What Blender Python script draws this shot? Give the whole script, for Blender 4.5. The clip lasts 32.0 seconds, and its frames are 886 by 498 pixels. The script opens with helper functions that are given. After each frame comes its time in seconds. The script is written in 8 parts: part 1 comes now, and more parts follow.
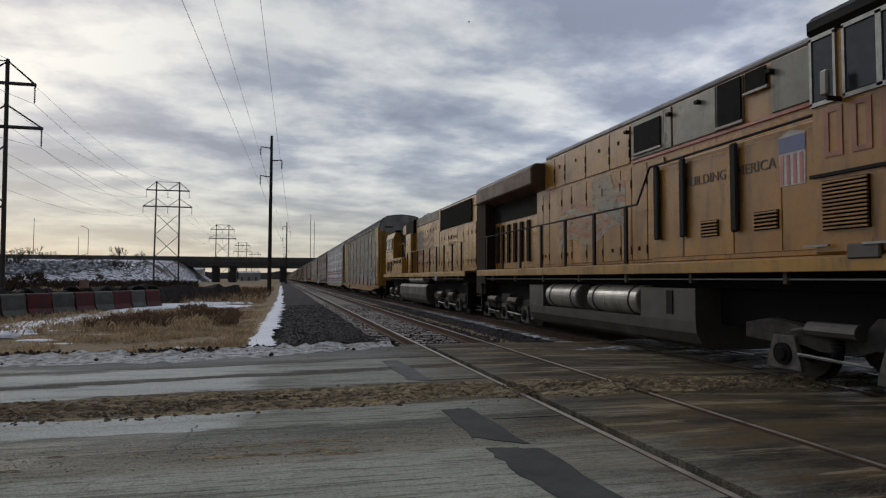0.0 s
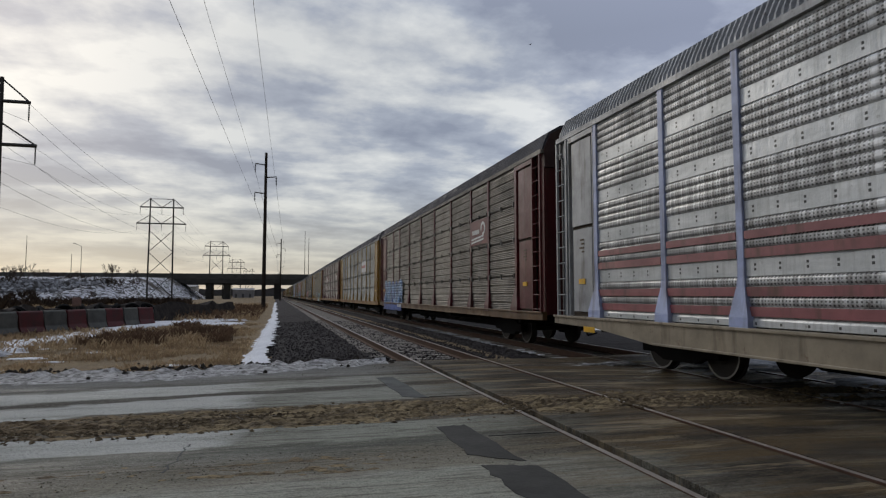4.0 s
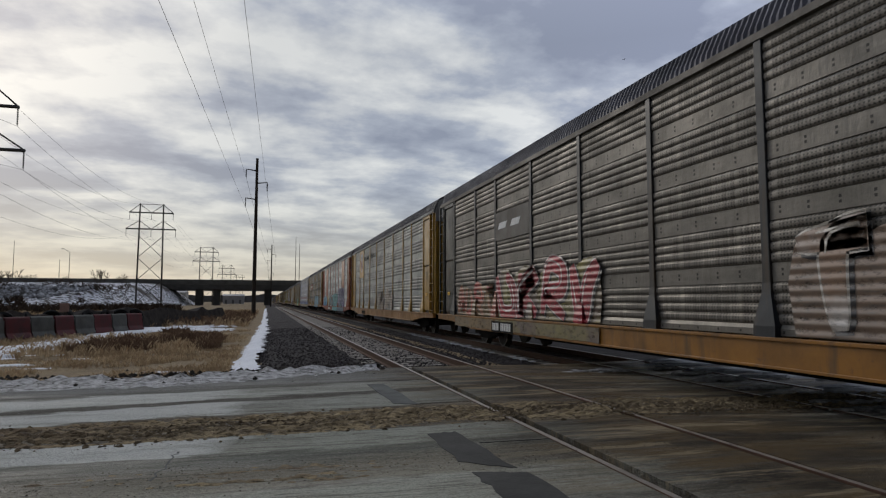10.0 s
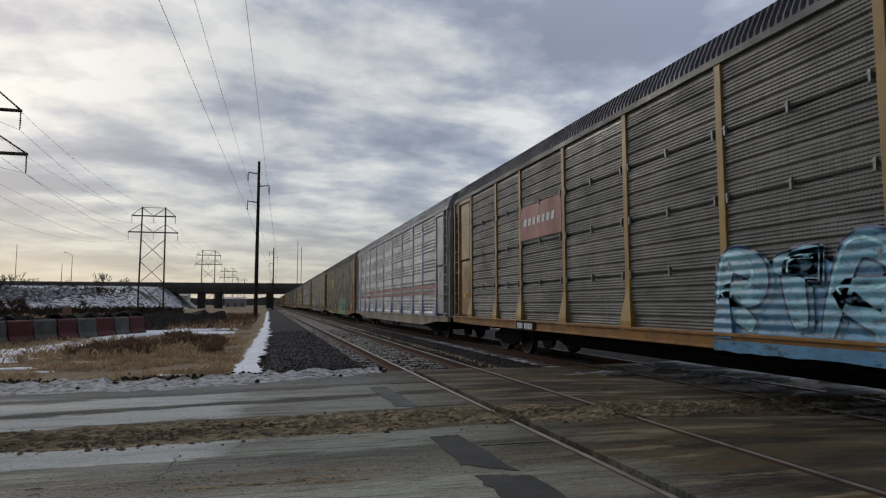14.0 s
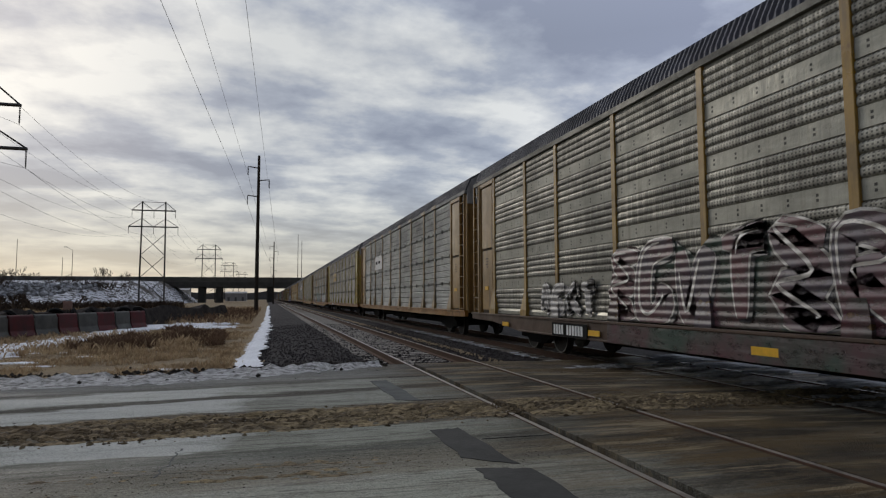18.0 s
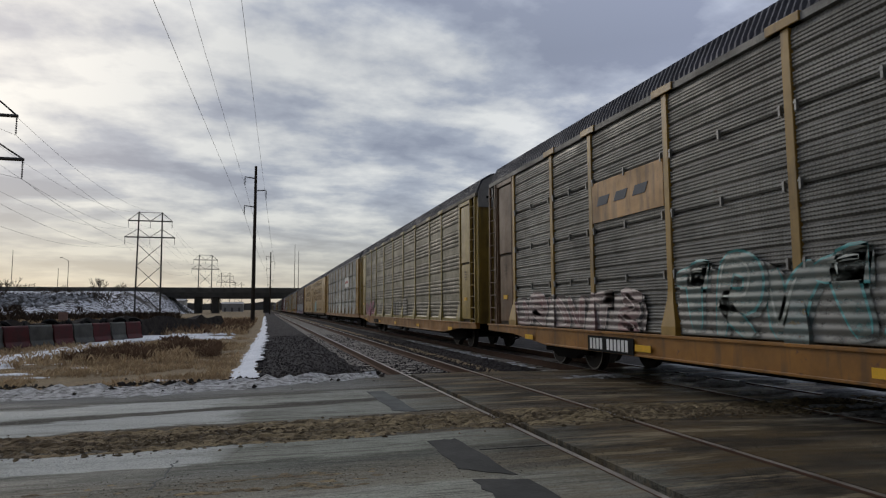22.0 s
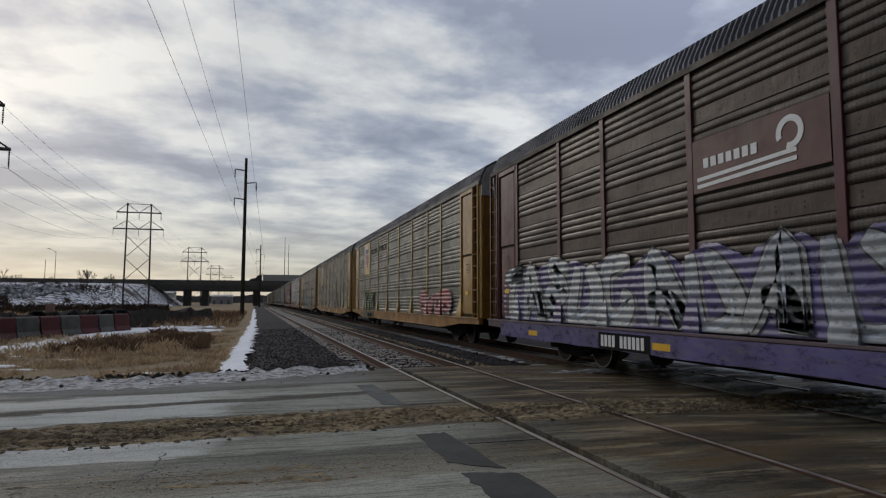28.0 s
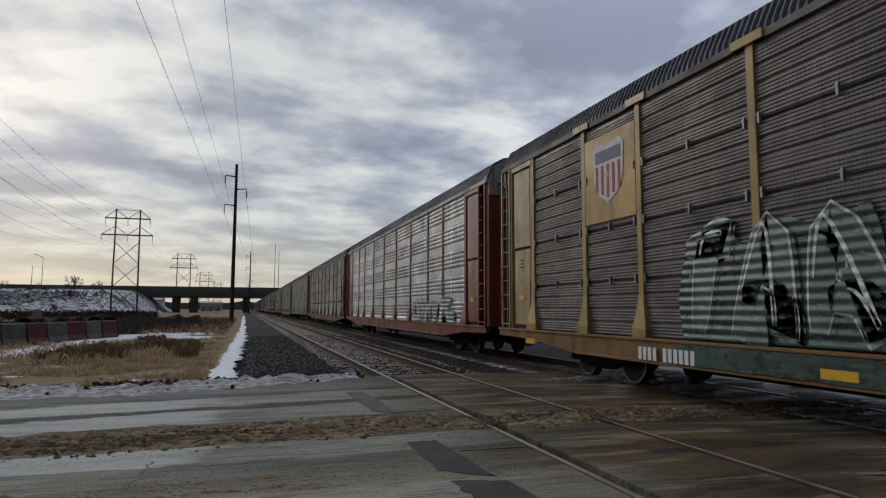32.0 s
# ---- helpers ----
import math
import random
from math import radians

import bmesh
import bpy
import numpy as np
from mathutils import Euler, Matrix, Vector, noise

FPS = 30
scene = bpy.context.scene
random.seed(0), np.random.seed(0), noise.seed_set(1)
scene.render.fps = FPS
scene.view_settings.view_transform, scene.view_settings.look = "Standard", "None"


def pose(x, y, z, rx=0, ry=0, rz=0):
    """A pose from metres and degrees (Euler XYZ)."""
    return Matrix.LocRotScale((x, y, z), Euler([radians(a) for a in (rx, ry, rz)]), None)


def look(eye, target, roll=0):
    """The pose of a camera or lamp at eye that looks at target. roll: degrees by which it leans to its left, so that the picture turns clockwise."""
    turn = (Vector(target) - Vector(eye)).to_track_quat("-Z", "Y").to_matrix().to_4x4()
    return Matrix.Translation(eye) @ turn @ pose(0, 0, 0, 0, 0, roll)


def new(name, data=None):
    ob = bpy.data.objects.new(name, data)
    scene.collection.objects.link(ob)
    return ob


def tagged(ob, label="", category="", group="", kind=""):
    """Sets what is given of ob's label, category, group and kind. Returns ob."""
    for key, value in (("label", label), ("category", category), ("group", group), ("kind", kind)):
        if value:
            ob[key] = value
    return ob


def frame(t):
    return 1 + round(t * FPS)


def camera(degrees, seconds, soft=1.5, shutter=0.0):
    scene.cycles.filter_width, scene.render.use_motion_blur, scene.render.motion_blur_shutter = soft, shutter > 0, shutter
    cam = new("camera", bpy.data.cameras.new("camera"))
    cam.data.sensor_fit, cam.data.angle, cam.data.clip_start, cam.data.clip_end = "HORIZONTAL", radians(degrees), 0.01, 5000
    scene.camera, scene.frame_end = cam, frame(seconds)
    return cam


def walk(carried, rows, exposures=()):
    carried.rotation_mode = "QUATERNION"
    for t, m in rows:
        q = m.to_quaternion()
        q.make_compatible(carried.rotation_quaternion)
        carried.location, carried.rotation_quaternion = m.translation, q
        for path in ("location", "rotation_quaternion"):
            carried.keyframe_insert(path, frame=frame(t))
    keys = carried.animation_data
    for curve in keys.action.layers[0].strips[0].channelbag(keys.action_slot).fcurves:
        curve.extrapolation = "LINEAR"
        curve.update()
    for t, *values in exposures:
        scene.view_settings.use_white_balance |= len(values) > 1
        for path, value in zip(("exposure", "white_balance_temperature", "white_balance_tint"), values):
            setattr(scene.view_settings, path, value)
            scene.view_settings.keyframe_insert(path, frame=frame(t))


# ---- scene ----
# World: y runs along the tracks away from the camera, x across them to the right, z = 0 a little below the railheads
# of the train's track. The camera stands on the road crossing and only turns a little.
EYE = Vector((0, 0, 1.555))
cam = camera(69.68, 32.0, soft=1.25)


def aim(yaw, pitch, roll):
    """Camera pose: yaw to the right of +y, pitch upwards."""
    a, b = radians(yaw), radians(pitch)
    return look(EYE, EYE + Vector((math.sin(a) * math.cos(b), math.cos(a) * math.cos(b), math.sin(b))), roll)


walk(cam, [(t, aim(a, b, c)) for t, a, b, c in (
    (0, 14.19, 2.71, 0.23), (0.5, 14.19, 2.79, 0.22), (1, 14.49, 3.12, 0.22), (1.5, 14.67, 3.49, 0.23),
    (2, 14.67, 3.71, 0.24), (2.5, 14.79, 4.01, 0.27), (3, 14.82, 4.12, 0.22), (3.5, 14.66, 4.16, 0.02),
    (5.5, 14.73, 4.10, -0.10), (6, 14.89, 4.30, 0.05), (6.5, 15.06, 4.59, 0.06), (7, 15.32, 4.55, 0.10),
    (7.5, 15.40, 4.59, 0.19), (8, 15.44, 4.62, 0.22), (8.5, 15.48, 4.65, 0.17), (9, 15.60, 4.76, 0.14),
    (9.5, 15.50, 4.77, 0.15), (10, 15.46, 4.72, 0.06), (10.5, 15.47, 4.71, 0.15), (11, 15.44, 4.72, 0.03),
    (11.5, 15.50, 4.76, 0.00), (12, 15.60, 4.79, -0.08), (12.5, 15.61, 4.75, -0.01), (13, 15.60, 4.87, 0.05),
    (13.5, 15.52, 4.95, -0.03), (14, 15.30, 4.96, -0.03), (14.5, 15.03, 4.92, -0.21), (16.5, 14.78, 4.55, -0.46),
    (17, 14.88, 4.29, -0.35), (17.5, 15.05, 4.10, -0.25), (18, 15.27, 4.41, -0.15), (18.5, 15.41, 4.55, -0.18),
    (19, 15.42, 4.69, -0.20), (19.5, 15.49, 5.06, -0.17), (20, 15.58, 5.32, -0.28), (20.5, 15.60, 5.37, -0.22),
    (21, 15.50, 5.29, -0.21), (21.5, 15.47, 5.22, -0.19), (22, 15.55, 5.31, -0.27), (22.5, 15.72, 5.32, -0.36),
    (23, 15.96, 5.26, -0.25), (23.5, 16.02, 5.28, -0.23), (24, 15.94, 5.29, -0.21), (24.5, 15.83, 5.22, -0.16),
    (25, 15.79, 5.14, -0.06), (25.5, 15.90, 5.22, -0.07), (27.5, 16.42, 4.84, 0.17), (28, 16.39, 4.79, 0.12),
    (28.5, 16.42, 5.00, 0.21), (29, 16.49, 5.27, 0.12), (29.5, 16.63, 5.35, 0.11), (30, 16.81, 5.45, 0.18),
    (30.5, 16.95, 5.50, 0.24), (31, 16.96, 5.50, 0.24), (31.5, 17.07, 5.37, 0.13), (32, 17.22, 5.42, 0.20),
)])

# ---- light ----
SUN_YAW, SUN_UP = -24.0, 24.0      # the sun stands behind thin cloud, ahead and to the left


def build_world():
    w = bpy.data.worlds.new("sky")
    scene.world = w
    w.use_nodes = True
    nt = w.node_tree
    nt.nodes.clear()
    N = lambda kind, **kw: node(nt, kind, **kw)
    L = nt.links.new
    out = N("ShaderNodeOutputWorld")
    bg = N("ShaderNodeBackground")
    sky = N("ShaderNodeTexSky")
    sky.sky_type = "NISHITA"
    sky.sun_disc = False
    sky.sun_elevation = radians(SUN_UP)
    sky.sun_rotation = radians(SUN_YAW)
    co = N("ShaderNodeTexCoord")
    sep = N("ShaderNodeSeparateXYZ")
    L(co.outputs["Generated"], sep.inputs[0])
    # cloud layer: the direction meets a flat layer overhead, so that clouds draw together towards the horizon
    lift = math2(nt, "ADD", math2(nt, "MAXIMUM", sep.outputs[2], 0.0), 0.14)
    px = math2(nt, "DIVIDE", sep.outputs[0], lift)
    py = math2(nt, "DIVIDE", sep.outputs[1], lift)
    com = N("ShaderNodeCombineXYZ")
    L(px, com.inputs[0]), L(py, com.inputs[1])
    turn = N("ShaderNodeMapping")
    turn.inputs["Rotation"].default_value = (0, 0, radians(-12))
    L(com.outputs[0], turn.inputs[0])
    mp = N("ShaderNodeMapping")
    mp.inputs["Scale"].default_value = (0.62, 1.05, 1)
    mp.inputs["Location"].default_value = (3.3, 1.9, 0.4)
    L(turn.outputs[0], mp.inputs[0])
    big = N("ShaderNodeTexNoise")
    big.inputs["Scale"].default_value, big.inputs["Detail"].default_value = 1.7, 6
    big.inputs["Roughness"].default_value, big.inputs["Distortion"].default_value = 0.50, 0.35
    L(mp.outputs[0], big.inputs["Vector"])
    ramp = N("ShaderNodeValToRGB")
    e = ramp.color_ramp.elements
    e[0].position, e[0].color = 0.40, (0.24, 0.26, 0.33, 1)
    e[1].position, e[1].color = 0.60, (0.74, 0.735, 0.715, 1)
    m = e.new(0.475)
    m.color = (0.36, 0.385, 0.45, 1)
    m = e.new(0.53)
    m.color = (0.54, 0.55, 0.57, 1)
    # brightness falls away from the sun
    sun = Vector((math.sin(radians(SUN_YAW)) * math.cos(radians(SUN_UP)), math.cos(radians(SUN_YAW)) * math.cos(radians(SUN_UP)),
                  math.sin(radians(SUN_UP))))
    dot = N("ShaderNodeVectorMath", operation="DOT_PRODUCT")
    L(co.outputs["Generated"], dot.inputs[0])
    dot.inputs[1].default_value = sun
    half = math2(nt, "MULTIPLY", math2(nt, "ADD", dot.outputs["Value"], 1.0), 0.5)
    glow = N("ShaderNodeValToRGB")
    g = glow.color_ramp.elements
    g[0].position, g[0].color = 0.0, (0.12, 0.12, 0.125, 1)
    g[1].position, g[1].color = 1.0, (1.02, 1.01, 0.985, 1)
    for p, k in ((0.50, 0.15), (0.62, 0.32), (0.70, 0.84), (0.76, 1.12), (0.88, 0.95), (0.965, 0.83)):
        q = g.new(p)
        q.color = (k * 0.97, k * 0.99, k * (1.05 if p < 0.8 else 1.0), 1)
    L(half, glow.inputs[0])
    puff = N("ShaderNodeTexNoise")
    puff.inputs["Scale"].default_value, puff.inputs["Detail"].default_value, puff.inputs["Roughness"].default_value = 2.6, 8, 0.58
    L(com.outputs[0], puff.inputs["Vector"])
    L(math2(nt, "ADD", math2(nt, "MULTIPLY", big.outputs["Fac"], 0.52), math2(nt, "MULTIPLY", puff.outputs["Fac"], 0.48)), ramp.inputs[0])
    lit = N("ShaderNodeVectorMath", operation="MULTIPLY")
    # overcast skies are brightest overhead
    high = N("ShaderNodeMapRange")
    for i, v in zip(("From Min", "From Max", "To Min", "To Max"), (0.38, 1.0, 1.0, 2.6)):
        high.inputs[i].default_value = v
    L(sep.outputs[2], high.inputs["Value"])
    dome = N("ShaderNodeVectorMath", operation="SCALE")
    L(ramp.outputs[0], dome.inputs[0])
    L(high.outputs[0], dome.inputs["Scale"])
    L(dome.outputs[0], lit.inputs[0])
    L(glow.outputs[0], lit.inputs[1])
    # a warm pale band low over the horizon, on the sun's side
    low = N("ShaderNodeMapRange")
    low.interpolation_type = "SMOOTHSTEP"
    for i, v in zip(("From Min", "From Max", "To Min", "To Max"), (0.20, 0.0, 0.0, 0.68)):
        low.inputs[i].default_value = v
    L(sep.outputs[2], low.inputs["Value"])
    band = N("ShaderNodeMix", data_type="RGBA")
    L(low.outputs[0], band.inputs["Factor"])
    L(lit.outputs[0], band.inputs["A"])
    band.inputs["B"].default_value = (0.40, 0.38, 0.32, 1)
    thin = N("ShaderNodeVectorMath", operation="SCALE")
    L(sky.outputs[0], thin.inputs[0])
    thin.inputs["Scale"].default_value = 0.012
    add = N("ShaderNodeVectorMath", operation="ADD")
    L(band.outputs["Result"], add.inputs[0])
    L(thin.outputs[0], add.inputs[1])
    L(add.outputs[0], bg.inputs[0])
    bg.inputs[1].default_value = 1.0
    L(bg.outputs[0], out.inputs[0])


def node(nt, kind, **kw):
    n = nt.nodes.new(kind)
    for k, v in kw.items():
        if k == "operation":
            n.operation = v
        elif k == "data_type":
            n.data_type = v
    return n


def math2(nt, op, a, b=None):
    n = nt.nodes.new("ShaderNodeMath")
    n.operation = op
    for i, v in enumerate((a, b)):
        if v is None:
            continue
        if isinstance(v, (int, float)):
            n.inputs[i].default_value = v
        else:
            nt.links.new(v, n.inputs[i])
    return n.outputs[0]


build_world()
sun_data = bpy.data.lights.new("sun", "SUN")
sun_data.energy, sun_data.angle, sun_data.color = 0.45, radians(14), (1.0, 0.93, 0.82)
sun_ob = new("sun", sun_data)
_a, _b = radians(SUN_YAW), radians(SUN_UP)
sun_ob.matrix_world = look((math.sin(_a) * 90, math.cos(_a) * 90, math.tan(_b) * 90), (0, 0, 0))
scene.view_settings.exposure = 0.0


# ---- materials ----
MATS = {}


def base_mat(name):
    m = bpy.data.materials.new(name)
    m.use_nodes = True
    nt = m.node_tree
    return m, nt, nt.nodes["Principled BSDF"]


def coords(nt, scale=(1, 1, 1), shift=True):
    """Object coordinates in metres, scaled, moved at random from object to object."""
    co = nt.nodes.new("ShaderNodeTexCoord")
    mp = nt.nodes.new("ShaderNodeMapping")
    mp.inputs["Scale"].default_value = scale
    nt.links.new(co.outputs["Object"], mp.inputs[0])
    if shift:
        oi = nt.nodes.new("ShaderNodeObjectInfo")
        nt.links.new(math2(nt, "MULTIPLY", oi.outputs["Random"], 60.0), mp.inputs["Location"])
    return mp.outputs[0]


def noise_fac(nt, vec, scale, detail=5, rough=0.55):
    n = nt.nodes.new("ShaderNodeTexNoise")
    n.inputs["Scale"].default_value, n.inputs["Detail"].default_value, n.inputs["Roughness"].default_value = scale, detail, rough
    nt.links.new(vec, n.inputs["Vector"])
    return n.outputs["Fac"]


def ranged(nt, fac, lo, hi, a=0.0, b=1.0):
    r = nt.nodes.new("ShaderNodeMapRange")
    for i, v in zip(("From Min", "From Max", "To Min", "To Max"), (lo, hi, a, b)):
        r.inputs[i].default_value = v
    nt.links.new(fac, r.inputs["Value"])
    return r.outputs[0]


def mix(nt, fac, a, b, blend="MIX"):
    n = nt.nodes.new("ShaderNodeMix")
    n.data_type, n.blend_type = "RGBA", blend
    for key, v in (("Factor", fac), ("A", a), ("B", b)):
        if isinstance(v, (int, float)):
            n.inputs[key].default_value = v
        elif isinstance(v, tuple):
            n.inputs[key].default_value = (*v[:3], 1)
        else:
            nt.links.new(v, n.inputs[key])
    return n.outputs["Result"]


def bump(nt, bsdf, height, strength=0.3, dist=0.02):
    b = nt.nodes.new("ShaderNodeBump")
    b.inputs["Strength"].default_value, b.inputs["Distance"].default_value = strength, dist
    nt.links.new(height, b.inputs["Height"])
    nt.links.new(b.outputs[0], bsdf.inputs["Normal"])


def dim(c, k):
    return tuple(min(1.0, v * k) for v in c[:3])


def plain(name, col, rough=0.6, metal=0.0, vary=0.25, scale=6.0, relief=0.15):
    """A surface with grain and soft stains."""
    key = (name, col, rough, metal)
    if key in MATS:
        return MATS[key]
    m, nt, b = base_mat(name)
    v = coords(nt)
    f1, f2 = noise_fac(nt, v, scale), noise_fac(nt, v, scale * 9, 3)
    c = mix(nt, ranged(nt, f1, 0.3, 0.7), dim(col, 1 - vary), dim(col, 1 + vary))
    c = mix(nt, ranged(nt, f2, 0.35, 0.75, 0, 0.4), c, dim(col, 0.7))
    nt.links.new(c, b.inputs["Base Color"])
    nt.links.new(ranged(nt, f1, 0.2, 0.8, rough - 0.1, min(1, rough + 0.12)), b.inputs["Roughness"])
    b.inputs["Metallic"].default_value = metal
    if rough >= 0.8:
        b.inputs["Specular IOR Level"].default_value = 0.12
    bump(nt, b, f2, relief, 0.01)
    MATS[key] = m
    return m


def paint(name, col, rough=0.42, rust=0.35):
    """Weathered railway paint: grime in soft clouds, streaks that run down, rust spots."""
    key = (name, col, rough, rust)
    if key in MATS:
        return MATS[key]
    m, nt, b = base_mat(name)
    v = coords(nt)
    streak = noise_fac(nt, coords(nt, (2.6, 2.6, 0.4)), 1.7, 4, 0.55)
    cloud = noise_fac(nt, v, 1.1, 7, 0.65)
    fine = noise_fac(nt, v, 22, 4)
    c = mix(nt, ranged(nt, cloud, 0.36, 0.66), dim(col, 0.72), dim(col, 1.2))
    c = mix(nt, ranged(nt, streak, 0.52, 0.74, 0, 0.75), c, (0.06, 0.038, 0.02))
    spots = ranged(nt, noise_fac(nt, v, 5.5, 8, 0.7), 0.60, 0.68, 0, rust)
    c = mix(nt, spots, c, (0.11, 0.045, 0.02))
    nt.links.new(c, b.inputs["Base Color"])
    nt.links.new(ranged(nt, cloud, 0.3, 0.7, rough + 0.20, rough - 0.14), b.inputs["Roughness"])
    b.inputs["Coat Weight"].default_value, b.inputs["Coat Roughness"].default_value = 0.4 if max(col) > 0.2 else 0.1, 0.22
    dents = noise_fac(nt, v, 1.8, 2)
    bump(nt, b, math2(nt, "ADD", math2(nt, "MULTIPLY", dents, 4.0), math2(nt, "MULTIPLY", fine, 0.4)), 0.25, 0.012)
    MATS[key] = m
    return m


def galvanised(name, tint, rough=0.30, metal=0.55, dirt=0.6, holes=True):
    """Ribbed zinc-coated side sheet: brown road film in clouds and runs, dull and bright patches, columns of small slots, bolts on the smooth bands."""
    key = (name, tint, holes)
    if key in MATS:
        return MATS[key]
    m, nt, b = base_mat(name)
    v = coords(nt)
    co = nt.nodes.new("ShaderNodeTexCoord")
    sep = nt.nodes.new("ShaderNodeSeparateXYZ")
    nt.links.new(co.outputs["Object"], sep.inputs[0])
    cloud = noise_fac(nt, coords(nt, (1, 0.6, 1.2)), 1.3, 6, 0.65)
    wipe = noise_fac(nt, coords(nt, (1, 0.7, 5.0)), 1.6, 5, 0.7)
    streak = noise_fac(nt, coords(nt, (5, 5, 0.35)), 2.4, 5, 0.6)
    spangle = noise_fac(nt, v, 30, 3)
    c = mix(nt, ranged(nt, cloud, 0.36, 0.66), dim(tint, 1.2 if holes else 1.0), dim(tint, 0.6 if holes else 0.48))
    c = mix(nt, ranged(nt, wipe, 0.52, 0.72, 0, 0.5), c, dim(tint, 1.65 if holes else 1.4))
    c = mix(nt, ranged(nt, streak, 0.50, 0.74, 0, dirt), c, (0.075, 0.062, 0.045))
    c = mix(nt, ranged(nt, spangle, 0.4, 0.7, 0, 0.25), c, dim(tint, 1.25))
    spots = ranged(nt, noise_fac(nt, v, 6.5, 8, 0.7), 0.63, 0.68, 0, 0.75)
    c = mix(nt, spots, c, (0.085, 0.05, 0.032))
    oi = nt.nodes.new("ShaderNodeObjectInfo")
    tone = math2(nt, "FRACT", math2(nt, "MULTIPLY", oi.outputs["Random"], 13.7))
    c = mix(nt, ranged(nt, tone, 0.0, 0.5, 0.42, 0.0), c, dim(tint, 0.5))
    c = mix(nt, ranged(nt, tone, 0.6, 1.0, 0.0, 0.35), c, dim(tint, 1.55))
    if holes:
        u = math2(nt, "FRACT", math2(nt, "DIVIDE", math2(nt, "SUBTRACT", sep.outputs[2], 0.16), 0.858))
        smooth = math2(nt, "GREATER_THAN", u, 0.68)
        c = mix(nt, math2(nt, "MULTIPLY", smooth, 0.38), c, mix(nt, cloud, dim(tint, 1.1), (tint[0] * 0.70, tint[1] * 0.77, tint[2] * 0.74)))
        fy = math2(nt, "FRACT", math2(nt, "MULTIPLY", sep.outputs[1], 15.5))
        fz = math2(nt, "FRACT", math2(nt, "DIVIDE", math2(nt, "SUBTRACT", math2(nt, "MULTIPLY", u, 0.858), 0.02), 0.0483))
        cols = ranged(nt, noise_fac(nt, coords(nt, (0.01, 5.2, 0.01)), 1.0, 1), 0.32, 0.36)
        a = math2(nt, "MULTIPLY", math2(nt, "LESS_THAN", fy, 0.46), math2(nt, "LESS_THAN", fz, 0.52))
        ribs_only = math2(nt, "MULTIPLY", cols, math2(nt, "LESS_THAN", u, 0.68))
        runs = math2(nt, "MULTIPLY", ribs_only, ranged(nt, noise_fac(nt, coords(nt, (1, 9.0, 0.7)), 1.6, 3, 0.6), 0.40, 0.58, 0.0, 0.50))
        c = mix(nt, runs, c, (0.045, 0.040, 0.032))
        a = math2(nt, "MULTIPLY", a, ribs_only)
        c = mix(nt, math2(nt, "MULTIPLY", a, 0.82), c, (0.018, 0.017, 0.015))
        near_mid = math2(nt, "LESS_THAN", math2(nt, "ABSOLUTE", math2(nt, "SUBTRACT", math2(nt, "ABSOLUTE", math2(nt, "SUBTRACT", u, 0.84)), 0.04)), 0.022)
        bolt = math2(nt, "MULTIPLY", near_mid, math2(nt, "LESS_THAN", math2(nt, "FRACT", math2(nt, "MULTIPLY", sep.outputs[1], 2.1)), 0.085))
        c = mix(nt, math2(nt, "MULTIPLY", bolt, 0.9), c, (0.015, 0.014, 0.013))
    elif name == "fine_ribbed_side":
        # pinholes along the fine ribs
        fy = math2(nt, "LESS_THAN", math2(nt, "FRACT", math2(nt, "MULTIPLY", sep.outputs[1], 17.0)), 0.42)
        fz = math2(nt, "LESS_THAN", math2(nt, "FRACT", math2(nt, "MULTIPLY", sep.outputs[2], 18.5)), 0.5)
        c = mix(nt, math2(nt, "MULTIPLY", math2(nt, "MULTIPLY", fy, fz), 0.42), c, (0.018, 0.017, 0.015))
    nt.links.new(c, b.inputs["Base Color"])
    b.inputs["Metallic"].default_value = metal
    nt.links.new(ranged(nt, cloud, 0.3, 0.72, rough - 0.04, rough + 0.26), b.inputs["Roughness"])
    dents = noise_fac(nt, coords(nt, (1, 1, 1.4)), 2.6, 3, 0.5)
    buckles = noise_fac(nt, coords(nt, (1, 8.0, 2.5)), 1.5, 4, 0.6)
    bump(nt, b, math2(nt, "ADD", math2(nt, "ADD", math2(nt, "MULTIPLY", dents, 3.0), math2(nt, "MULTIPLY", buckles, 1.6)), math2(nt, "MULTIPLY", spangle, 0.25)), 0.36, 0.012)
    MATS[key] = m
    return m


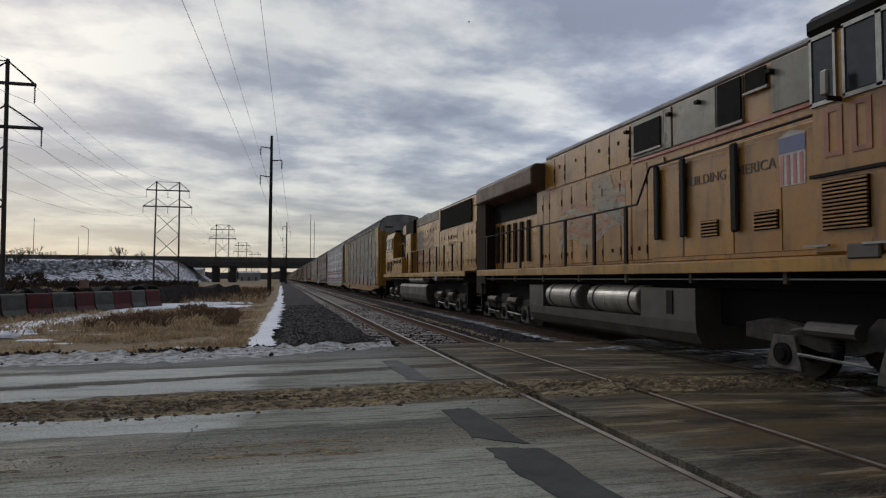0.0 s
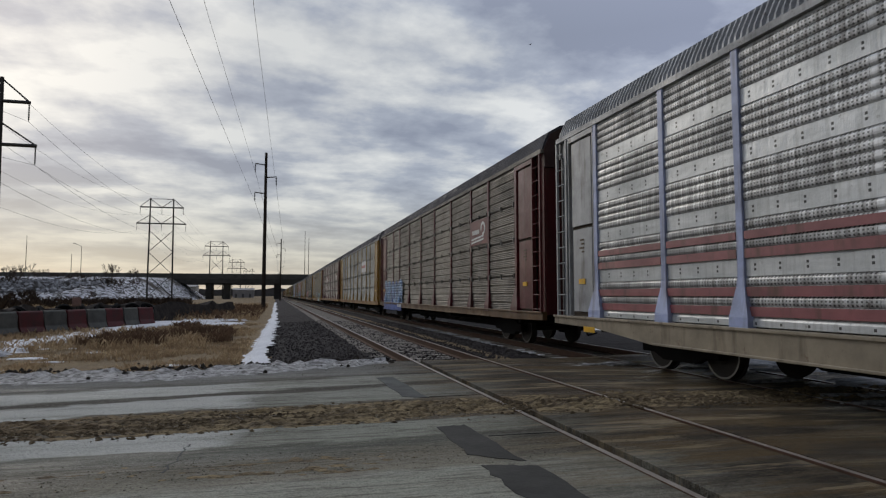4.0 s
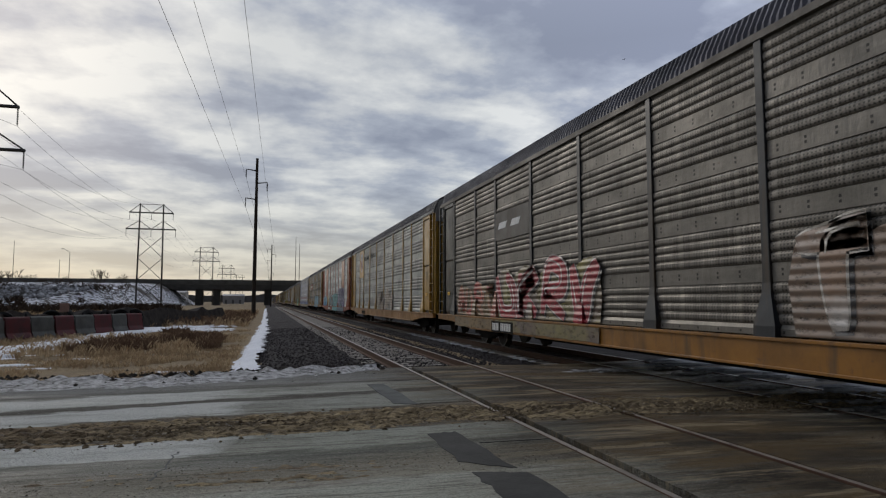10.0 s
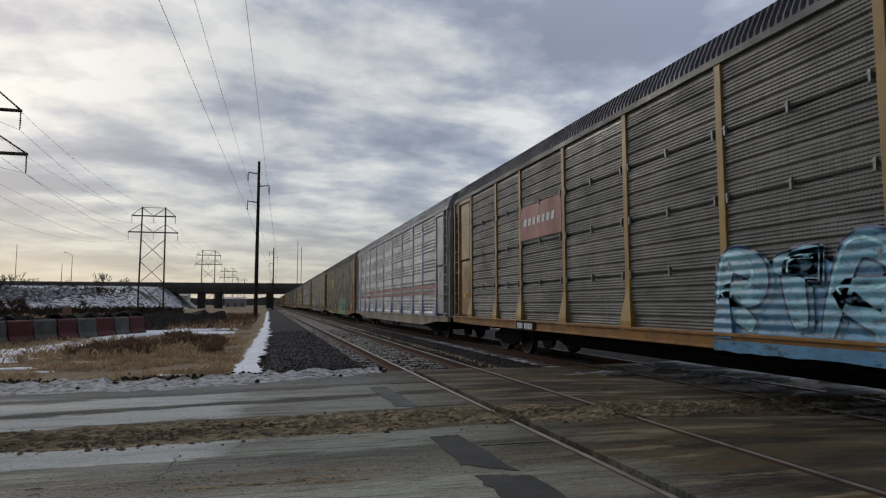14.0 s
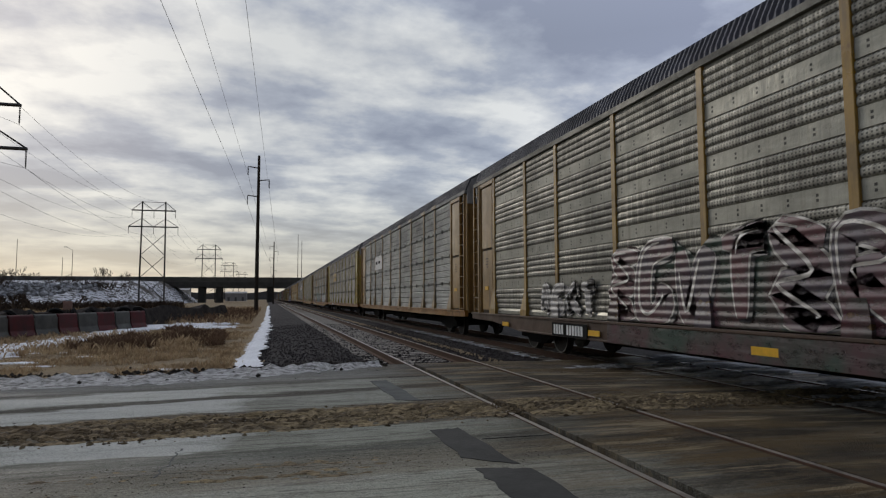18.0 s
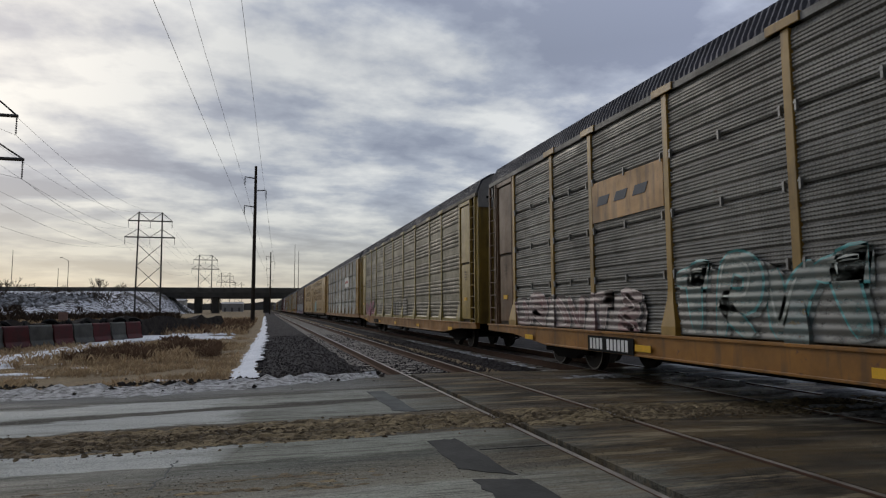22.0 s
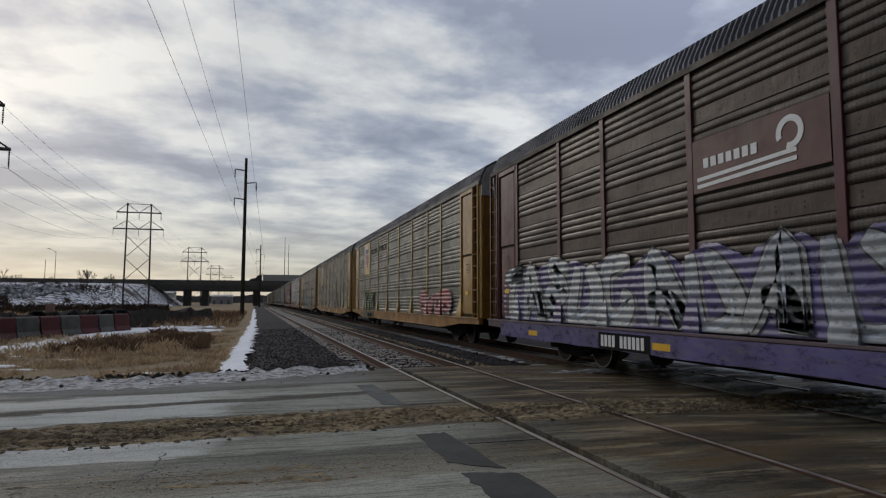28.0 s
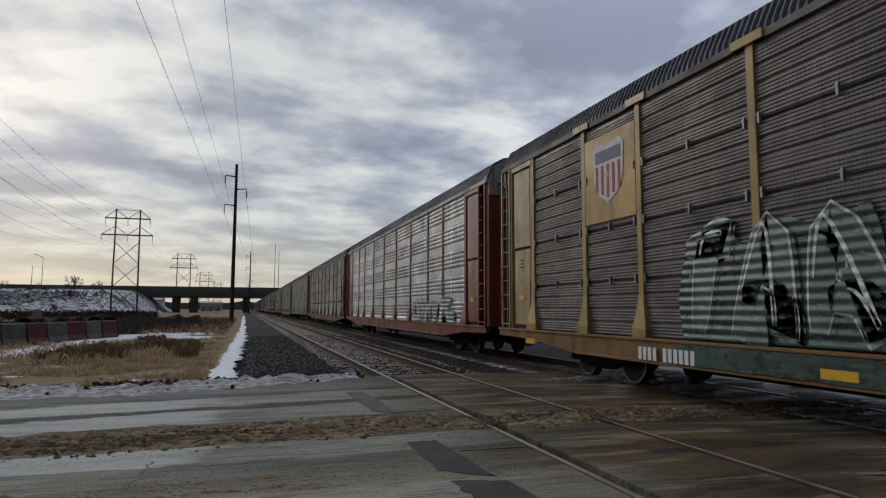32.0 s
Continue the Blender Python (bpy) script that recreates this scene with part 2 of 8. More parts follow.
def asphalt_mat():
    """Worn road: bands of clean, muddy and wet surface that run along the road, with grain, wheel streaks and cracks."""
    m, nt, b = base_mat("worn_wet_asphalt")
    v = coords(nt, shift=False)
    co = nt.nodes.new("ShaderNodeTexCoord")
    sep = nt.nodes.new("ShaderNodeSeparateXYZ")
    nt.links.new(co.outputs["Object"], sep.inputs[0])
    X, Y = sep.outputs[0], sep.outputs[1]
    sway = ranged(nt, noise_fac(nt, coords(nt, (0.5, 1.6, 1), False), 1.3, 9, 0.72), 0.3, 0.7, -0.20, 0.20)
    slope = ranged(nt, Y, 8.1, 9.4, 0.03, 0.15)
    yy = math2(nt, "ADD", math2(nt, "SUBTRACT", Y, math2(nt, "MULTIPLY", math2(nt, "MAXIMUM", math2(nt, "MINIMUM", math2(nt, "ADD", X, 3.0), 7.0), -5.0), slope)), sway)
    pos = math2(nt, "DIVIDE", yy, 14.0)
    ramp = nt.nodes.new("ShaderNodeValToRGB")
    e = ramp.color_ramp.elements
    e[0].position, e[0].color = 0.0, (0.40, 0.40, 0.335, 1)
    e[1].position, e[1].color = 1.0, (0.13, 0.13, 0.125, 1)
    grey, mud, dark = (0.31, 0.32, 0.268), (0.24, 0.195, 0.13), (0.10, 0.075, 0.048)
    for y, c in ((4.9, (0.39, 0.39, 0.325)), (5.05, (0.29, 0.275, 0.215)), (5.55, (0.21, 0.19, 0.145)), (5.85, (0.15, 0.15, 0.122)), (5.95, (0.13, 0.135, 0.112)), (6.2, (0.13, 0.135, 0.112)), (6.28, grey), (6.95, grey), (7.02, (0.085, 0.07, 0.054)),
                 (7.5, mud), (7.6, dark), (8.2, dark), (8.28, (0.32, 0.328, 0.285)), (9.05, (0.32, 0.328, 0.285)), (9.12, (0.06, 0.056, 0.046)), (9.45, (0.07, 0.066, 0.056)),
                 (9.55, (0.33, 0.338, 0.295)), (10.4, (0.33, 0.338, 0.295)), (10.55, (0.10, 0.095, 0.085)), (11.0, (0.22, 0.222, 0.21))):
        k = e.new(y / 14.0)
        k.color = (*c, 1)
    nt.links.new(pos, ramp.inputs[0])
    streak = noise_fac(nt, coords(nt, (0.14, 4.2, 1), False), 2.2, 7, 0.7)
    fine = noise_fac(nt, coords(nt, (0.6, 9.0, 1), False), 2.6, 6, 0.7)
    cloud = noise_fac(nt, v, 0.7, 8, 0.7)
    grain = noise_fac(nt, v, 90, 3, 0.7)
    stone = nt.nodes.new("ShaderNodeTexVoronoi")
    stone.inputs["Scale"].default_value = 60
    nt.links.new(v, stone.inputs["Vector"])
    # dry, paler stretches of the clean bands
    c = ramp.outputs[0]
    band = nt.nodes.new("ShaderNodeValToRGB")
    q = band.color_ramp.elements
    q[0].position, q[0].color = 0.0, (0, 0, 0, 1)
    q[1].position, q[1].color = 1.0, (0, 0, 0, 1)
    for y, k in ((6.26, 0), (6.3, 1), (6.95, 1), (6.99, 0), (8.24, 0), (8.3, 1), (9.06, 1), (9.1, 0), (9.5, 0), (9.56, 1), (10.4, 1), (10.46, 0)):
        p = q.new(y / 14.0)
        p.color = (k, k, k, 1)
    nt.links.new(pos, band.inputs[0])
    dry = math2(nt, "MULTIPLY", band.outputs[0], ranged(nt, math2(nt, "ADD", X, math2(nt, "MULTIPLY", sway, 2.0)), -0.25, -0.62))
    c = mix(nt, ranged(nt, cloud, 0.48, 0.66, 0, 0.35), c, (0.09, 0.082, 0.064))
    # between and beyond the rails the surface is browner, and darkened for the train's shade
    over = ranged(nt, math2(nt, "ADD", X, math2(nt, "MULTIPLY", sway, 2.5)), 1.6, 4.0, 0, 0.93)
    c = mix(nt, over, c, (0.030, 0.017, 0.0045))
    smear = noise_fac(nt, coords(nt, (0.30, 1.35, 1), False), 1.7, 8, 0.66)
    c = mix(nt, math2(nt, "MULTIPLY", over, ranged(nt, smear, 0.49, 0.55, 0, 0.85)), c, (0.112, 0.071, 0.025))
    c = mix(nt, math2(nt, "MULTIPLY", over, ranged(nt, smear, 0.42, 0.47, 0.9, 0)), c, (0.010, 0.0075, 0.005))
    speck = noise_fac(nt, coords(nt, (0.45, 1.5, 1), False), 24, 5, 0.75)
    c = mix(nt, math2(nt, "MULTIPLY", over, ranged(nt, speck, 0.52, 0.62, 0, 0.55)), c, (0.12, 0.085, 0.045))
    c = mix(nt, math2(nt, "MULTIPLY", ranged(nt, streak, 0.54, 0.61, 0, 0.58), ranged(nt, over, 0.0, 0.9, 1.0, 0.35)), c, mix(nt, over, (0.075, 0.068, 0.052), (0.016, 0.012, 0.008)))
    c = mix(nt, ranged(nt, streak, 0.34, 0.45, 0.40, 0), c, mix(nt, over, (0.19, 0.175, 0.15), (0.085, 0.07, 0.052)))
    c = mix(nt, math2(nt, "MULTIPLY", ranged(nt, fine, 0.53, 0.60, 0, 0.58), ranged(nt, over, 0.0, 0.9, 1.0, 0.4)), c, mix(nt, over, (0.075, 0.066, 0.050), (0.016, 0.012, 0.008)))
    c = mix(nt, ranged(nt, fine, 0.34, 0.45, 0.5, 0), c, mix(nt, over, (0.26, 0.235, 0.19), (0.10, 0.074, 0.042)))
    patchy = ranged(nt, noise_fac(nt, coords(nt, (0.5, 2.5, 1), False), 1.4, 8, 0.7), 0.34, 0.52, 0.35, 0.92)
    c = mix(nt, math2(nt, "MULTIPLY", dry, patchy), c, (0.54, 0.545, 0.51))
    c = mix(nt, ranged(nt, stone.outputs["Distance"], 0.05, 0.55, 0.6, 0.0), c, mix(nt, grain, mix(nt, over, (0.15, 0.15, 0.14), (0.06, 0.052, 0.042)), (0.03, 0.03, 0.027)))
    gravel = noise_fac(nt, coords(nt, (0.7, 1.0, 1), False), 42, 4, 0.8)
    c = mix(nt, ranged(nt, gravel, 0.54, 0.68, 0, 0.6), c, mix(nt, over, (0.07, 0.066, 0.055), (0.014, 0.010, 0.007)))
    c = mix(nt, ranged(nt, gravel, 0.32, 0.45, 0.5, 0), c, mix(nt, over, (0.42, 0.41, 0.36), (0.13, 0.10, 0.062)))
    # pale streaks painted for the wet sheen around the rails
    sheen_streak = noise_fac(nt, coords(nt, (0.24, 2.3, 1), False), 1.3, 8, 0.68)
    c = mix(nt, math2(nt, "MULTIPLY", over, ranged(nt, sheen_streak, 0.53, 0.57, 0, 0.8)), c, (0.27, 0.215, 0.135))
    crack = nt.nodes.new("ShaderNodeTexVoronoi")
    crack.feature = "DISTANCE_TO_EDGE"
    crack.inputs["Scale"].default_value = 0.27
    warp = nt.nodes.new("ShaderNodeVectorMath")
    warp.operation = "ADD"
    wob = nt.nodes.new("ShaderNodeTexNoise")
    wob.inputs["Scale"].default_value = 0.8
    nt.links.new(v, wob.inputs["Vector"])
    nt.links.new(v, warp.inputs[0]), nt.links.new(wob.outputs["Color"], warp.inputs[1])
    nt.links.new(warp.outputs[0], crack.inputs["Vector"])
    line = ranged(nt, crack.outputs["Distance"], 0.0, 0.006, 1, 0)
    c = mix(nt, math2(nt, "MULTIPLY", line, 0.2), c, (0.016, 0.014, 0.012))
    nt.links.new(c, b.inputs["Base Color"])
    wetness = ranged(nt, noise_fac(nt, coords(nt, (0.2, 1.3, 1), False), 1.1, 7, 0.65), 0.36, 0.50, 0.45, 0.95)
    b.inputs["Specular IOR Level"].default_value = 0.14
    nt.links.new(math2(nt, "MULTIPLY", wetness, ranged(nt, X, 3.0, 5.0, 1.0, 0.55)), b.inputs["Roughness"])
    h = math2(nt, "ADD", stone.outputs["Distance"], math2(nt, "ADD", math2(nt, "MULTIPLY", grain, 0.4), math2(nt, "ADD", math2(nt, "MULTIPLY", line, -0.5), math2(nt, "MULTIPLY", fine, 2.2))))
    bump(nt, b, h, 0.9, 0.016)
    return m


def soil_mat(name, a, b_col, c_col, scale=1.2, rough=0.95, relief=0.7):
    m, nt, b = base_mat(name)
    v = coords(nt, shift=False)
    f, g = noise_fac(nt, v, scale, 8, 0.65), noise_fac(nt, v, scale * 26, 4, 0.7)
    c = mix(nt, ranged(nt, f, 0.36, 0.6), a, b_col)
    c = mix(nt, ranged(nt, g, 0.4, 0.7, 0, 0.8), c, c_col)
    nt.links.new(c, b.inputs["Base Color"])
    b.inputs["Roughness"].default_value = rough
    b.inputs["Specular IOR Level"].default_value = 0.10
    bump(nt, b, g, relief, 0.03)
    return m


def islands(name, cols, rough=0.9, thin=0.0):
    """For many small loose pieces in one mesh: each takes its own shade; thin ones let light through."""
    m, nt, b = base_mat(name)
    geo = nt.nodes.new("ShaderNodeNewGeometry")
    ramp = nt.nodes.new("ShaderNodeValToRGB")
    ramp.color_ramp.interpolation = "LINEAR"
    e = ramp.color_ramp.elements
    e[0].color, e[1].color = (*cols[0], 1), (*cols[-1], 1)
    for i, col in enumerate(cols[1:-1]):
        k = e.new((i + 1) / (len(cols) - 1))
        k.color = (*col, 1)
    nt.links.new(geo.outputs["Random Per Island"], ramp.inputs[0])
    c = mix(nt, ranged(nt, noise_fac(nt, coords(nt, shift=False), 0.8, 5), 0.3, 0.7), ramp.outputs[0], dim(cols[0], 0.8))
    nt.links.new(c, b.inputs["Base Color"])
    b.inputs["Roughness"].default_value = rough
    b.inputs["Specular IOR Level"].default_value = 0.10
    if thin:
        tr = nt.nodes.new("ShaderNodeBsdfTranslucent")
        nt.links.new(c, tr.inputs[0])
        ms = nt.nodes.new("ShaderNodeMixShader")
        ms.inputs[0].default_value = thin
        nt.links.new(b.outputs[0], ms.inputs[1]), nt.links.new(tr.outputs[0], ms.inputs[2])
        nt.links.new(ms.outputs[0], nt.nodes["Material Output"].inputs[0])
    return m


ASPHALT = asphalt_mat()
SEAL = plain("black_road_sealant", (0.056, 0.055, 0.051), 0.9, 0, 0.35, 3, 0.5)
SEAL.node_tree.nodes["Principled BSDF"].inputs["Specular IOR Level"].default_value = 0.15
OLDSEAL = plain("grey_road_sealant", (0.10, 0.104, 0.10), 0.85, 0, 0.35, 3, 0.4)
def mud_mat():
    """Tyre-pressed mud: tan crumbs over dark wet pits, drawn out along the road; browner and wetter away from the rails."""
    m, nt, b = base_mat("brown_road_mud")
    co = nt.nodes.new("ShaderNodeTexCoord")
    sep = nt.nodes.new("ShaderNodeSeparateXYZ")
    nt.links.new(co.outputs["Object"], sep.inputs[0])
    long = noise_fac(nt, coords(nt, (0.5, 3.0, 1), False), 3.0, 6, 0.65)
    crumb = noise_fac(nt, coords(nt, (0.55, 1.5, 1), False), 26, 4, 0.6)
    grain = noise_fac(nt, coords(nt, shift=False), 120, 3, 0.7)
    dry = ranged(nt, math2(nt, "ADD", sep.outputs[0], math2(nt, "MULTIPLY", long, 2.0)), -3.2, 0.6)
    tan = mix(nt, dry, (0.17, 0.115, 0.072), (0.34, 0.265, 0.155))
    c = mix(nt, ranged(nt, long, 0.38, 0.58), (0.085, 0.060, 0.036), tan)
    c = mix(nt, ranged(nt, crumb, 0.50, 0.60, 0, 0.85), c, (0.035, 0.025, 0.015))
    c = mix(nt, ranged(nt, grain, 0.4, 0.7, 0, 0.4), c, tan)
    nt.links.new(c, b.inputs["Base Color"])
    nt.links.new(ranged(nt, long, 0.35, 0.6, 0.55, 0.95), b.inputs["Roughness"])
    b.inputs["Specular IOR Level"].default_value = 0.15
    bump(nt, b, math2(nt, "ADD", math2(nt, "MULTIPLY", crumb, -1.5), math2(nt, "MULTIPLY", grain, 0.3)), 1.0, 0.03)
    return m


MUD = mud_mat()
BALLAST = soil_mat("grey_ballast", (0.034, 0.030, 0.031), (0.055, 0.050, 0.050), (0.018, 0.016, 0.017), 1.5, 0.9, 1.0)
FIELD = soil_mat("dry_winter_field", (0.22, 0.165, 0.10), (0.14, 0.105, 0.07), (0.32, 0.255, 0.165), 0.6, 1.0, 0.8)
SNOW = soil_mat("old_snow", (0.66, 0.68, 0.73), (0.78, 0.8, 0.84), (0.42, 0.42, 0.43), 0.9, 0.75, 0.5)
SLUSH = soil_mat("dirty_slush", (0.15, 0.145, 0.135), (0.84, 0.84, 0.85), (0.06, 0.055, 0.05), 8.0, 0.7, 1.0)
RAIL_SIDE = plain("rusty_rail_web", (0.085, 0.05, 0.035), 0.8, 0.1)
RAIL_HEAD = plain("polished_rail_head", (0.30, 0.27, 0.24), 0.38, 0.8, 0.3)
TIMBER = plain("weathered_tie_timber", (0.30, 0.275, 0.245), 0.9, 0, 0.35, 9, 0.5)
CONCRETE = plain("grey_bridge_concrete", (0.13, 0.127, 0.12), 0.9, 0, 0.25, 0.4, 0.2)
DARK_CONC = plain("grimy_pier_concrete", (0.10, 0.097, 0.093), 0.9, 0, 0.2, 0.5, 0.2)
STEEL = plain("dark_tower_steel", (0.06, 0.058, 0.056), 0.6, 0.5)
WOODPOLE = plain("dark_pole_timber", (0.05, 0.042, 0.036), 0.85, 0)
WIRE = plain("cable_black", (0.02, 0.02, 0.022), 0.6, 0.3)
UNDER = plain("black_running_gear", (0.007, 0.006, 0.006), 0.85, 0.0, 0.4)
WHEEL = plain("worn_wheel_steel", (0.025, 0.02, 0.017), 0.6, 0.4)
TREAD = plain("bright_wheel_rim", (0.26, 0.25, 0.24), 0.35, 1.0)
BLACK = plain("matt_black_paint", (0.006, 0.006, 0.006), 0.8)
WHITE = plain("white_marking_paint", (0.72, 0.72, 0.70), 0.6, 0, 0.12)
AMBER = plain("yellow_reflective_tape", (0.75, 0.42, 0.02), 0.4, 0, 0.15)
RED = plain("red_marking_paint", (0.42, 0.045, 0.035), 0.5, 0, 0.2)
for _m in (BLACK, UNDER):
    _m.node_tree.nodes["Principled BSDF"].inputs["Specular IOR Level"].default_value = 0.15


# ---- mesh helpers ----
def box(bm, x0, x1, y0, y1, z0, z1):
    v = [bm.verts.new((x, y, z)) for z in (z0, z1) for y in (y0, y1) for x in (x0, x1)]
    for f in ((0, 2, 3, 1), (4, 5, 7, 6), (0, 1, 5, 4), (2, 6, 7, 3), (0, 4, 6, 2), (1, 3, 7, 5)):
        bm.faces.new([v[i] for i in f])
    return v


def bar(bm, a, b, r, n=6, r2=None):
    """A round bar from a to b."""
    a, b = Vector(a), Vector(b)
    d = (b - a).normalized()
    s = d.orthogonal().normalized()
    u = d.cross(s)
    r2 = r if r2 is None else r2
    rings = []
    for p, q in ((a, r), (b, r2)):
        rings.append([bm.verts.new(p + q * (math.cos(2 * math.pi * i / n) * s + math.sin(2 * math.pi * i / n) * u)) for i in range(n)])
    for i in range(n):
        bm.faces.new((rings[0][i], rings[0][(i + 1) % n], rings[1][(i + 1) % n], rings[1][i]))
    bm.faces.new(rings[0][::-1])
    bm.faces.new(rings[1])


def prism(bm, outline, axis, lo, hi):
    """A closed outline of (u, v) swept along an axis: x: (y, z), y: (x, z), z: (x, y)."""
    def at(p, s):
        return {"x": (s, p[0], p[1]), "y": (p[0], s, p[1]), "z": (p[0], p[1], s)}[axis]
    a = [bm.verts.new(at(p, lo)) for p in outline]
    b = [bm.verts.new(at(p, hi)) for p in outline]
    n = len(a)
    for i in range(n):
        bm.faces.new((a[i], a[(i + 1) % n], b[(i + 1) % n], b[i]))
    bm.faces.new(a[::-1])
    bm.faces.new(b)


def finish(bm, name, bevel=0.0):
    if bevel:
        bmesh.ops.bevel(bm, geom=bm.edges[:], offset=bevel, segments=1, affect="EDGES", clamp_overlap=True)
    bmesh.ops.recalc_face_normals(bm, faces=bm.faces)
    me = bpy.data.meshes.new(name)
    bm.to_mesh(me)
    bm.free()
    return me


def put(name, me, material, parent=None, loc=(0, 0, 0), label=""):
    """One mesh object under a parent; the material sits on the object, so that meshes can be shared."""
    ob = new(name, me)
    if not me.materials:
        me.materials.append(None)
    ob.material_slots[0].link = "OBJECT"
    ob.material_slots[0].material = material
    ob.location = loc
    if parent:
        ob.parent = parent
    if label:
        tagged(ob, label)
    return ob


def part(name, bm, material, parent, label="", bevel=0.0):
    return put(name, finish(bm, name, bevel), material, parent, label=label)


def raw(name, verts, faces, material, parent=None):
    me = bpy.data.meshes.new(name)
    me.from_pydata(verts, [], faces)
    me.update()
    return put(name, me, material, parent)


def empty(name, m, label, category, group="", kind=""):
    ob = new(name)
    ob.matrix_world = m
    return tagged(ob, label, category, group, kind)


def loose(name, count, place, size, material, label, squash=0.6, kind="stuff"):
    """Many small stones or clods, in one mesh."""
    ico = [(0, 0, 1), (0.9, 0, 0.2), (-0.3, 0.85, 0.25), (-0.35, -0.8, 0.2), (0.3, 0.5, -0.6), (0.3, -0.55, -0.6), (-0.7, 0, -0.6)]
    tri = [(0, 1, 2), (0, 2, 3), (0, 3, 1), (1, 4, 2), (2, 6, 3), (3, 5, 1), (1, 5, 4), (2, 4, 6), (3, 6, 5)]
    rng = np.random.RandomState(count)
    base = np.array(ico)
    vs, fs = [], []
    for i in range(count):
        x, y, z = place(rng)
        s = size(rng)
        a = rng.uniform(0, 6.28)
        r = np.array([[math.cos(a), -math.sin(a), 0], [math.sin(a), math.cos(a), 0], [0, 0, 1]])
        p = (base * rng.uniform(0.65, 1.3, (7, 3)) * s * np.array([1, rng.uniform(0.6, 1.2), squash])) @ r.T + np.array([x, y, z])
        vs.extend(map(tuple, p))
        fs.extend([tuple(j + 7 * i for j in t) for t in tri])
    return tagged(raw(name, vs, fs, material), label, name.replace("_", " "), kind=kind)


# ---- ground ----
TRACK_N, TRACK_F, TRAIN_Z = 3.68, 8.33, 0.085      # centre lines of both tracks; height of the train's railheads
GAUGE_HALF = 0.775


def road_edge(x):
    return 13.05 + 0.14 * x + 0.18 * math.sin(x * 0.9)


def surface(x):
    """Height of the crossing's road surface: it falls a little towards the far track."""
    return 0.15 if x < 4.6 else 0.15 - 0.08 * min(1.0, (x - 4.6) / 2.6)


def terrain(x, y):
    """Height of the open ground beyond the road."""
    z = -0.16
    if x > 10.6:
        z = -0.16 - 0.4 * min(1, (x - 10.6) / 3.0)
    return z + 0.0006 * max(0.0, y - 100) * (1 if x < -30 else 0)


def build_ground():
    xs = [-3000, -900, -300, -120, -60, -40, -30, -24] + [-20 + 0.8 * i for i in range(25)] + [0, 0.4, 0.8, 1.2, 1.7, 2.2, 3, 4, 5.2, 6, 7.2, 8.7, 10.6, 12,
                                                                                      13.6, 18, 30, 60, 150, 500, 3000]
    ys = [-3000, -500, -100, -30, -12, 0, 8, 12] + [13 + 0.8 * i for i in range(40)] + [48, 54, 62, 75, 95, 120, 160, 220, 300, 420, 700, 1300, 4000]
    rng = np.random.RandomState(4)
    vs = []
    for y in ys:
        for x in xs:
            z = terrain(x, y) + (rng.uniform(-0.03, 0.03) if x < 1 and 12 < y < 60 else 0)
            vs.append((x, y, z - (0.25 if y < 12.5 else 0)))
    n = len(xs)
    fs = [(j * n + i, j * n + i + 1, (j + 1) * n + i + 1, (j + 1) * n + i) for j in range(len(ys) - 1) for i in range(n - 1)]
    tagged(raw("ground", vs, fs, FIELD), "flat open ground with dry brown winter grass", "ground", kind="structure")


def build_road():
    """The road that crosses both tracks, with its uneven far edge."""
    bm = bmesh.new()
    xs = [-400, -60, -20, -12, -8, -5, -3, -2, -1, 0, 1, 2, 2.74]
    def slab(xs):
        for a, b in zip(xs, xs[1:]):
            top = [(a, -14, surface(a)), (b, -14, surface(b)), (b, road_edge(b), surface(b)), (a, road_edge(a), surface(a))]
            low = [(x, y, z - 0.3) for x, y, z in top]
            v = [bm.verts.new(p) for p in top + low]
            for f in ((0, 1, 2, 3), (7, 6, 5, 4), (0, 4, 5, 1), (1, 5, 6, 2), (2, 6, 7, 3), (3, 7, 4, 0)):
                bm.faces.new([v[i] for i in f])
    slab(xs[:-1] + [2.835])
    slab([3.05, 3.6, 4.36])
    slab([4.525, 4.6, 5.2, 6, 7, 7.2, 7.525])
    slab([7.67, 8.3, 8.99])
    slab([9.135, 10.5, 12, 16, 30, 400])
    road = finish(bm, "road")
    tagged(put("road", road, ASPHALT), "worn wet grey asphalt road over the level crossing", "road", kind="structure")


def rail_mesh(length):
    bm = bmesh.new()
    o = [(-0.075, -0.17), (0.075, -0.17), (0.075, -0.155), (0.012, -0.13), (0.012, -0.045), (0.036, -0.035), (0.036, -0.004), (0.03, 0.0), (-0.03, 0.0),
         (-0.036, -0.004), (-0.036, -0.035), (-0.012, -0.045), (-0.012, -0.13), (-0.075, -0.155)]
    prism(bm, o, "y", -60, length)
    me = finish(bm, "rail")
    me.materials.append(None)
    me.materials.append(None)
    for p in me.polygons:
        p.material_index = 1 if p.normal.z > 0.9 and p.center.z > -0.01 else 0
    return me


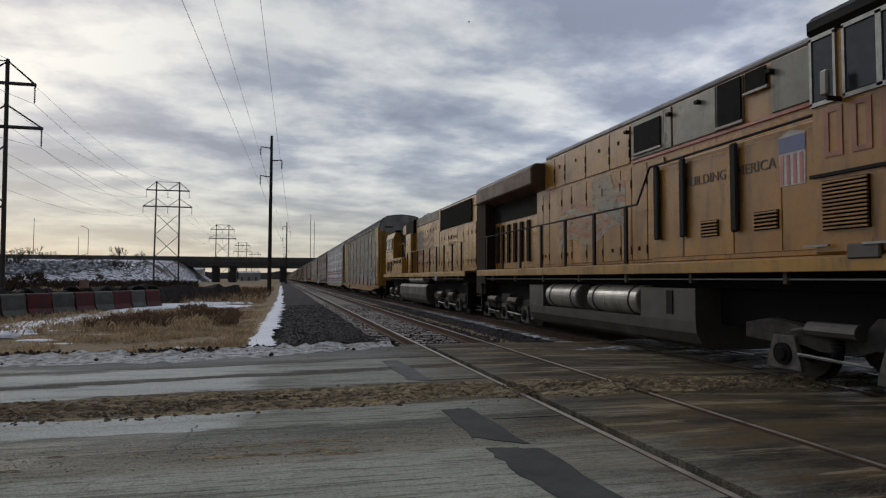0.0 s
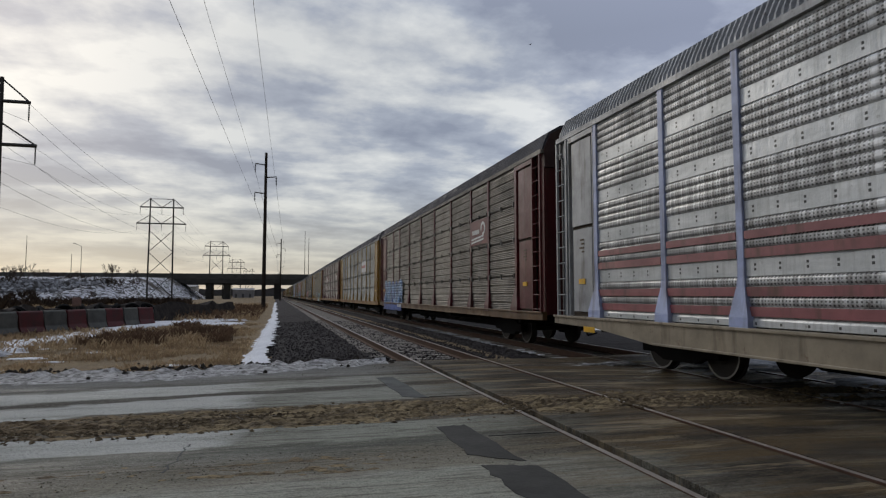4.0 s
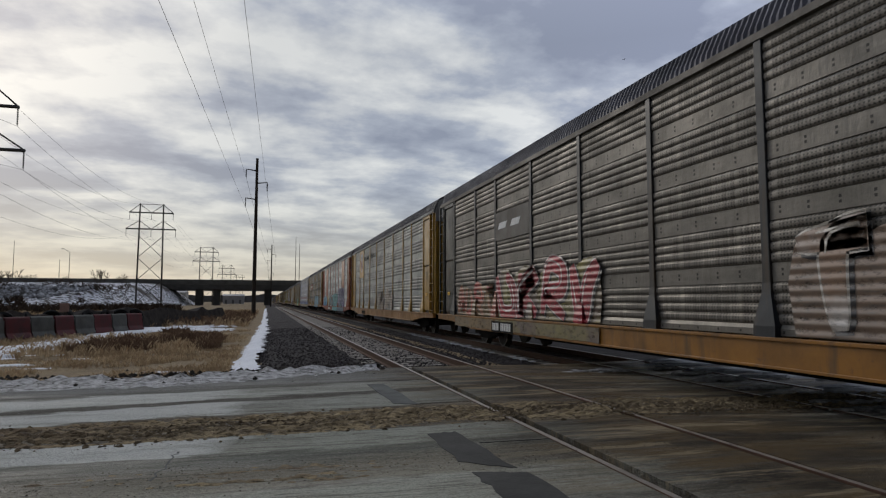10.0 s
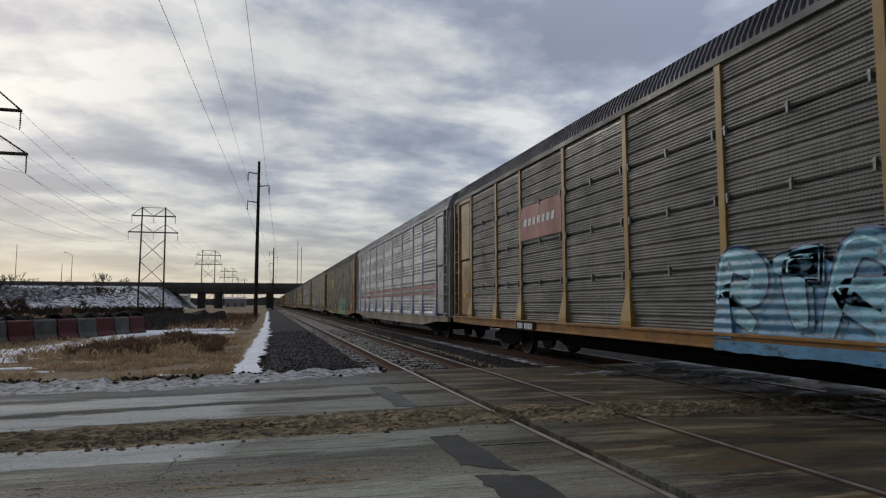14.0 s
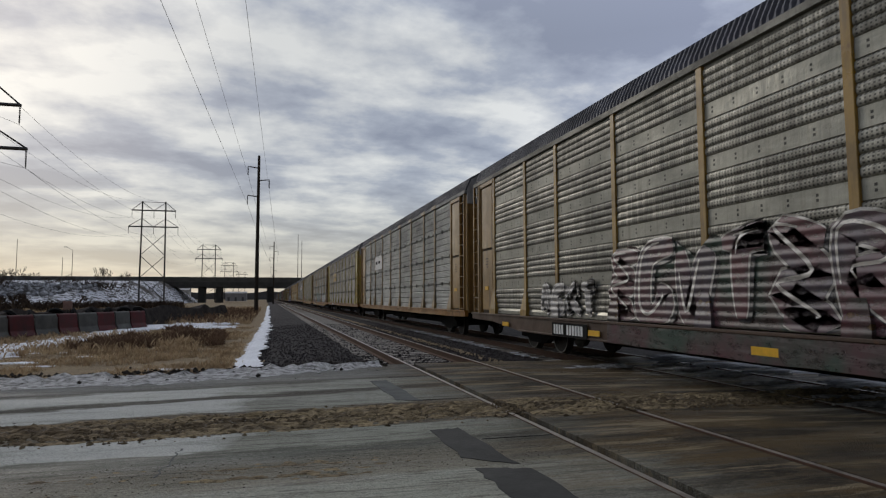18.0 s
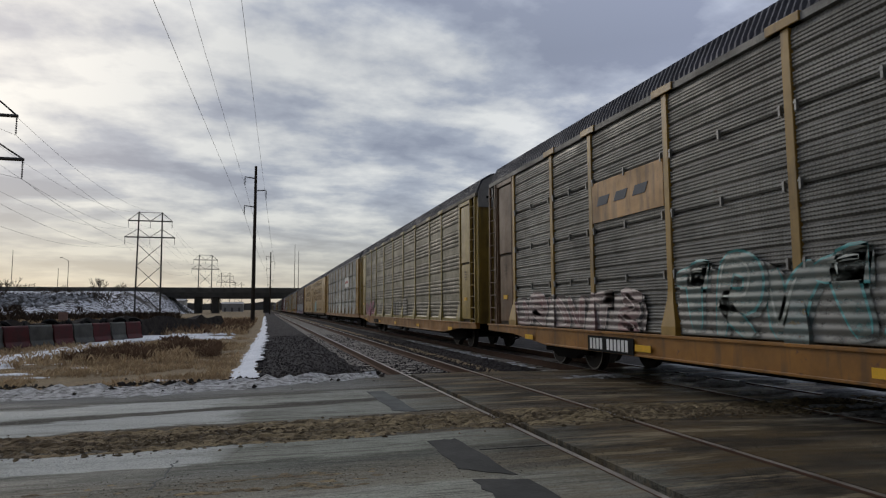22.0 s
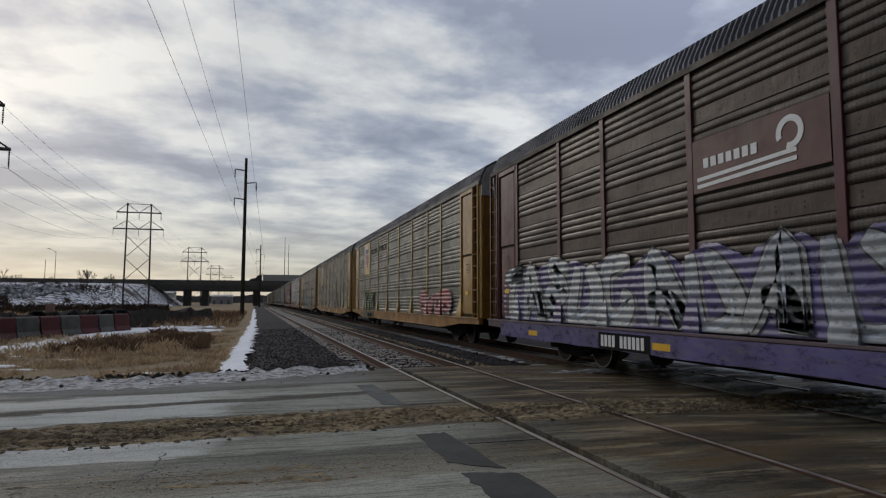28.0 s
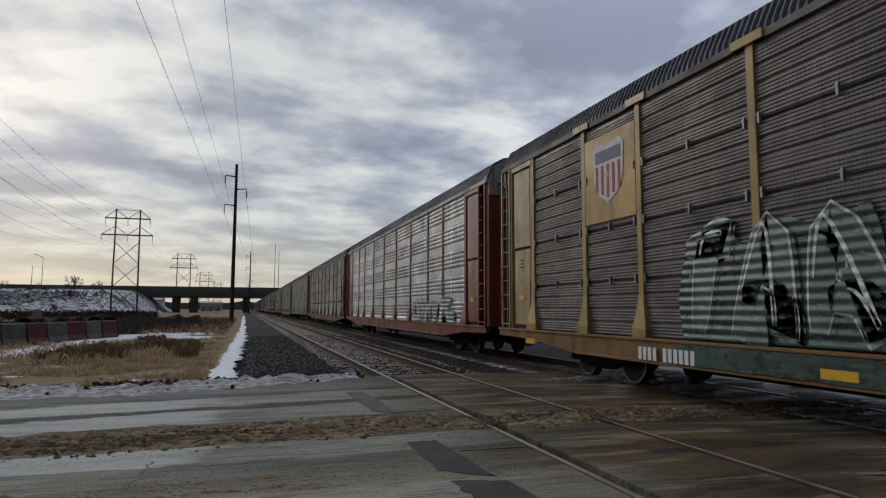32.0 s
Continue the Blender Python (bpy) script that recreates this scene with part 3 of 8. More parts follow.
def build_track(cx, z, name, label, seed):
    th = empty(name, pose(cx, 0, z), label, "railway track", kind="structure")
    me = rail_mesh(900)
    for s in (-1, 1):
        r = put("rail", me, RAIL_SIDE, th, (s * GAUGE_HALF * (1.02 if cx < 5 else 0.985), 0, 0))
        r.material_slots[1].link = "OBJECT"
        r.material_slots[1].material = RAIL_HEAD
    rng = random.Random(seed)
    bm = bmesh.new()
    box(bm, -1.29, 1.29, -0.11, 0.11, -0.33, -0.165)
    tie = finish(bm, "tie", 0.012)
    far = bmesh.new()
    for i in range(330):
        y = 13.9 + 0.02 * cx + i * 0.53
        if i < 110:
            t = put("tie", tie, TIMBER, th, (rng.uniform(-0.04, 0.04), y, rng.uniform(-0.006, 0.004)))
            t.rotation_euler.z = rng.uniform(-0.012, 0.012)
        else:
            box(far, -1.29, 1.29, y - 0.11, y + 0.11, -0.33, -0.165)
    part("ties_far_off", far, TIMBER, th)
    # ballast shoulders, a little uneven from place to place
    left, right = (-4.15, 1.9) if cx < 5 else (-2.6, 8.0)
    rows, rg = [], np.random.RandomState(seed)
    ys = [13.2 + 0.45 * i for i in range(90)] + [54 + 6 * i for i in range(30)] + [240, 300, 420, 900]
    xs = [left, left * 0.75 - 0.3, -1.95, -1.55, -0.9, 0, 0.9, 1.55, 1.8, right]
    zs = [-0.34, -0.25 if cx < 5 else -0.27, -0.20, -0.188, -0.19, -0.19, -0.19, -0.188, -0.22, -0.36]
    vs = [(x + rg.normal(0, 0.04), y, z + rg.normal(0, 0.012)) for y in ys for x, z in zip(xs, zs)]
    n = len(xs)
    fs = [(j * n + i, j * n + i + 1, (j + 1) * n + i + 1, (j + 1) * n + i) for j in range(len(ys) - 1) for i in range(n - 1)]
    raw("ballast_bed", vs, fs, BALLAST, th)
    return th


def blob(bm, cx, cy, z, rx, ry, rng, h=0.03, n=22):
    """A flat irregular patch with a thin raised body."""
    pts = []
    for i in range(n):
        a = 2 * math.pi * i / n
        k = rng.uniform(0.62, 1.12)
        pts.append((cx + rx * k * math.cos(a), cy + ry * k * math.sin(a)))
    low = [bm.verts.new((x, y, z - 0.02)) for x, y in pts]
    top = [bm.verts.new((cx + (x - cx) * 0.86, cy + (y - cy) * 0.86, z + h * rng.uniform(0.5, 1.0))) for x, y in pts]
    mid = bm.verts.new((cx, cy, z + h * 1.2))
    for i in range(n):
        j = (i + 1) % n
        bm.faces.new((low[i], low[j], top[j], top[i]))
        bm.faces.new((top[i], top[j], mid))


def build_ground_cover():
    rng = random.Random(7)
    # rough verge of slush and frozen clods between road and field
    bm = bmesh.new()
    xs = [-16 + 0.22 * i for i in range(84)]
    rows = []
    for x in xs:
        e = road_edge(x)
        w = 1.0 if x < -1 else max(0.35, 1.0 - 0.2 * (x + 1))
        prof = [(-0.95 * w - rng.uniform(0, 0.35), 0.153), (-0.45 * w, 0.185 + rng.uniform(0, 0.03)), (-0.12, 0.19 + rng.uniform(-0.02, 0.08)), (0.15, 0.17 + rng.uniform(-0.05, 0.10)),
                (0.5, 0.05), (0.9, -0.2)]
        rows.append([bm.verts.new((x, e + dy + rng.uniform(-0.05, 0.05), z)) for dy, z in prof])
    for a, b in zip(rows, rows[1:]):
        for i in range(len(a) - 1):
            bm.faces.new((a[i], b[i], b[i + 1], a[i + 1]))
    tagged(put("slush_verge", finish(bm, "slush_verge"), SLUSH), "dirty grey slush and snow along the edge of the road", "snow", kind="stuff")
    # snow along the foot of the ballast
    bm = bmesh.new()
    prev = None
    y = 14.3
    while y < 150:
        w = max(0.25, 0.62 - 0.004 * y) * rng.uniform(0.55, 1.25)
        c = -0.66 + 0.45 * min(1.0, (y - 14) / 30)
        row = [bm.verts.new((c - w * 0.5 + rng.uniform(-0.1, 0.1), y, -0.17)), bm.verts.new((c - w * 0.1, y, -0.09)),
               bm.verts.new((c + w * 0.55 + rng.uniform(0, 0.35), y, -0.02))]
        if prev:
            for i in range(2):
                bm.faces.new((prev[i], prev[i + 1], row[i + 1], row[i]))
        prev = row
        y += 0.35 if y < 40 else 1.5
    tagged(put("snow_drift", finish(bm, "snow_drift"), SNOW), "white strip of old snow along the foot of the ballast", "snow", kind="stuff")
    # snow patches in the field
    bm = bmesh.new()
    for _ in range(70):
        x, y = rng.uniform(-26, -1.6), rng.uniform(15, 38)
        blob(bm, x, y, -0.145, rng.uniform(0.15, 0.6), rng.uniform(0.10, 0.45), rng, 0.014, 16)
    for _ in range(24):
        blob(bm, rng.uniform(-7.0, -2.4), rng.uniform(39, 48), -0.12, rng.uniform(0.5, 1.6), rng.uniform(0.5, 1.4), rng, 0.06)
    for i in range(40):
        y = 20 + 0.5 * i
        blob(bm, -8.7 + 0.09 * (y - 20) + rng.uniform(-0.5, 0.6), y, -0.12, rng.uniform(0.6, 1.3), rng.uniform(0.4, 0.9), rng, 0.07)
    for _ in range(22):
        blob(bm, rng.uniform(-17, -9.4), rng.uniform(19, 25), -0.12, rng.uniform(0.9, 2.2), rng.uniform(0.4, 1.0), rng, 0.06)
    tagged(put("snow_patches", finish(bm, "snow_patches"), SNOW), "patches of thin old snow lying between the dry grass", "snow", kind="stuff")
    # snow beyond the train
    bm = bmesh.new()
    for i in range(60):
        blob(bm, 17.5 + rng.uniform(-2.5, 6), -6 + i * 1.2, -0.45, rng.uniform(1.5, 3.5), rng.uniform(0.8, 1.6), rng, 0.12)
    tagged(put("snow_bank", finish(bm, "snow_bank"), SNOW), "low bank of snow on the far side of the tracks", "snow", kind="stuff")
    # loose stones and clods
    loose("ballast_stones", 9000, lambda r: (lambda x, y: (x, y, -0.125 + 0.10 * min(1, (x + 0.5) / 2.2) + 0.01 if x < 5.4 else -0.10))(r.uniform(-0.4, 7.0), 13.5 + 26 * r.uniform(0, 1) ** 1.8),
          lambda r: r.uniform(0.018, 0.045), islands("ballast_stone", [(0.03, 0.027, 0.028), (0.052, 0.046, 0.047), (0.085, 0.076, 0.074), (0.04, 0.035, 0.036)]),
          "loose dark grey crushed stone ballast")
    loose("frozen_clods", 2400, lambda r: (lambda x: (x, road_edge(x) + (r.normal(0.42, 0.16) + 0.15 * math.sin(x * 2.3) if r.uniform() < 0.75 else r.normal(-0.2, 0.45)), 0.16 + r.uniform(-0.02, 0.04)))(r.uniform(-15, 2.4)),
          lambda r: 0.010 + 0.062 * r.uniform(0, 1) ** 3.0, islands("dark_clod", [(0.02, 0.018, 0.016), (0.06, 0.05, 0.04), (0.10, 0.09, 0.08)]), "dark frozen clods of earth on the verge")
    loose("mud_clods", 11000, lambda r: (lambda x: (x, 7.65 + 0.02 * x + r.normal(0, 0.24) + (0.10 * math.sin(x)), surface(x) + 0.004))(r.uniform(-9, 9.5)),
          lambda r: 0.010 + 0.04 * r.uniform(0, 1) ** 2.5, islands("mud_clod", [(0.06, 0.044, 0.027), (0.17, 0.13, 0.078), (0.32, 0.25, 0.155), (0.10, 0.075, 0.046)]),
          "brown mud clods dropped in a band by tyres", 0.45)
    loose("grit", 1300, lambda r: (lambda x: (x, 5.55 + 0.02 * x + r.normal(0, 0.22), surface(x) + 0.002))(r.uniform(-6, 7.5)),
          lambda r: r.uniform(0.004, 0.012), islands("grit_grain", [(0.06, 0.052, 0.04), (0.11, 0.095, 0.07), (0.16, 0.14, 0.105)]), "thin line of brown grit on the road", 0.5)
    # mud pressed into long ridges by tyres
    def mud(name, y0, y1, high, cut, label):
        vs, nx, ny = [], 500, int((y1 - y0) / 0.03)
        for i in range(nx):
            x = -6.4 + i * 0.032
            on_rail = any(a < x < b for a, b in ((2.80, 3.10), (4.33, 4.55), (7.49, 7.70), (8.95, 9.17)))
            for j in range(ny):
                k = j / (ny - 1)
                y = y0 + 0.03 * x + (y1 - y0) * k
                ridge = 0.7 * noise.noise(Vector((x * 1.3, y * 10.0, 1.0))) + 0.8 * noise.noise(Vector((x * 8.0, y * 15.0, 4.0))) + 0.6 * noise.noise(Vector((x * 0.4, y * 2.0, 9.0)))
                h = (high if high > 0.04 or x < 1.4 else 0.0) * (ridge - cut + 0.25) * (1 - abs(2 * k - 1) ** 3) - 0.004 - 0.02 * abs(2 * k - 1) ** 4
                vs.append((x, y, surface(x) + (-0.28 if on_rail else max(-0.02, h))))
        fs = [(i * ny + j, (i + 1) * ny + j, (i + 1) * ny + j + 1, i * ny + j + 1) for i in range(nx - 1) for j in range(ny - 1)]
        tagged(raw(name, vs, fs, MUD), label, "mud", kind="stuff")
    mud("mud_ridges", 6.95, 8.45, 0.062, 0.02, "brown mud pressed into ridges across the road")
    mud("mud_smear", 4.95, 6.0, 0.026, 0.38, "thin smear of brown mud on the road")
    # snow on the ends of the ties and along the edge of the crossing, beside the train's track
    bm = bmesh.new()
    for i in range(34):
        y = 14.0 + i * 0.53
        if rng.random() < 0.8:
            x0 = 6.84 + rng.uniform(-0.05, 0.05)
            box(bm, x0, x0 + rng.uniform(0.15, 0.4), y - 0.1, y + rng.uniform(0.02, 0.09), -0.06, -0.045 + rng.uniform(0, 0.02))
    tagged(part("tie_snow", bm, SNOW, None), "caps of snow on the tie ends of the train's track", "snow", kind="stuff")
    bm = bmesh.new()
    for _ in range(46):
        blob(bm, rng.uniform(5.0, 7.3), 12.4 + rng.normalvariate(0, 0.18), 0.09, rng.uniform(0.1, 0.4), rng.uniform(0.03, 0.09), rng, 0.02, 12)
    for _ in range(60):
        blob(bm, rng.uniform(7.9, 8.8) if rng.random() < 0.4 else rng.uniform(9.4, 12.5), rng.uniform(2, 13), 0.075, rng.uniform(0.2, 0.8), rng.uniform(0.05, 0.25), rng, 0.025, 14)
    far_snow = bmesh.new()
    for _ in range(210):
        x = rng.uniform(9.75, 15.5)
        blob(far_snow, x, rng.uniform(3.5, 14.6), 0.07, rng.uniform(0.4, 1.3), rng.uniform(0.10, 0.42), rng, 0.05, 16)
    tagged(put("trodden_snow", finish(far_snow, "trodden_snow"), soil_mat("trodden_dirty_snow", (0.20, 0.21, 0.24), (0.48, 0.50, 0.55), (0.10, 0.095, 0.095), 1.6, 0.7, 0.6)), "trodden snow on the crossing beyond the train", "snow", kind="stuff")
    tagged(put("slush_crust", finish(bm, "slush_crust"), SLUSH), "thin crust of grey slush on the crossing near the train", "snow", kind="stuff")
    # a dark line of frozen earth behind the slush
    bm = bmesh.new()
    for _ in range(170):
        x = rng.uniform(-14, 1.0)
        blob(bm, x, road_edge(x) + rng.uniform(0.35, 1.3), -0.10, rng.uniform(0.15, 0.6), rng.uniform(0.08, 0.2), rng, 0.08, 12)
    tagged(put("frozen_earth", finish(bm, "frozen_earth"), soil_mat("frozen_earth_brown", (0.035, 0.028, 0.022), (0.07, 0.055, 0.042), (0.02, 0.016, 0.013), 2.0)), "ridge of dark frozen earth behind the slush", "earth", kind="stuff")


def build_patches():
    """Black sealed joints beside the near rail."""
    for pts in ([(1.70, 6.72), (2.02, 6.72), (2.07, 5.15), (1.66, 5.5)], [(1.66, 5.10), (2.10, 5.0), (2.2, 3.2), (1.85, 2.9), (1.70, 4.2)],
                [(1.70, 10.9), (1.98, 10.9), (2.05, 8.62), (1.72, 8.8)]):
        bm = bmesh.new()
        rg = random.Random(len(pts) * 7)
        ragged = []
        for (ax, ay), (bx, by) in zip(pts, pts[1:] + pts[:1]):
            ragged += [(ax + (bx - ax) * k / 7 + rg.uniform(-0.025, 0.025), ay + (by - ay) * k / 7 + rg.uniform(-0.03, 0.03)) for k in range(7)]
        prism(bm, ragged, "z", 0.12, 0.156)
        tagged(part("road_patch", bm, SEAL if pts[0][1] < 9 else OLDSEAL, None), "black sealed asphalt patch beside the near rail", "road patch", kind="structure")
    rg = random.Random(3)
    left, right = [], []
    for k in range(15):
        x, y = -0.84 + 0.004 * k + rg.uniform(-0.03, 0.03), 5.55 + 0.07 * k
        left.append((x, y)), right.append((x + rg.uniform(0.008, 0.022), y))
    bm = bmesh.new()
    prism(bm, left + right[::-1], "z", 0.12, 0.1525)
    tagged(part("road_crack", bm, OLDSEAL, None), "open crack in the worn asphalt", "road crack", kind="structure")
    bm = bmesh.new()
    for y in (6.15, 8.7, 11.3, 3.6):
        box(bm, 2.08, 2.84, y - 0.012, y + 0.012, 0.12, 0.1535)
    tagged(part("road_joint", bm, BLACK, None), "thin dark joints between crossing slabs", "road joint", kind="structure")


def build_grass():
    rng = np.random.RandomState(11)
    vs, fs = [], []
    def tuft(x, y, h, n, z=-0.18):
        for _ in range(n):
            a, lean = rng.uniform(0, 6.28), rng.uniform(0.1, 0.7)
            w = rng.uniform(0.006, 0.014) * (1 + y * 0.02)
            hh = h * rng.uniform(0.5, 1.1)
            dx, dy = math.cos(a), math.sin(a)
            bx, by = x + rng.normal(0, 0.08), y + rng.normal(0, 0.08)
            k = len(vs)
            vs.extend([(bx - dy * w, by + dx * w, z), (bx + dy * w, by - dx * w, z), (bx + dx * lean * hh * 0.4 + dy * w * .7, by + dy * lean * hh * 0.4 - dx * w * .7, z + hh * 0.6),
                       (bx + dx * lean * hh, by + dy * lean * hh, z + hh * rng.uniform(0.75, 1.0))])
            fs.extend([(k, k + 1, k + 2), (k, k + 2, k + 3)])
    for _ in range(10500):
        y = 14.0 + 26 * rng.uniform(0, 1) ** 1.3
        x = rng.uniform(-0.62 * y - 2, -0.85)
        if noise.noise(Vector((x * 0.35, y * 0.3, 2.0))) < -0.26 or (20 < y < 40 and abs(x + 8.9 - 0.09 * (y - 20)) < 0.8) or (x < -9.4 and 19 < y < 25):
            continue
        off = x + 8.9 - 0.09 * (y - 20)
        tuft(x, y, rng.uniform(0.07, 0.2) * (0.4 if -1.5 < off < 3.2 and 16 < y < 40 else 1.0), 8)
    for _ in range(1500):
        x, y = rng.uniform(-14, -2.2), rng.uniform(22, 34)
        tuft(x, y + 0.1 * x, rng.uniform(0.15, 0.4), 6)
    for _ in range(3400):
        y = rng.uniform(44, 120)
        x = rng.uniform(-0.35 * y, -1.2)
        tuft(x, y, rng.uniform(0.3, 0.6) + 0.3 * max(0.0, noise.noise(Vector((x * 0.2, y * 0.1, 5.0)))), 5)
    tagged(raw("grass", vs, fs, islands("dry_grass", [(0.27, 0.19, 0.118), (0.50, 0.385, 0.24), (0.60, 0.485, 0.32), (0.36, 0.245, 0.15)], 0.9, 0.5)), "tall dry straw-coloured winter grass", "grass", kind="stuff")
    # reddish dead weeds that stand above the grass
    vs, fs = [], []
    for _ in range(2300):
        y = rng.uniform(24, 37)
        x = rng.uniform(-8.0 + 0.04 * (y - 20), -1.6 - 0.05 * (y - 24))
        if noise.noise(Vector((x * 0.5, y * 0.22, 6.0))) < -0.12 or x + 8.9 - 0.09 * (y - 20) < 2.0:
            continue
        tuft(x, y, rng.uniform(0.22, 0.5), 6)
    for _ in range(1300):
        y = rng.uniform(46, 90)
        tuft(rng.uniform(-0.28 * y, -1.2), y, rng.uniform(0.4, 0.9), 7)
    tagged(raw("weeds", vs, fs, islands("dead_weeds", [(0.10, 0.062, 0.045), (0.19, 0.125, 0.085), (0.28, 0.20, 0.13), (0.13, 0.075, 0.055)], 0.95, 0.35)), "reddish brown dead weeds standing in the dry grass", "weeds", kind="stuff")
    # dark twiggy brush at the foot of the embankment
    vs, fs = [], []
    for _ in range(1500):
        y = rng.uniform(86, 150)
        x = -rng.uniform(0.12, 0.62) * y
        if noise.noise(Vector((x * 0.09, y * 0.05, 7.0))) < -0.05:
            continue
        z = -0.25 if y < 122 or x > -36 else -0.25 + (y - 122) * 0.06
        tuft(x, y, rng.uniform(0.7, 1.9), 14, z)
    tagged(raw("brush", vs, fs, islands("dry_brush", [(0.045, 0.034, 0.028), (0.09, 0.066, 0.05), (0.14, 0.10, 0.07), (0.06, 0.042, 0.034)], 0.95)), "leafless dark brown brush at the foot of the embankment", "brush", kind="stuff")


# ---- left side and distance ----
def build_barriers():
    """A row of red and white water-filled road barriers."""
    o = [(-0.28, 0.0), (0.28, 0.0), (0.28, 0.16), (0.15, 0.38), (0.10, 0.98), (0.06, 1.05), (-0.06, 1.05), (-0.10, 0.98), (-0.15, 0.38), (-0.28, 0.16)]
    bm = bmesh.new()
    prism(bm, o, "x", -0.69, 0.69)
    body = finish(bm, "body", 0.02)
    bm = bmesh.new()
    box(bm, 0.69, 0.77, -0.09, 0.09, 0.2, 0.9)
    peg = finish(bm, "coupling", 0.01)
    rd = plain("faded_red_plastic", (0.080, 0.010, 0.012), 0.7, 0, 0.5, 2)
    wh = plain("grimy_white_plastic", (0.085, 0.085, 0.078), 0.7, 0, 0.5, 2)
    for i in range(11):
        d = -6.0 + 1.47 * i
        x, y, a = -10.2 + 0.345 * d, 31.2 + 0.939 * d, 69.8 + (2.5 if i % 3 == 0 else -1.5)
        b = empty("road_barrier", pose(x, y, -0.17, 0, 0, a), ("red" if i % 2 == 0 else "grimy white") + " plastic water-filled road barrier in a row on the snow", "barrier",
                  "row of road barriers")
        put("body", body, rd if i % 2 == 0 else wh, b)
        put("coupling", peg, wh, b)
    sg = empty("warning_sign", pose(-9.9, 36.5, -0.17), "small faded pinkish road sign behind the barriers", "sign")
    bm = bmesh.new()
    box(bm, -0.21, 0.21, -0.02, 0.02, 1.20, 1.62)
    part("board", bm, plain("faded_sign_board", (0.36, 0.22, 0.18), 0.6), sg)
    bm = bmesh.new()
    bar(bm, (0, 0.03, 0), (0, 0.03, 1.4), 0.03)
    part("post", bm, STEEL, sg)
    rng = random.Random(9)
    for i in range(9):
        ty = empty("old_tyre", pose(-11.9 + i * 0.52, 32.0 + i * 1.35, 0.62, rng.uniform(60, 95), 0, rng.uniform(0, 180)), "worn black tyre on the heap behind the barriers", "tyre", "heap of tyres")
        bm = bmesh.new()
        n = 16
        ring = [[bm.verts.new(((0.38 + 0.13 * math.cos(b)) * math.cos(a), (0.38 + 0.13 * math.cos(b)) * math.sin(a), 0.13 * math.sin(b))) for b in [k * math.pi / 3 for k in range(6)]]
                for a in [2 * math.pi * k / n for k in range(n)]]
        for k in range(n):
            for j in range(6):
                bm.faces.new((ring[k][j], ring[(k + 1) % n][j], ring[(k + 1) % n][(j + 1) % 6], ring[k][(j + 1) % 6]))
        part("rubber", bm, BLACK, ty)
    vs, fs = [], []
    rn = np.random.RandomState(2)
    for i in range(30):
        y = 30 + i * 0.9
        for dx, z in ((-1.4, -0.2), (-0.9, 0.45), (-0.2, 0.55), (0.35, -0.2)):
            vs.append((-12.3 + (y - 30) * 0.345 + dx, y, z * 1.75 + rn.uniform(-0.2, 0.25) * (z > 0)))
    fs = [(4 * i + j, 4 * i + j + 1, 4 * i + j + 5, 4 * i + j + 4) for i in range(29) for j in range(3)]
    tagged(raw("rubble_heap", vs, fs, soil_mat("dark_rubble", (0.03, 0.028, 0.026), (0.07, 0.06, 0.055), (0.02, 0.018, 0.017), 2.0)), "dark heap of rubble behind the barriers", "rubble", kind="stuff")


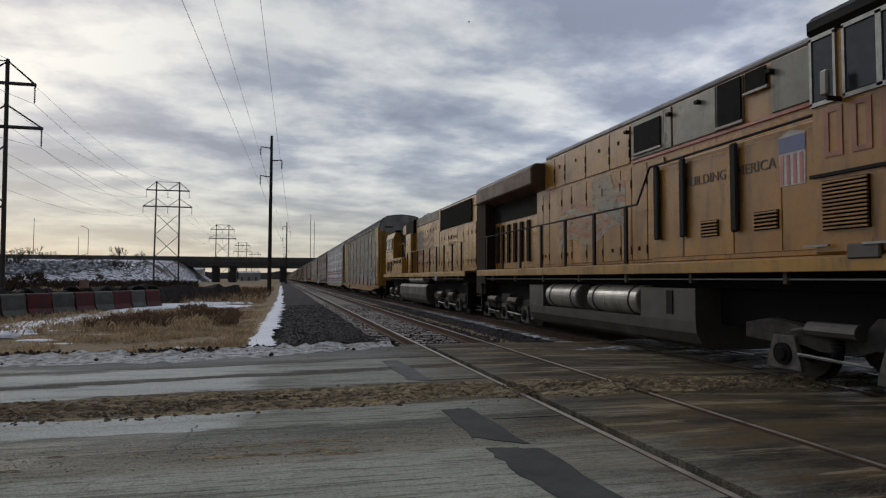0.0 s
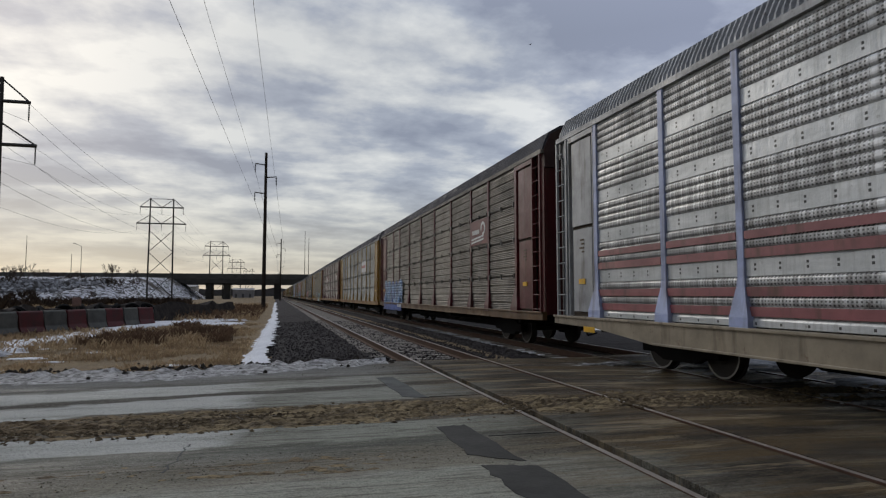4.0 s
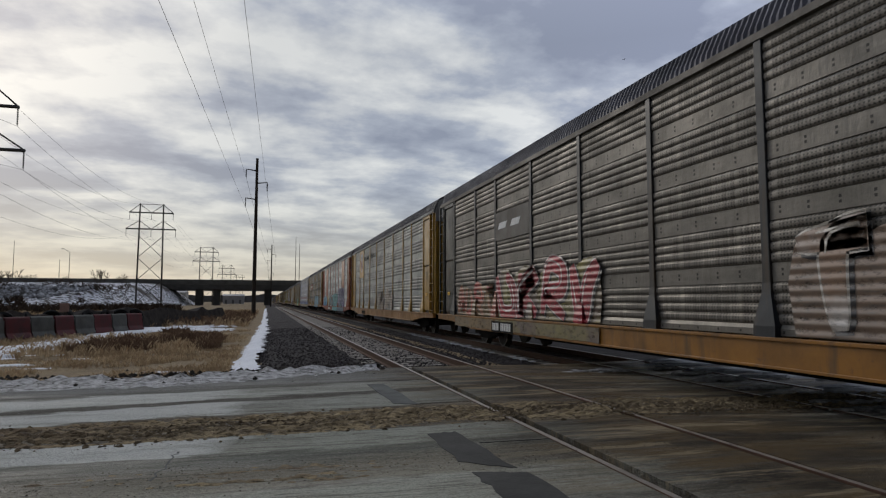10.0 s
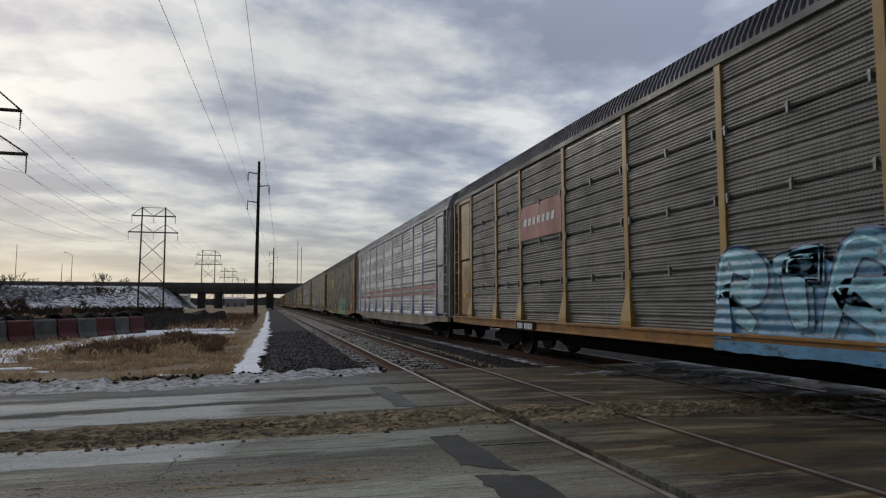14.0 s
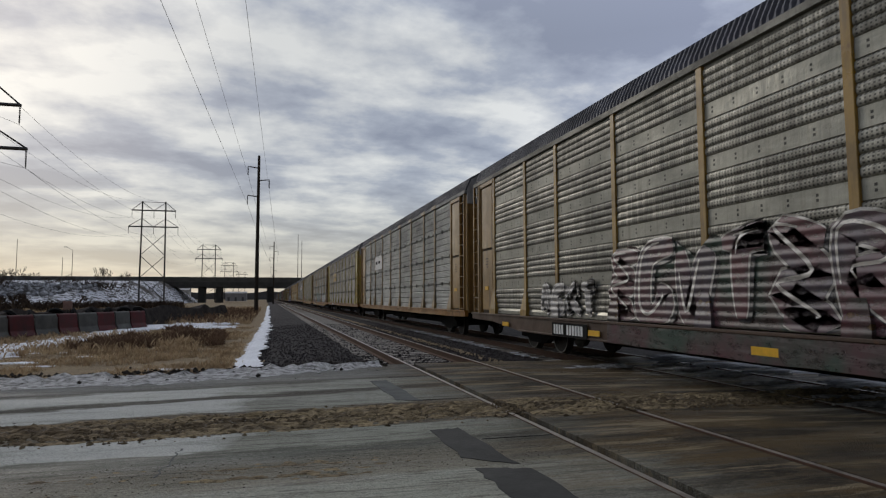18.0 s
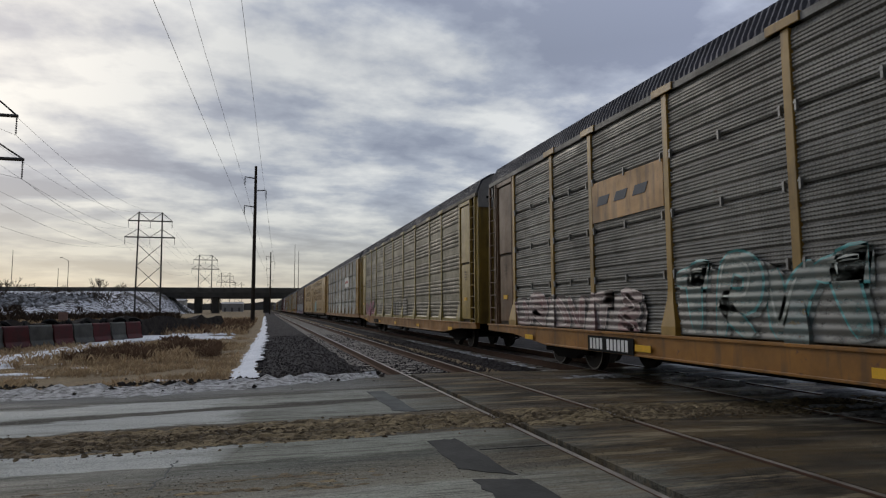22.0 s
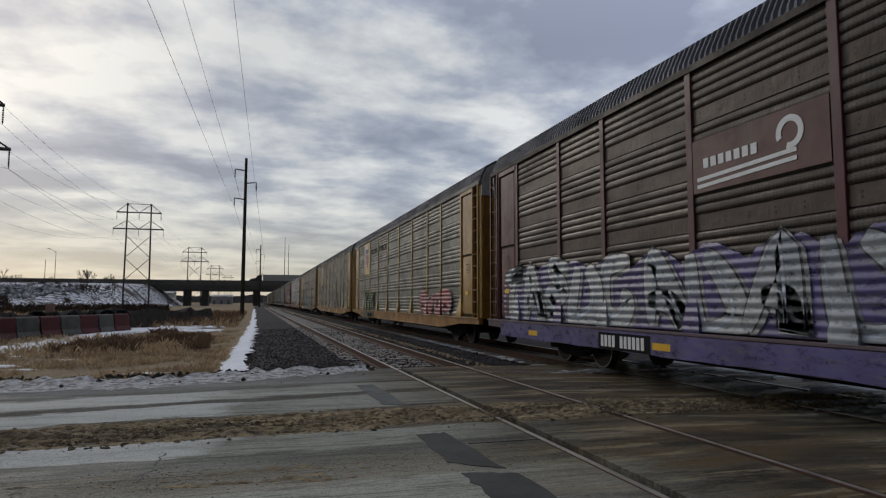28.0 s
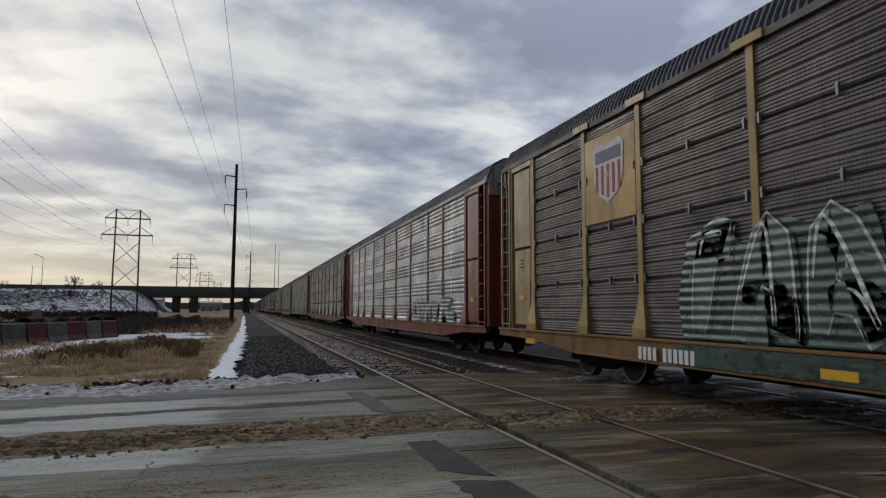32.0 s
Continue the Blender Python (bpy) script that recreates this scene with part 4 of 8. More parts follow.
def build_bridge():
    Y, top, sof = 290.0, 10.6, 6.55
    br = empty("overpass", pose(0, Y, 0), "concrete highway overpass with two decks on wall piers above the tracks", "bridge", kind="structure")
    bm = bmesh.new()
    box(bm, -420, 1200, -7, 7, sof + 1.9, sof + 2.8)
    part("deck", bm, CONCRETE, br)
    for k in (-6.6, -2.2, 2.2, 6.6):
        bm = bmesh.new()
        box(bm, -44, 400, k - 0.35, k + 0.35, sof, sof + 1.9)
        part("girder", bm, DARK_CONC, br)
    for k in (-7.15, 6.85):
        bm = bmesh.new()
        box(bm, -420, 1200, k, k + 0.3, sof + 2.2, top)
        part("parapet", bm, CONCRETE, br)
    for x in (-27.5, -20.5, 0.5, 22, 50, 80, 110, 140, 170, 200, 230, 260, 290, 320, 350, 380):
        bm = bmesh.new()
        box(bm, x - 1.3, x + 1.3, -4.5, 4.5, -0.5, sof)
        part("pier", bm, DARK_CONC, br, bevel=0.2)
    bm = bmesh.new()
    box(bm, -48, 140, 40, 50, 6.7, 9.0)
    part("second_deck", bm, CONCRETE, br)
    for x in (-24, 0, 26):
        bm = bmesh.new()
        box(bm, x - 1.1, x + 1.1, 42, 48, -0.5, 6.7)
        part("pier", bm, DARK_CONC, br)
    # approach embankment
    rng = np.random.RandomState(5)
    xs = [-420, -300, -220] + [-170 + 3 * i for i in range(46)]
    prof = [(118, -0.3), (128, 0.3), (150, 2.2), (175, 4.2), (205, 6.2), (240, 7.6), (283, 8.8), (297, 8.9), (330, 0)]
    vs, fs = [], []
    for x in xs:
        k = max(0.0, min(1.0, (-34 - x) / 14.0))
        k = k * k * (3 - 2 * k)
        for y, z in prof:
            vs.append((x + (y - 118) * 0.03, y + max(0, x + 70) * 0.9 * (1 if y < 280 else 0) * (283 - min(y, 283)) / 165, -0.3 + (z + 0.3) * k * (0.92 if x < -110 else 1) + rng.uniform(-0.25, 0.25)))
    n = len(prof)
    fs = [(i * n + j, (i + 1) * n + j, (i + 1) * n + j + 1, i * n + j + 1) for i in range(len(xs) - 1) for j in range(n - 1)]
    m, nt, b = base_mat("snowy_slope")
    f = noise_fac(nt, coords(nt, (1, 0.7, 2), False), 0.8, 6, 0.65)
    g = noise_fac(nt, coords(nt, (1, 1, 1), False), 0.035, 4, 0.6)
    c = mix(nt, ranged(nt, f, 0.47, 0.52), (0.030, 0.026, 0.024), (0.60, 0.62, 0.68))
    c = mix(nt, ranged(nt, g, 0.56, 0.63), c, (0.045, 0.036, 0.03))
    nt.links.new(c, b.inputs["Base Color"])
    b.inputs["Roughness"].default_value = 0.95
    tagged(raw("embankment", vs, fs, m), "road embankment with broken rock and patchy snow", "embankment", kind="structure")
    loose("slope_rocks", 1500, lambda r: (lambda x, y: (x, y, 0.2 + (y - 120) * 0.072))(r.uniform(-92, -44), r.uniform(150, 200)), lambda r: r.uniform(0.3, 1.0),
          islands("slope_rock", [(0.05, 0.046, 0.043), (0.5, 0.52, 0.56), (0.08, 0.075, 0.07), (0.60, 0.62, 0.66), (0.55, 0.57, 0.61)]), "broken rocks with snow on the embankment slope")


def build_tower(x, y, drop, label):
    """A lattice H-frame transmission tower with two cross-arms; drop: how much shorter than the tallest."""
    t = empty("transmission_tower", pose(x, y, -0.2), label, "power tower", "transmission towers")
    hl, H, a, b = 3.0, 28.4 - drop, 25.9 - drop, 21.4 - drop
    r = 0.16
    for sx in (-1, 1):
        bm = bmesh.new()
        bar(bm, (sx * hl * 1.06, 0, 0), (sx * hl * 0.98, 0, H), 0.26, 6, 0.2)
        part("leg", bm, STEEL, t)
    bm = bmesh.new()
    bar(bm, (-hl, 0, H - 0.2), (hl, 0, H - 0.2), 0.07, 5)
    part("ground_wire_beam", bm, STEEL, t)
    for z, w in ((a, 5.6), (b, 6.35)):
        bm = bmesh.new()
        bar(bm, (-w, 0, z), (w, 0, z), 0.19, 5)
        for sx in (-1, 1):
            bar(bm, (sx * hl, 0, z + 2.3), (sx * w, 0, z), 0.09, 5)
            bar(bm, (sx * hl, 0, z + 2.3), (0, 0, z), 0.09, 5)
        part("cross_arm", bm, STEEL, t)
        for xx in (-w + 0.1, 0, w - 0.1):
            bm = bmesh.new()
            for k in range(7):
                bar(bm, (xx, 0, z - 0.25 - 0.24 * k), (xx, 0, z - 0.40 - 0.24 * k), 0.11, 6, 0.06)
            bar(bm, (xx, 0, z), (xx, 0, z - 2.0), 0.03, 5)
            part("insulator", bm, WIRE, t)
    z = b - 1.9
    while z > 2.0:
        for sx in (-1, 1):
            bm = bmesh.new()
            bar(bm, (-sx * hl, 0, z), (sx * hl, 0, z - 5.8), r * 0.55, 5)
            part("brace", bm, STEEL, t)
        z -= 6.1
    return t


def wire(name, a, b, sag, label, r=0.02, parent=None):
    cu = bpy.data.curves.new(name, "CURVE")
    cu.dimensions, cu.bevel_depth, cu.bevel_resolution = "3D", r, 1
    sp = cu.splines.new("POLY")
    n = 24
    sp.points.add(n)
    a, b = Vector(a), Vector(b)
    for i in range(n + 1):
        k = i / n
        p = a.lerp(b, k)
        p.z -= sag * 4 * k * (1 - k)
        sp.points[i].co = (*p, 1)
    ob = new(name, cu)
    cu.materials.append(WIRE)
    return tagged(ob, label, "cable")


def build_pole(x, y, H, arms, label):
    p = empty("utility_pole", pose(x, y, -0.2), label, "utility pole", "utility poles")
    bm = bmesh.new()
    bar(bm, (0, 0, 0), (0, 0, H), 0.25, 10, 0.15)
    part("pole", bm, WOODPOLE, p)
    for z, s in arms:
        bm = bmesh.new()
        bar(bm, (0, 0, z - 0.15), (s * 1.25, 0, z), 0.075, 6, 0.05)
        part("arm", bm, WOODPOLE, p)
        bm = bmesh.new()
        bar(bm, (s * 1.22, 0, z), (s * 1.22, 0, z - 1.1), 0.03, 5)
        for k in range(5):
            bar(bm, (s * 1.22, 0, z - 0.15 - 0.18 * k), (s * 1.22, 0, z - 0.28 - 0.18 * k), 0.08, 6, 0.05)
        part("insulator", bm, WIRE, p)
    return p


def street_lamp(x, y, H, side, label):
    s = empty("street_lamp", pose(x, y, 6.0 if y > 200 else 0), label, "street lamp", "street lamps")
    bm = bmesh.new()
    bar(bm, (0, 0, 0), (0, 0, H), 0.16, 8, 0.09)
    part("post", bm, STEEL, s)
    if side:
        bm = bmesh.new()
        bar(bm, (0, 0, H), (side * 2.4, 0, H + 1.3), 0.08, 6)
        part("bracket", bm, STEEL, s)
        bm = bmesh.new()
        box(bm, side * 2.2, side * 3.2, -0.2, 0.2, H + 1.2, H + 1.42)
        part("lamp_head", bm, STEEL, s)


TOWERS = ((-30.5, 73.2), (-30.8, 188.0), (-28.8, 332.0), (-28.5, 492.0), (-26.5, 670.0))


def build_lines():
    for i, (x, y) in enumerate(TOWERS):
        build_tower(x, y, 4.3 if i == 0 else 0.0, "dark lattice steel transmission tower with two cross-arms")
    pts = [(-5.5, 23.7), (0, 23.7), (5.5, 23.7), (-6.25, 19.2), (0, 19.2), (6.25, 19.2), (-3.0, 28.1), (3.0, 28.1)]
    route = ((-31, -60),) + TOWERS
    for (xa, ya), (xb, yb) in zip(route, route[1:]):
        for dx, z in pts:
            wire("power_line", (xa + dx, ya, z - (4.3 if ya < 80 else 0)), (xb + dx, yb, z - (4.3 if yb < 80 else 0)), 0.028 * (yb - ya), "thin black power line between the towers", 0.016)
    arms = ((17.4, -1), (13.95, -1), (15.9, 1))
    poles = ((-1.42, 78, 18.75), (1.25, 197, 18.7), (2.0, 330, 18.7), (2.2, 470, 18.7))
    for x, y, H in poles:
        build_pole(x, y, H, arms, "tall dark timber utility pole with three short arms")
    for (z, s), (xa, za) in zip(arms, ((-4.37, 15.6), (-4.58, 12.1), (-1.91, 15.1))):
        wire("overhead_line", (xa, -4, za), (poles[0][0] + s * 1.2, 78, z - 1.3), 0.12, "thin black overhead line along the railway", 0.010)
    way = tuple((x, y) for x, y, _ in poles)
    for (xa, ya), (xb, yb) in zip(way, way[1:]):
        for z, s in arms:
            wire("overhead_line", (xa + s * 1.2, ya, z - 1.3), (xb + s * 1.2, yb, z - 1.3), 0.5, "thin black overhead line along the railway", 0.016)
    street_lamp(-101, 300, 20.5, 0, "grey street lamp beside the highway")
    street_lamp(-80.3, 300, 16.2, -1, "grey street lamp beside the highway")
    street_lamp(-84, 300, 13, 0, "thin grey post beside the highway")
    for x in (12.5, 14.2):
        street_lamp(x, 298, 25 if x < 13 else 22, 0, "tall thin mast beside the overpass")


def bare_tree(x, y, z, h, seed):
    t = empty("bare_tree", pose(x, y, z), "leafless grey-brown shrubby tree with fine twigs", "tree", "bare trees")
    rng = random.Random(seed)
    bm = bmesh.new()
    twig = bmesh.new()
    def grow(p, d, l, r, depth):
        q = p + d * l
        bar(bm if depth < 2 else twig, p, q, max(r, 0.032), 4, max(r * 0.6, 0.026))
        if depth < 3:
            for _ in range(3):
                nd = (d + Vector((rng.uniform(-.7, .7), rng.uniform(-.7, .7), rng.uniform(0, .5)))).normalized()
                grow(q, nd, l * rng.uniform(0.55, 0.8), r * 0.55, depth + 1)
    for k in range(4):
        a = k * 1.57 + rng.uniform(-0.5, 0.5)
        grow(Vector((0.2 * math.cos(a), 0.2 * math.sin(a), -0.3)), Vector((0.45 * math.cos(a), 0.45 * math.sin(a), 1)).normalized(), h * rng.uniform(0.26, 0.36), h * 0.012, 0)
    m = plain("bare_twig_bark", (0.085, 0.066, 0.054), 0.9)
    part("trunk", bm, m, t)
    part("crown", twig, m, t)


def build_distance():
    rng = random.Random(21)
    for i in range(14):
        x = -78 + i * 2.8 + rng.uniform(-1, 1)
        bare_tree(x, 205 + rng.uniform(-8, 12), 5.2, rng.uniform(5.0, 7.0) if min(abs(x + 69), abs(x + 45)) < 5 else rng.uniform(2.0, 3.2), i)
    for i in range(5):
        bare_tree(-58 - rng.uniform(0, 12), 215 + rng.uniform(-8, 20), 5.8, rng.uniform(3.0, 4.5), 40 + i)
    for i in range(7):
        bare_tree(-47 + i * 1.5 + rng.uniform(-0.6, 0.6), 186 + rng.uniform(-4, 10), 2.4 + 0.2 * rng.random(), rng.uniform(4.8, 6.2), 60 + i)
    for i in range(12):
        bare_tree(-84 + i * 1.9 + rng.uniform(-0.8, 0.8), 172 + rng.uniform(-6, 14), 3.2 + 0.3 * rng.random(), rng.uniform(4.2, 5.8), 80 + i)
    # low sheds and a far tree line under the bridge
    rngn = np.random.RandomState(3)
    vs, fs = [], []
    n = 90
    for i in range(n):
        x = -700 + i * 15.5
        h = 9 + 6 * rngn.uniform(0, 1)
        vs += [(x, 1100, -1), (x, 1100, h), (x + 3, 1125, -1), (x + 3, 1125, h)]
    for i in range(n - 1):
        a = 4 * i
        fs += [(a, a + 4, a + 5, a + 1), (a + 1, a + 5, a + 7, a + 3)]
    tagged(raw("far_woods", vs, fs, plain("far_woods_grey", (0.13, 0.13, 0.14), 1.0, 0, 0.3, 0.05)), "grey line of far leafless woods on the horizon", "woods", kind="stuff")
    for x, y, w, d, h, c in ((-60, 420, 26, 14, 7, (0.5, 0.5, 0.5)), (-22, 470, 14, 10, 5.5, (0.36, 0.36, 0.38)), (-95, 520, 40, 16, 8, (0.25, 0.22, 0.2))):
        hs = empty("warehouse", pose(x, y, -0.2), "low pale industrial shed far beyond the overpass", "building", "far sheds")
        bm = bmesh.new()
        box(bm, -w / 2, w / 2, -d / 2, d / 2, 0, h)
        part("wall", bm, plain("shed_wall", c, 0.8, 0, 0.1, 0.5), hs)
        bm = bmesh.new()
        prism(bm, [(-d / 2 - 0.3, h), (d / 2 + 0.3, h), (0, h + 1.2)], "x", -w / 2 - 0.3, w / 2 + 0.3)
        part("roof", bm, plain("shed_roof", (0.3, 0.3, 0.31), 0.7), hs)
        for k in range(3):
            bm = bmesh.new()
            box(bm, -w / 2 + w * (k + 0.3) / 3, -w / 2 + w * (k + 0.6) / 3, -d / 2 - 0.05, -d / 2 + 0.02, 0, h * 0.5)
            part("door", bm, plain("shed_door", (0.12, 0.12, 0.13), 0.7), hs)


build_ground()
build_road()
near_track = build_track(TRACK_N, 0.15, "near_track", "empty railway track with rusty rails and timber ties", 1)
far_track = build_track(TRACK_F, TRAIN_Z, "train_track", "railway track on dark ballast below the train", 2)
build_ground_cover()
build_patches()
build_grass()
build_barriers()
build_bridge()
build_lines()
build_distance()


# ---- the train ----
SPEED, GAP0, CAR, MAX_UNIT = 21.164, 16.772, 27.6, 21.63
PANEL_Z, PANEL_H = 1.0, 4.21
POSTS = (2.53, 5.01, 6.97, 9.69, 12.43, 15.17, 17.91, 20.63, 22.59, 25.07)
# slack in the couplings: how far each car, from the first to the twenty-fourth, stands off its even place
SLACK = (0.08, 0.15, -0.1, -0.3, 0.05, -0.36, -0.58, -0.72, -0.63, -0.5, -0.75, -1.0, -0.82, -0.96, -0.5, -0.75, -0.56, -0.8, -0.68, -0.58, -0.47, -0.62, -0.45, -0.02)


def front(c):
    """Where the leading end of car c is at the clip's start."""
    slack = SLACK[c - 1] if c <= len(SLACK) else 0.0
    if c <= 19:
        return GAP0 + c * CAR + slack
    if c == 20:
        return GAP0 + 19 * CAR + MAX_UNIT + slack
    return GAP0 + 19 * CAR + 2 * MAX_UNIT + (c - 21) * CAR + slack


def run(y, t):
    """Where something that starts at y has got to: the train gathers speed very slightly."""
    return y - SPEED * t - 0.0008 * t * t


def sheet(profile, w, name):
    """A side sheet, w wide along y, from a profile of (z, how far it stands out)."""
    vs, fs = [], []
    for z, d in profile:
        vs += [(-d, 0, z), (-d, w, z)]
    for i in range(len(profile) - 1):
        fs.append((2 * i, 2 * i + 2, 2 * i + 3, 2 * i + 1))
    k = len(vs)
    # returns at both edges, so that the sheet has thickness
    vs += [(0.06, 0, profile[0][0]), (0.06, w, profile[0][0]), (0.06, 0, profile[-1][0]), (0.06, w, profile[-1][0])]
    n = len(profile)
    fs += [(k, k + 1, 1, 0), (2 * n - 2, 2 * n - 1, k + 3, k + 2), tuple([k] + [2 * i for i in range(n)] + [k + 2]), tuple([k + 3] + [2 * i + 1 for i in range(n)][::-1] + [k + 1]),
           (k, k + 2, k + 3, k + 1)]
    me = bpy.data.meshes.new(name)
    me.from_pydata(vs, [], fs)
    me.update()
    return me


def ribbed_profile():
    """Five groups of broad ribs with narrow grooves, and four smooth bands between."""
    p, z = [(0.0, 0.0), (0.01, 0.034), (0.10, 0.034)], 0.16
    for g in range(5):
        for _ in range(4):
            p += [(z, 0.003), (z + 0.012, 0.018), (z + 0.036, 0.028), (z + 0.064, 0.031), (z + 0.104, 0.028), (z + 0.126, 0.020), (z + 0.134, 0.007)]
            z += 0.145
        if g < 4:
            p += [(z, 0.0), (z + 0.008, 0.014), (z + 0.262, 0.014), (z + 0.27, 0.0)]
            z += 0.278
    p.append((PANEL_H, 0.0))
    return p


def seamed_profile():
    """Four finely ribbed sheets with deeper grooves, and open dark joints between the sheets."""
    p, z = [(0.0, 0.0)], 0.0
    for g in range(4):
        for r in range(4):
            for k in range(4):
                p += [(z + 0.006, 0.012), (z + 0.020, 0.026), (z + 0.034, 0.026), (z + 0.048, 0.012)]
                z += 0.054
            if r < 3:
                p += [(z + 0.004, -0.012), (z + 0.028, -0.012)]
                z += 0.0425
        if g < 3:
            p += [(z, 0.006), (z + 0.004, -0.055), (z + 0.042, -0.055), (z + 0.046, 0.006)]
            z += 0.0545
    p.append((PANEL_H, 0.0))
    return p


WIDTHS = (2.48, 1.96, 2.74)
PANELS = {("ribbed", w): sheet(ribbed_profile(), w - 0.12, "ribbed_panel") for w in WIDTHS}
PANELS.update({("seamed", w): sheet(seamed_profile(), w - 0.12, "seamed_panel") for w in WIDTHS})


def post_foot(bm, foot, grow=0.0):
    """A wedge that widens and stands out towards the sill."""
    g = grow
    rows = ((1.78 + g, 0.075 + g, -0.052 - g), (1.60, 0.085 + g, -0.066 - g), (1.14, foot + g, -0.125 - g), (0.96, foot + g, -0.13 - g))
    rings = [[bm.verts.new(p) for p in ((0.02, -w, z), (x, -w, z), (x, w, z), (0.02, w, z))] for z, w, x in rows]
    for p, q in zip(rings, rings[1:]):
        for i in range(4):
            bm.faces.new((p[i], p[(i + 1) % 4], q[(i + 1) % 4], q[i]))
    bm.faces.new(rings[0]), bm.faces.new(rings[-1][::-1])


def post_mesh(cap, foot=0.2):
    bm = bmesh.new()
    h = 5.24
    box(bm, -0.056, 0.02, -0.075, 0.075, 1.70, h)
    if cap:
        prism(bm, [(-0.30, h - 0.02), (0.30, h - 0.02), (0.30, h + 0.12), (-0.30, h + 0.12)], "x", -0.104, 0.02)
    bmesh.ops.bevel(bm, geom=bm.edges[:], offset=0.008, segments=1, affect="EDGES", clamp_overlap=True)
    post_foot(bm, foot)
    return finish(bm, "post")


POST, POST_CAP, POST_WIDE = post_mesh(False), post_mesh(True), post_mesh(False, 0.26)


def sill_mesh(z0, z1, y0=0.5, y1=27.1):
    """Side sill: shallow at both ends, deeper between the trucks."""
    bm = bmesh.new()
    e = max(z0, 0.76)
    prism(bm, [(y0, e + 0.03), (y0 + 2.0, e), (y0 + 4.2, z0), (y1 - 4.2, z0), (y1 - 2.0, e), (y1, e + 0.03), (y1, z1), (y0, z1)], "x", -0.13, 0.0)
    box(bm, -0.17, -0.10, y0, y1, z1 - 0.05, z1)
    box(bm, -0.16, -0.10, y0 + 4.2, y1 - 4.2, z0, z0 + 0.04)
    return finish(bm, "side_sill", 0.006)


SILL_DEEP, SILL_THIN = sill_mesh(0.56, 0.99), sill_mesh(0.79, 1.04)


def roof_mesh(y0, y1):
    o = [(-1.60, 5.28), (-1.56, 5.46), (-1.40, 5.80), (-1.05, 6.0), (-0.5, 6.09), (0, 6.12), (0.5, 6.09), (1.05, 6.0), (1.40, 5.80), (1.56, 5.46), (1.60, 5.28)]
    vs, fs = [], []
    n = int((y1 - y0) / 0.034)
    for i in range(n + 1):
        y = y0 + (y1 - y0) * i / n
        k = 1.0 if i % 4 in (0, 1) else 0.965
        for x, z in o:
            vs.append((x * (k if abs(x) < 1.58 else 1), y, 5.28 + (z - 5.28) * (1 if k == 1 else 0.90)))
    m = len(o)
    for i in range(n):
        for j in range(m - 1):
            fs.append((i * m + j, i * m + j + 1, (i + 1) * m + j + 1, (i + 1) * m + j))
    fs += [tuple(range(m))[::-1], tuple(n * m + j for j in range(m))]
    me = bpy.data.meshes.new("roof")
    me.from_pydata(vs, [], fs)
    me.update()
    return me


ROOF, ROOF_SHORT = roof_mesh(0.62, 26.98), roof_mesh(0.45, 21.18)


def simple(fn, name, bevel=0.0):
    bm = bmesh.new()
    fn(bm)
    return finish(bm, name, bevel)


def end_panel(bm):
    """Two bowed sheets, one above the other, and a flange beside them."""
    for y0, y1, z0, z1 in ((0.10, 1.04, 1.10, 2.98), (0.10, 1.08, 3.06, 5.02)):
        prism(bm, [(0.0, y0), (-0.05, y0 + 0.02), (-0.066, (y0 + y1) / 2), (-0.05, y1 - 0.02), (0.0, y1)], "z", z0, z1)
    prism(bm, [(0.02, 1.17), (-0.075, 1.18), (-0.075, 1.22), (0.02, 1.25)], "z", 1.0, 5.2)
    prism(bm, [(0.02, 0.0), (-0.06, 0.01), (-0.06, 0.05), (0.02, 0.06)], "z", 1.0, 5.2)
    box(bm, -0.07, 0.02, 0.0, 1.25, 5.08, 5.2)


def end_backing(bm):
    box(bm, 0.02, 0.05, 0.0, 1.26, 0.98, 5.2)


def ladder(bm):
    for y in (0.03, 0.55):
        box(bm, -0.10, -0.04, y - 0.03, y + 0.03, 0.9, 5.2)
    for i in range(11):
        bar(bm, (-0.085, 0.03, 1.1 + 0.38 * i), (-0.085, 0.55, 1.1 + 0.38 * i), 0.014, 6)


def ladder_panel(bm):
    box(bm, -0.02, 0.04, 0.0, 0.58, 0.95, 5.25)


def end_wall(bm):
    o = [(-1.52, 0.06), (-1.52, 0.0)]
    for x in (-1.1, -0.4, 0.4, 1.1):
        o += [(x - 0.08, 0.0), (x - 0.05, -0.05), (x + 0.05, -0.05), (x + 0.08, 0.0)]
    o += [(1.52, 0.0), (1.52, 0.06)]
    prism(bm, o, "z", 0.95, 4.86)


def end_cap(bm):
    o = [(-1.53, 4.85), (1.53, 4.85), (1.53, 5.36), (1.36, 5.74), (1.0, 5.95), (0, 6.06), (-1.0, 5.95), (-1.36, 5.74), (-1.53, 5.36)]
    prism(bm, o, "y", -0.02, 0.05)


def fascia(bm):
    box(bm, -0.075, 0.03, 0.6, 27.0, 5.22, 5.33)


